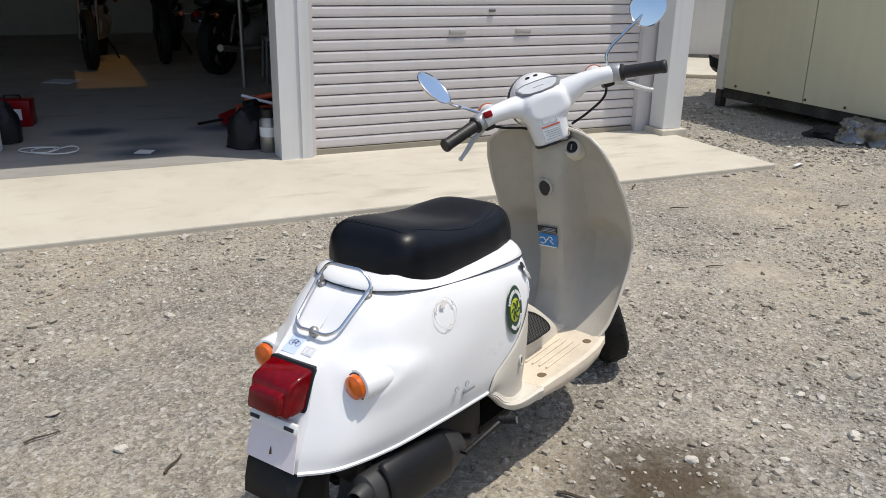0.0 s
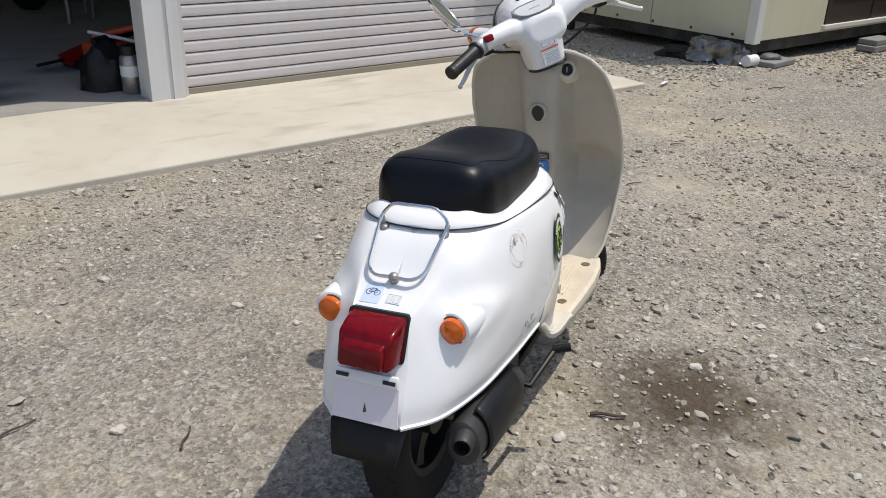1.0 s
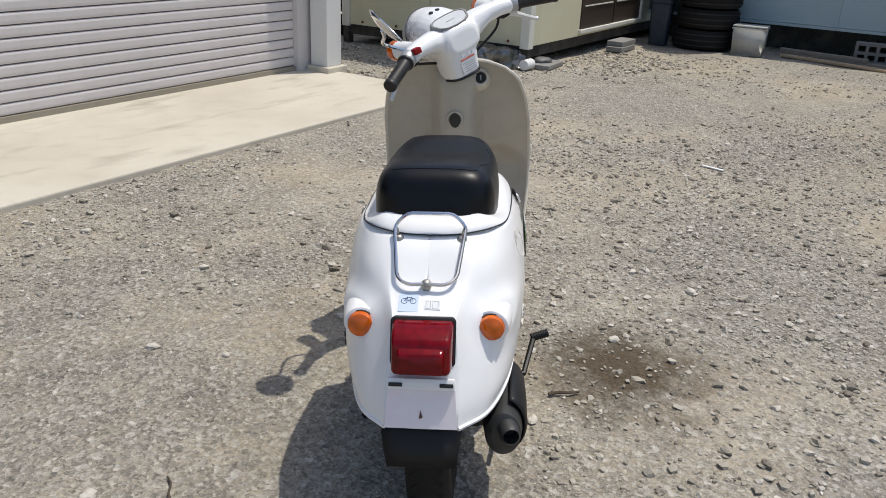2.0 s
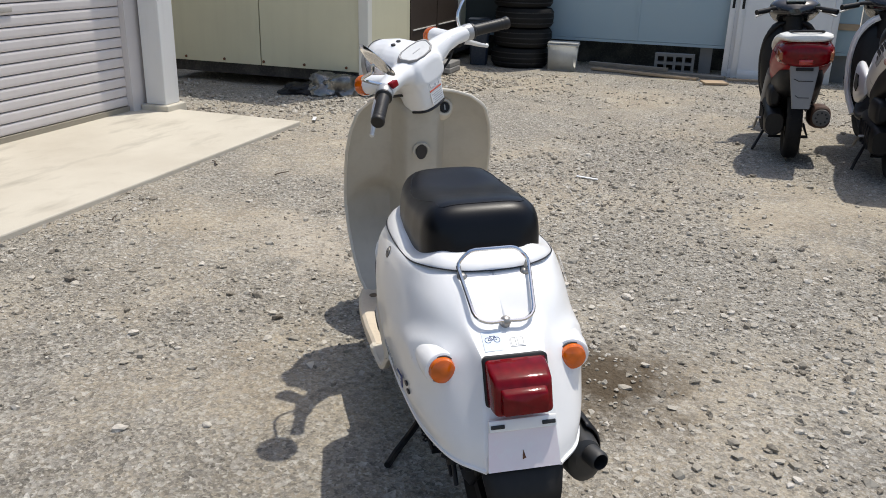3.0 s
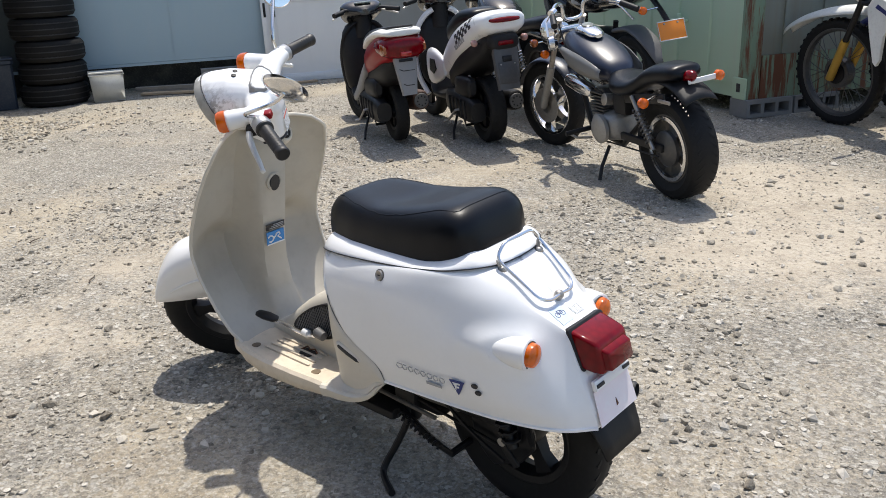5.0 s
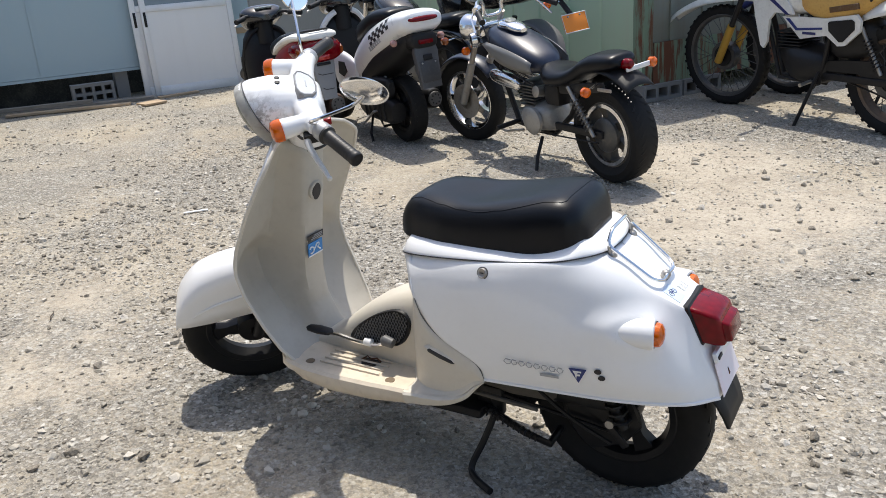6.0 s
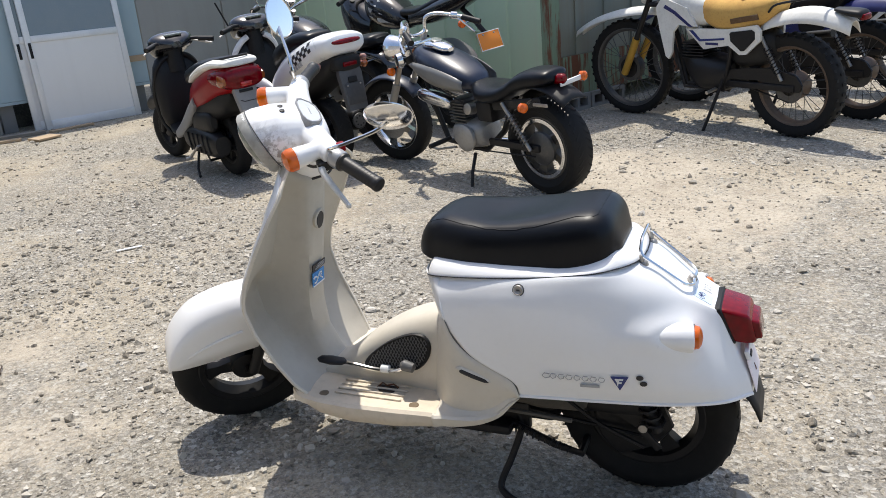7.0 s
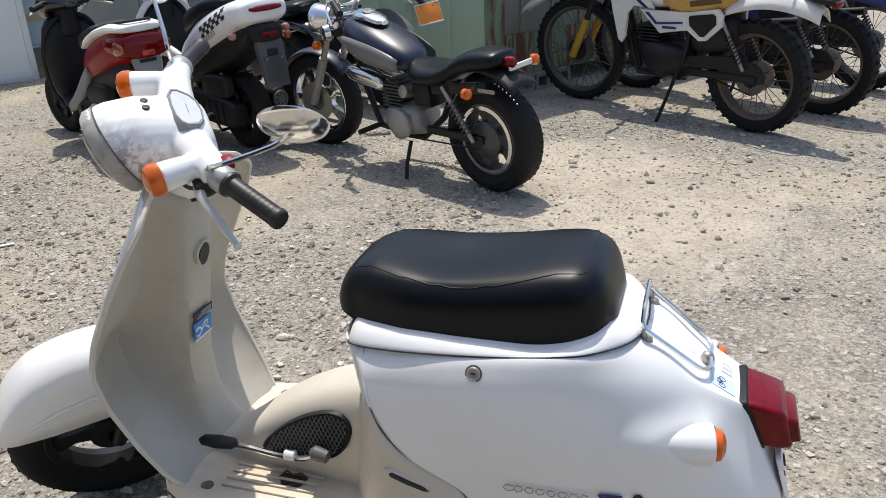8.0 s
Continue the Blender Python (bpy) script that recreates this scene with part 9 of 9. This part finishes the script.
GREYWOOD = painted("weathered_board", (0.27, 0.24, 0.20), 0.8, wear=0.5, dirt=(0.15, 0.13, 0.11), relief=0.4, grain=30.0)
board((7.90, 2.35), (7.62, 1.30), 0.09, 0.022, WOOD, "pale timber plank on the gravel")
board((7.98, 2.25), (7.80, 1.05), 0.10, 0.03, GREYWOOD, "weathered grey plank along the wall")
board((7.74, 1.02), (7.82, 0.62), 0.07, 0.02, WOOD, "short pale timber offcut")
board((8.00, 2.40), (7.86, 1.60), 0.05, 0.035, GREYWOOD, "thin grey batten on the planks", 0.032)
soften(single("tile", boxed((-0.09, -0.11, 0.0), (0.09, 0.11, 0.018)), WOOD, "pale square offcut of board", "board", at=uv(7.46, 1.14, 0.004, 18), smooth=False), 0.003)


# ---- beside the cabin ----
def crumpled(name, mat, label, category, at, size, seed, fold=0.35):
    bm = blank()
    bmesh.ops.create_icosphere(bm, subdivisions=4, radius=1.0)
    for v in bm.verts:
        n = noise.noise(v.co * 1.6 + Vector((seed, 0, 0))) + 0.7 * abs(noise.noise(v.co * 4.0 + Vector((0, seed, 0)))) + 0.35 * abs(noise.noise(v.co * 9.0 + Vector((0, 0, seed))))
        v.co *= 1.0 + fold * n
        v.co = Vector((v.co.x * size[0], v.co.y * size[1], max(-0.12, v.co.z) * size[2]))
        v.co.z += size[2] * 0.10
    return single(name, bm, mat, label, category, at=at)


crumpled("tarpaulin", FOIL, "crumpled silver and black plastic sheet", "sheet", Matrix.Translation((2.95, 6.03, 0.0)) @ Matrix.Rotation(radians(-40), 4, "Z"), (0.25, 0.15, 0.15), 2.0, 0.42)
crumpled("dark_sheet", BLACKP, "dark crumpled plastic sheet under the cabin", "sheet", Matrix.Translation((2.74, 6.22, 0.0)) @ Matrix.Rotation(radians(-35), 4, "Z"), (0.15, 0.09, 0.07), 5.0)


def build_cup():
    m = Matrix.Translation((3.085, 5.78, 0.045)) @ Matrix.Rotation(radians(25), 4, "Z")
    c = thing("white_can", "white empty can lying on the gravel", "can", at=m)
    part("shell", turned(blank(), [(-0.06, 0.036), (-0.058, 0.041), (0.055, 0.043), (0.06, 0.041), (0.055, 0.036), (-0.05, 0.034)], Matrix.Identity(4), 22), STICK_WHITE, c)
    part("inside", turned(blank(), [(0.050, 0.035), (0.056, 0.0352)], Matrix.Identity(4), 20), GREYP, c)


build_cup()
soften(single("stone_slab", boxed((-0.17, -0.10, 0.0), (0.17, 0.10, 0.04)), CONCRETE_BLOCK, "flat concrete slab under the cabin foot", "slab", at=Matrix.Translation((3.32, 5.86, 0.0)) @ Matrix.Rotation(radians(32), 4, "Z"), smooth=False), 0.008)
crumpled("dark_stone", GREYP, "rounded dark stone on the slab", "stone", Matrix.Translation((3.30, 5.87, 0.045)), (0.085, 0.06, 0.035), 9.0, 0.12)
for k, (dx, dz) in enumerate(((0.0, 0.0), (0.03, 0.047))):
    soften(single("step_block", boxed((-0.17, -0.08, 0.0), (0.17, 0.08, 0.045)), CONCRETE_BLOCK, "pale concrete block stacked by the cabin door", "block", group="blocks by the cabin", at=Matrix.Translation((4.62 + dx, 6.42 + dx, dz)) @ Matrix.Rotation(radians(27), 4, "Z"), smooth=False), 0.006)


def build_barrow():
    b = thing("wheelbarrow", "dark wheelbarrow with a small wheel behind the post", "wheelbarrow", at=Matrix.Translation((2.42, 7.98, 0.0)) @ Matrix.Rotation(radians(60), 4, "Z") @ Matrix.Scale(0.62, 4))
    part("tyre", lathe_ring(blank(), 0.16, tyre_profile(0.08, 0.06), Matrix.Translation((0, 0, 0.16)), 28), RUBBER, b)
    part("hub", turned(blank(), [(-0.04, 0.02), (-0.03, 0.10), (0.03, 0.10), (0.04, 0.02)], Matrix.Translation((0, 0, 0.16)) @ Matrix.Rotation(radians(90), 4, "Z"), 20), STEEL, b)
    bm = blank()
    rings(bm, [[Vector((x, w * j / 4, z + 0.06 * (j / 4) ** 2)) for j in range(-4, 5)] for x, z, w in ((-0.06, 0.58, 0.24), (-0.03, 0.42, 0.22), (0.10, 0.34, 0.20), (0.45, 0.36, 0.22), (0.60, 0.52, 0.25))], closed=False)
    thicken(part("tray", bm, BLACKP, b), 0.006)
    for sg in (1, -1):
        part("handle", tube(blank(), [(0.0, sg * 0.06, 0.16), (0.5, sg * 0.2, 0.34), (1.0, sg * 0.26, 0.5)], 0.014, 8), STEEL, b)
        part("leg", rod((0.55, sg * 0.2, 0.34), (0.62, sg * 0.2, 0.0), 0.012, 8), STEEL, b)


build_barrow()


# ---- loose bits on the yard ----
def twig(x, y, turn, length, r, mat, label):
    m = Matrix.Translation((x, y, land(x, y) + r + 0.003)) @ Matrix.Rotation(radians(turn), 4, "Z")
    pts = [(-length / 2, 0, 0), (-length * 0.2, length * 0.04, 0.002), (length * 0.15, -length * 0.02, 0.003), (length / 2, length * 0.06, 0.0)]
    single("twig", tube(blank(), pts, (r, r * 0.6), 6, smooth=3), mat, label, "twig", group="twigs on the gravel", at=m)


TWIG = painted("dry_twig", (0.07, 0.05, 0.035), 0.85, wear=0.3)
for x, y, a, L, r in ((-0.614, 1.80, 78, 0.085, 0.0035), (-0.995, 1.894, 40, 0.09, 0.003), (0.37, 1.722, -20, 0.085, 0.005), (1.18, 4.21, 5, 0.10, 0.004), (1.13, 3.34, 12, 0.08, 0.003), (2.08, 4.36, 30, 0.09, 0.005), (0.2, 4.05, 50, 0.07, 0.003), (2.9, 5.1, 15, 0.16, 0.004), (1.02, 4.62, 70, 0.10, 0.005), (1.6, 3.9, -10, 0.07, 0.003)):
    twig(x, y, a, L, r, TWIG, "dry dark twig lying on the gravel")
single("paper_strip", boxed((-0.055, -0.012, 0.0), (0.055, 0.012, 0.004), bevel=0.001), STICK_WHITE, "white paper strip lying on the gravel", "litter", at=Matrix.Translation((2.16, 5.26, 0.008)) @ Matrix.Rotation(radians(48), 4, "Z"))
single("paper_chip", boxed((-0.06, -0.01, 0.0), (0.06, 0.01, 0.004), bevel=0.001), STICK_WHITE, "pale flat chip lying on the gravel", "litter", at=Matrix.Translation((2.36, 3.10, 0.008)) @ Matrix.Rotation(radians(-75), 4, "Z"))


def cobble(x, y, r, turn):
    r *= 0.62
    bm = blank()
    bmesh.ops.create_icosphere(bm, subdivisions=2, radius=1.0)
    for v in bm.verts:
        v.co *= 1.0 + 0.45 * noise.noise(v.co * 1.3 + Vector((x * 7, y * 5, 0))) + 0.12 * noise.noise(v.co * 4.0)
        v.co = Vector((v.co.x * r, v.co.y * r * 0.72, v.co.z * r * 0.5))
    single("stone", bm, STONE, "loose stone lying on the gravel", "stone", group="larger stones on the yard", at=Matrix.Translation((x, y, land(x, y) + r * 0.28)) @ Matrix.Rotation(turn, 4, "Z"), smooth=False)


rng = random.Random(11)
for x, y, r in ((-0.252, 2.923, 0.03), (-0.768, 1.851, 0.032), (-0.521, 2.43, 0.028), (2.32, -0.765, 0.03), (0.687, 1.898, 0.03), (0.229, 1.663, 0.03), (1.165, 2.062, 0.035), (1.794, 1.367, 0.03), (0.605, 0.76, 0.022), (-0.354, 2.301, 0.022), (1.101, 2.281, 0.028), (2.604, 1.894, 0.024), (2.255, -0.042, 0.024)):
    cobble(x, y, r, rng.random() * 6.28)
for k in range(46):
    x, y = rng.uniform(-1.6, 3.4), rng.uniform(0.2, 4.8)
    if not off_yard(x, y, np.random.default_rng(k)):
        cobble(x, y, rng.uniform(0.014, 0.026), rng.random() * 6.28)


# ---- inside the garage ----
def build_garage_things():
    j = thing("floor_jack", "red trolley jack on the garage floor", "jack", at=Matrix.Translation((-1.52, 6.05, 0.02)) @ Matrix.Rotation(radians(215), 4, "Z") @ Matrix.Scale(0.75, 4))
    part("chassis", prism(blank(), [(-0.30, 0.03), (0.30, 0.03), (0.32, 0.10), (0.1, 0.17), (-0.28, 0.10)], -0.10, 0.10), REDP, j)
    for x in (-0.24, 0.24):
        for y in (-0.12, 0.12):
            part("wheel", turned(blank(), [(-0.02, 0.01), (-0.02, 0.04), (0.02, 0.04), (0.02, 0.01)], axis_frame((x, y, 0.04), (0, 1, 0)), 16), BLACKM, j)
    part("handle", rod((0.25, 0, 0.08), (0.56, 0.05, 0.06), 0.014, 10), BLACKM, j)
    part("saddle", turned(blank(), [(0.0, 0.05), (0.03, 0.05), (0.035, 0.03)], axis_frame((-0.24, 0, 0.12), (0, 0, 1)), 16), STEEL, j)
    crumpled("black_bag", BLACKP, "full black plastic bag", "bag", Matrix.Translation((-1.36, 5.33, 0.03)), (0.15, 0.13, 0.22), 3.0, 0.2)
    c = thing("spray_canister", "steel canister with a dark cap", "canister", at=Matrix.Translation((-1.19, 5.19, 0.02)))
    part("body", turned(blank(), [(0.0, 0.055), (0.004, 0.058), (0.20, 0.058), (0.22, 0.045)], axis_frame((0, 0, 0), (0, 0, 1)), 24), STEEL, c)
    part("cap", turned(blank(), [(0.22, 0.05), (0.27, 0.05), (0.275, 0.03)], axis_frame((0, 0, 0), (0, 0, 1)), 24), BLACKP, c)
    part("stripe", turned(blank(), [(0.10, 0.0588), (0.16, 0.0588)], axis_frame((0, 0, 0), (0, 0, 1)), 24, False), STICK_WHITE, c)
    b = thing("tool_crate", "orange-red tool crate with black tools", "crate", at=Matrix.Translation((-1.36, 5.72, 0.02)) @ Matrix.Rotation(radians(30), 4, "Z"))
    part("box", boxed((-0.16, -0.12, 0.0), (0.16, 0.12, 0.20), bevel=0.015), ORANGERED, b)
    part("tool", rod((-0.14, -0.05, 0.22), (0.14, 0.05, 0.24), 0.025, 10), BLACKM, b)
    part("tool", rod((-0.10, 0.06, 0.23), (0.12, -0.08, 0.29), 0.02, 10), ORANGERED, b)
    single("leaning_bar", rod((0, 0, 0.262), (0.30, -0.10, 0.215), 0.011, 8), ALUMINIUM, "pale metal bar lying on the tool crate", "bar", at=Matrix.Translation((-1.50, 5.72, 0.02)))
    t = thing("red_case", "red metal tool case with a white label", "tool case", at=Matrix.Translation((-3.16, 5.78, 0.02)) @ Matrix.Rotation(radians(15), 4, "Z") @ Matrix.Scale(0.85, 4))
    part("case", boxed((-0.15, -0.09, 0.0), (0.15, 0.09, 0.22), bevel=0.012), REDP, t)
    part("label", boxed((-0.08, -0.0935, 0.06), (0.08, -0.0905, 0.15)), STICK_WHITE, t)
    part("handle", tube(blank(), [(-0.07, 0, 0.215), (-0.06, 0, 0.25), (0.06, 0, 0.25), (0.07, 0, 0.215)], 0.008, 8), BLACKP, t)
    crumpled("dark_sack", BLACKP, "dark sack beside the tool case", "bag", Matrix.Translation((-2.93, 5.24, 0.03)), (0.10, 0.10, 0.22), 8.0, 0.15)
    soften(single("white_box", boxed((-0.12, -0.12, 0.0), (0.12, 0.12, 0.27)), STICK_WHITE, "white cardboard box on the garage floor", "box", at=Matrix.Translation((-2.90, 4.86, 0.022)) @ Matrix.Rotation(radians(20), 4, "Z"), smooth=False), 0.004)
    crumpled("red_sack", REDP, "red cloth bag on the dark sack", "bag", Matrix.Translation((-3.10, 5.35, 0.03)), (0.12, 0.12, 0.36), 6.0, 0.15)
    single("paper_label", boxed((-0.05, -0.05, 0.0), (0.05, 0.05, 0.003)), STICK_WHITE, "white paper lying on the stained floor", "paper", at=Matrix.Translation((-1.95, 5.06, 0.022)), smooth=False)
    single("blue_sheet", boxed((-0.14, -0.12, 0.0), (0.14, 0.12, 0.006)), STICK_PALE, "pale blue sheet on the garage floor", "sheet", at=Matrix.Translation((-3.84, 7.87, 0.022)), smooth=False)
    single("steel_pole", rod((0, 0, 0.0), (0.0, 0.0, 3.05), 0.02, 12), STEEL, "thin steel pole inside the garage", "pole", at=Matrix.Translation((-2.05, 7.76, 0.02)))
    s = thing("folding_chair", "white plastic chair in the garage", "chair", at=Matrix.Translation((-1.80, 8.35, 0.02)) @ Matrix.Rotation(radians(200), 4, "Z"))
    part("seat", boxed((-0.20, -0.20, 0.40), (0.20, 0.20, 0.43), bevel=0.01), GREYPAINT, s)
    part("backrest", boxed((-0.22, -0.20, 0.45), (-0.19, 0.20, 0.80), bevel=0.01), GREYPAINT, s)
    for x in (-0.18, 0.18):
        for y in (-0.18, 0.18):
            part("leg", rod((x, y, 0.40), (x * 1.1, y * 1.1, 0.0), 0.014, 8), GREYPAINT, s)
    single("wire_coil", tube(blank(), [((0.10 + 0.05 * math.sin(k * 0.31)) * math.cos(k * 0.42) + 0.006 * k, (0.09 + 0.03 * math.cos(k * 0.23)) * math.sin(k * 0.42), 0.005 + 0.0005 * k) for k in range(38)], 0.0040, 6), STICK_WHITE, "thin pale cable lying loose on the floor", "cable", at=Matrix.Translation((-2.62, 4.98, 0.022)))


ORANGERED = painted("orange_red_paint", (0.55, 0.07, 0.02), 0.45, wear=0.25)
build_garage_things()
for x, y, a, style, label in ((-4.45, 10.15, -70, "cruiser", "dark motorcycle deep in the garage"), (-3.75, 10.75, -75, "sport", "dark sport motorcycle at the garage wall"), (-2.54, 8.62, 75, "cruiser", "black motorcycle in the garage shade")):
    build_road_bike(Matrix.Translation((x, y, 0.02)) @ Matrix.Rotation(radians(a), 4, "Z"), style, label)


# ---- the neighbour's wall far behind the cabin ----
def build_back_wall():
    w = thing("back_wall", "pale grey wall of a building behind the yard", "wall", kind="structure", at=Matrix.Translation((2.70, 11.42, 0)) @ Matrix.Rotation(radians(-4), 4, "Z"))
    part("wall_panel", boxed((0.10, 0.0, 0.06), (5.0, 0.12, 3.2)), PILLAR, w, smooth=False)
    part("base_strip", boxed((0.10, -0.012, 0.0), (5.0, 0.12, 0.058)), CONCRETE_BLOCK, w, smooth=False)
    part("brown_jamb", boxed((0.0, -0.02, 0.0), (0.098, 0.10, 3.2)), BROWN, w, "brown timber jamb", smooth=False)
    single("concrete_pad", boxed((-0.9, 0.0, -0.04), (4.6, 1.75, 0.035), bevel=0.01), SLAB, "pale concrete strip before the far wall", "pavement", kind="structure", at=Matrix.Translation((2.55, 9.45, 0)) @ Matrix.Rotation(radians(-4), 4, "Z"))


build_back_wall()
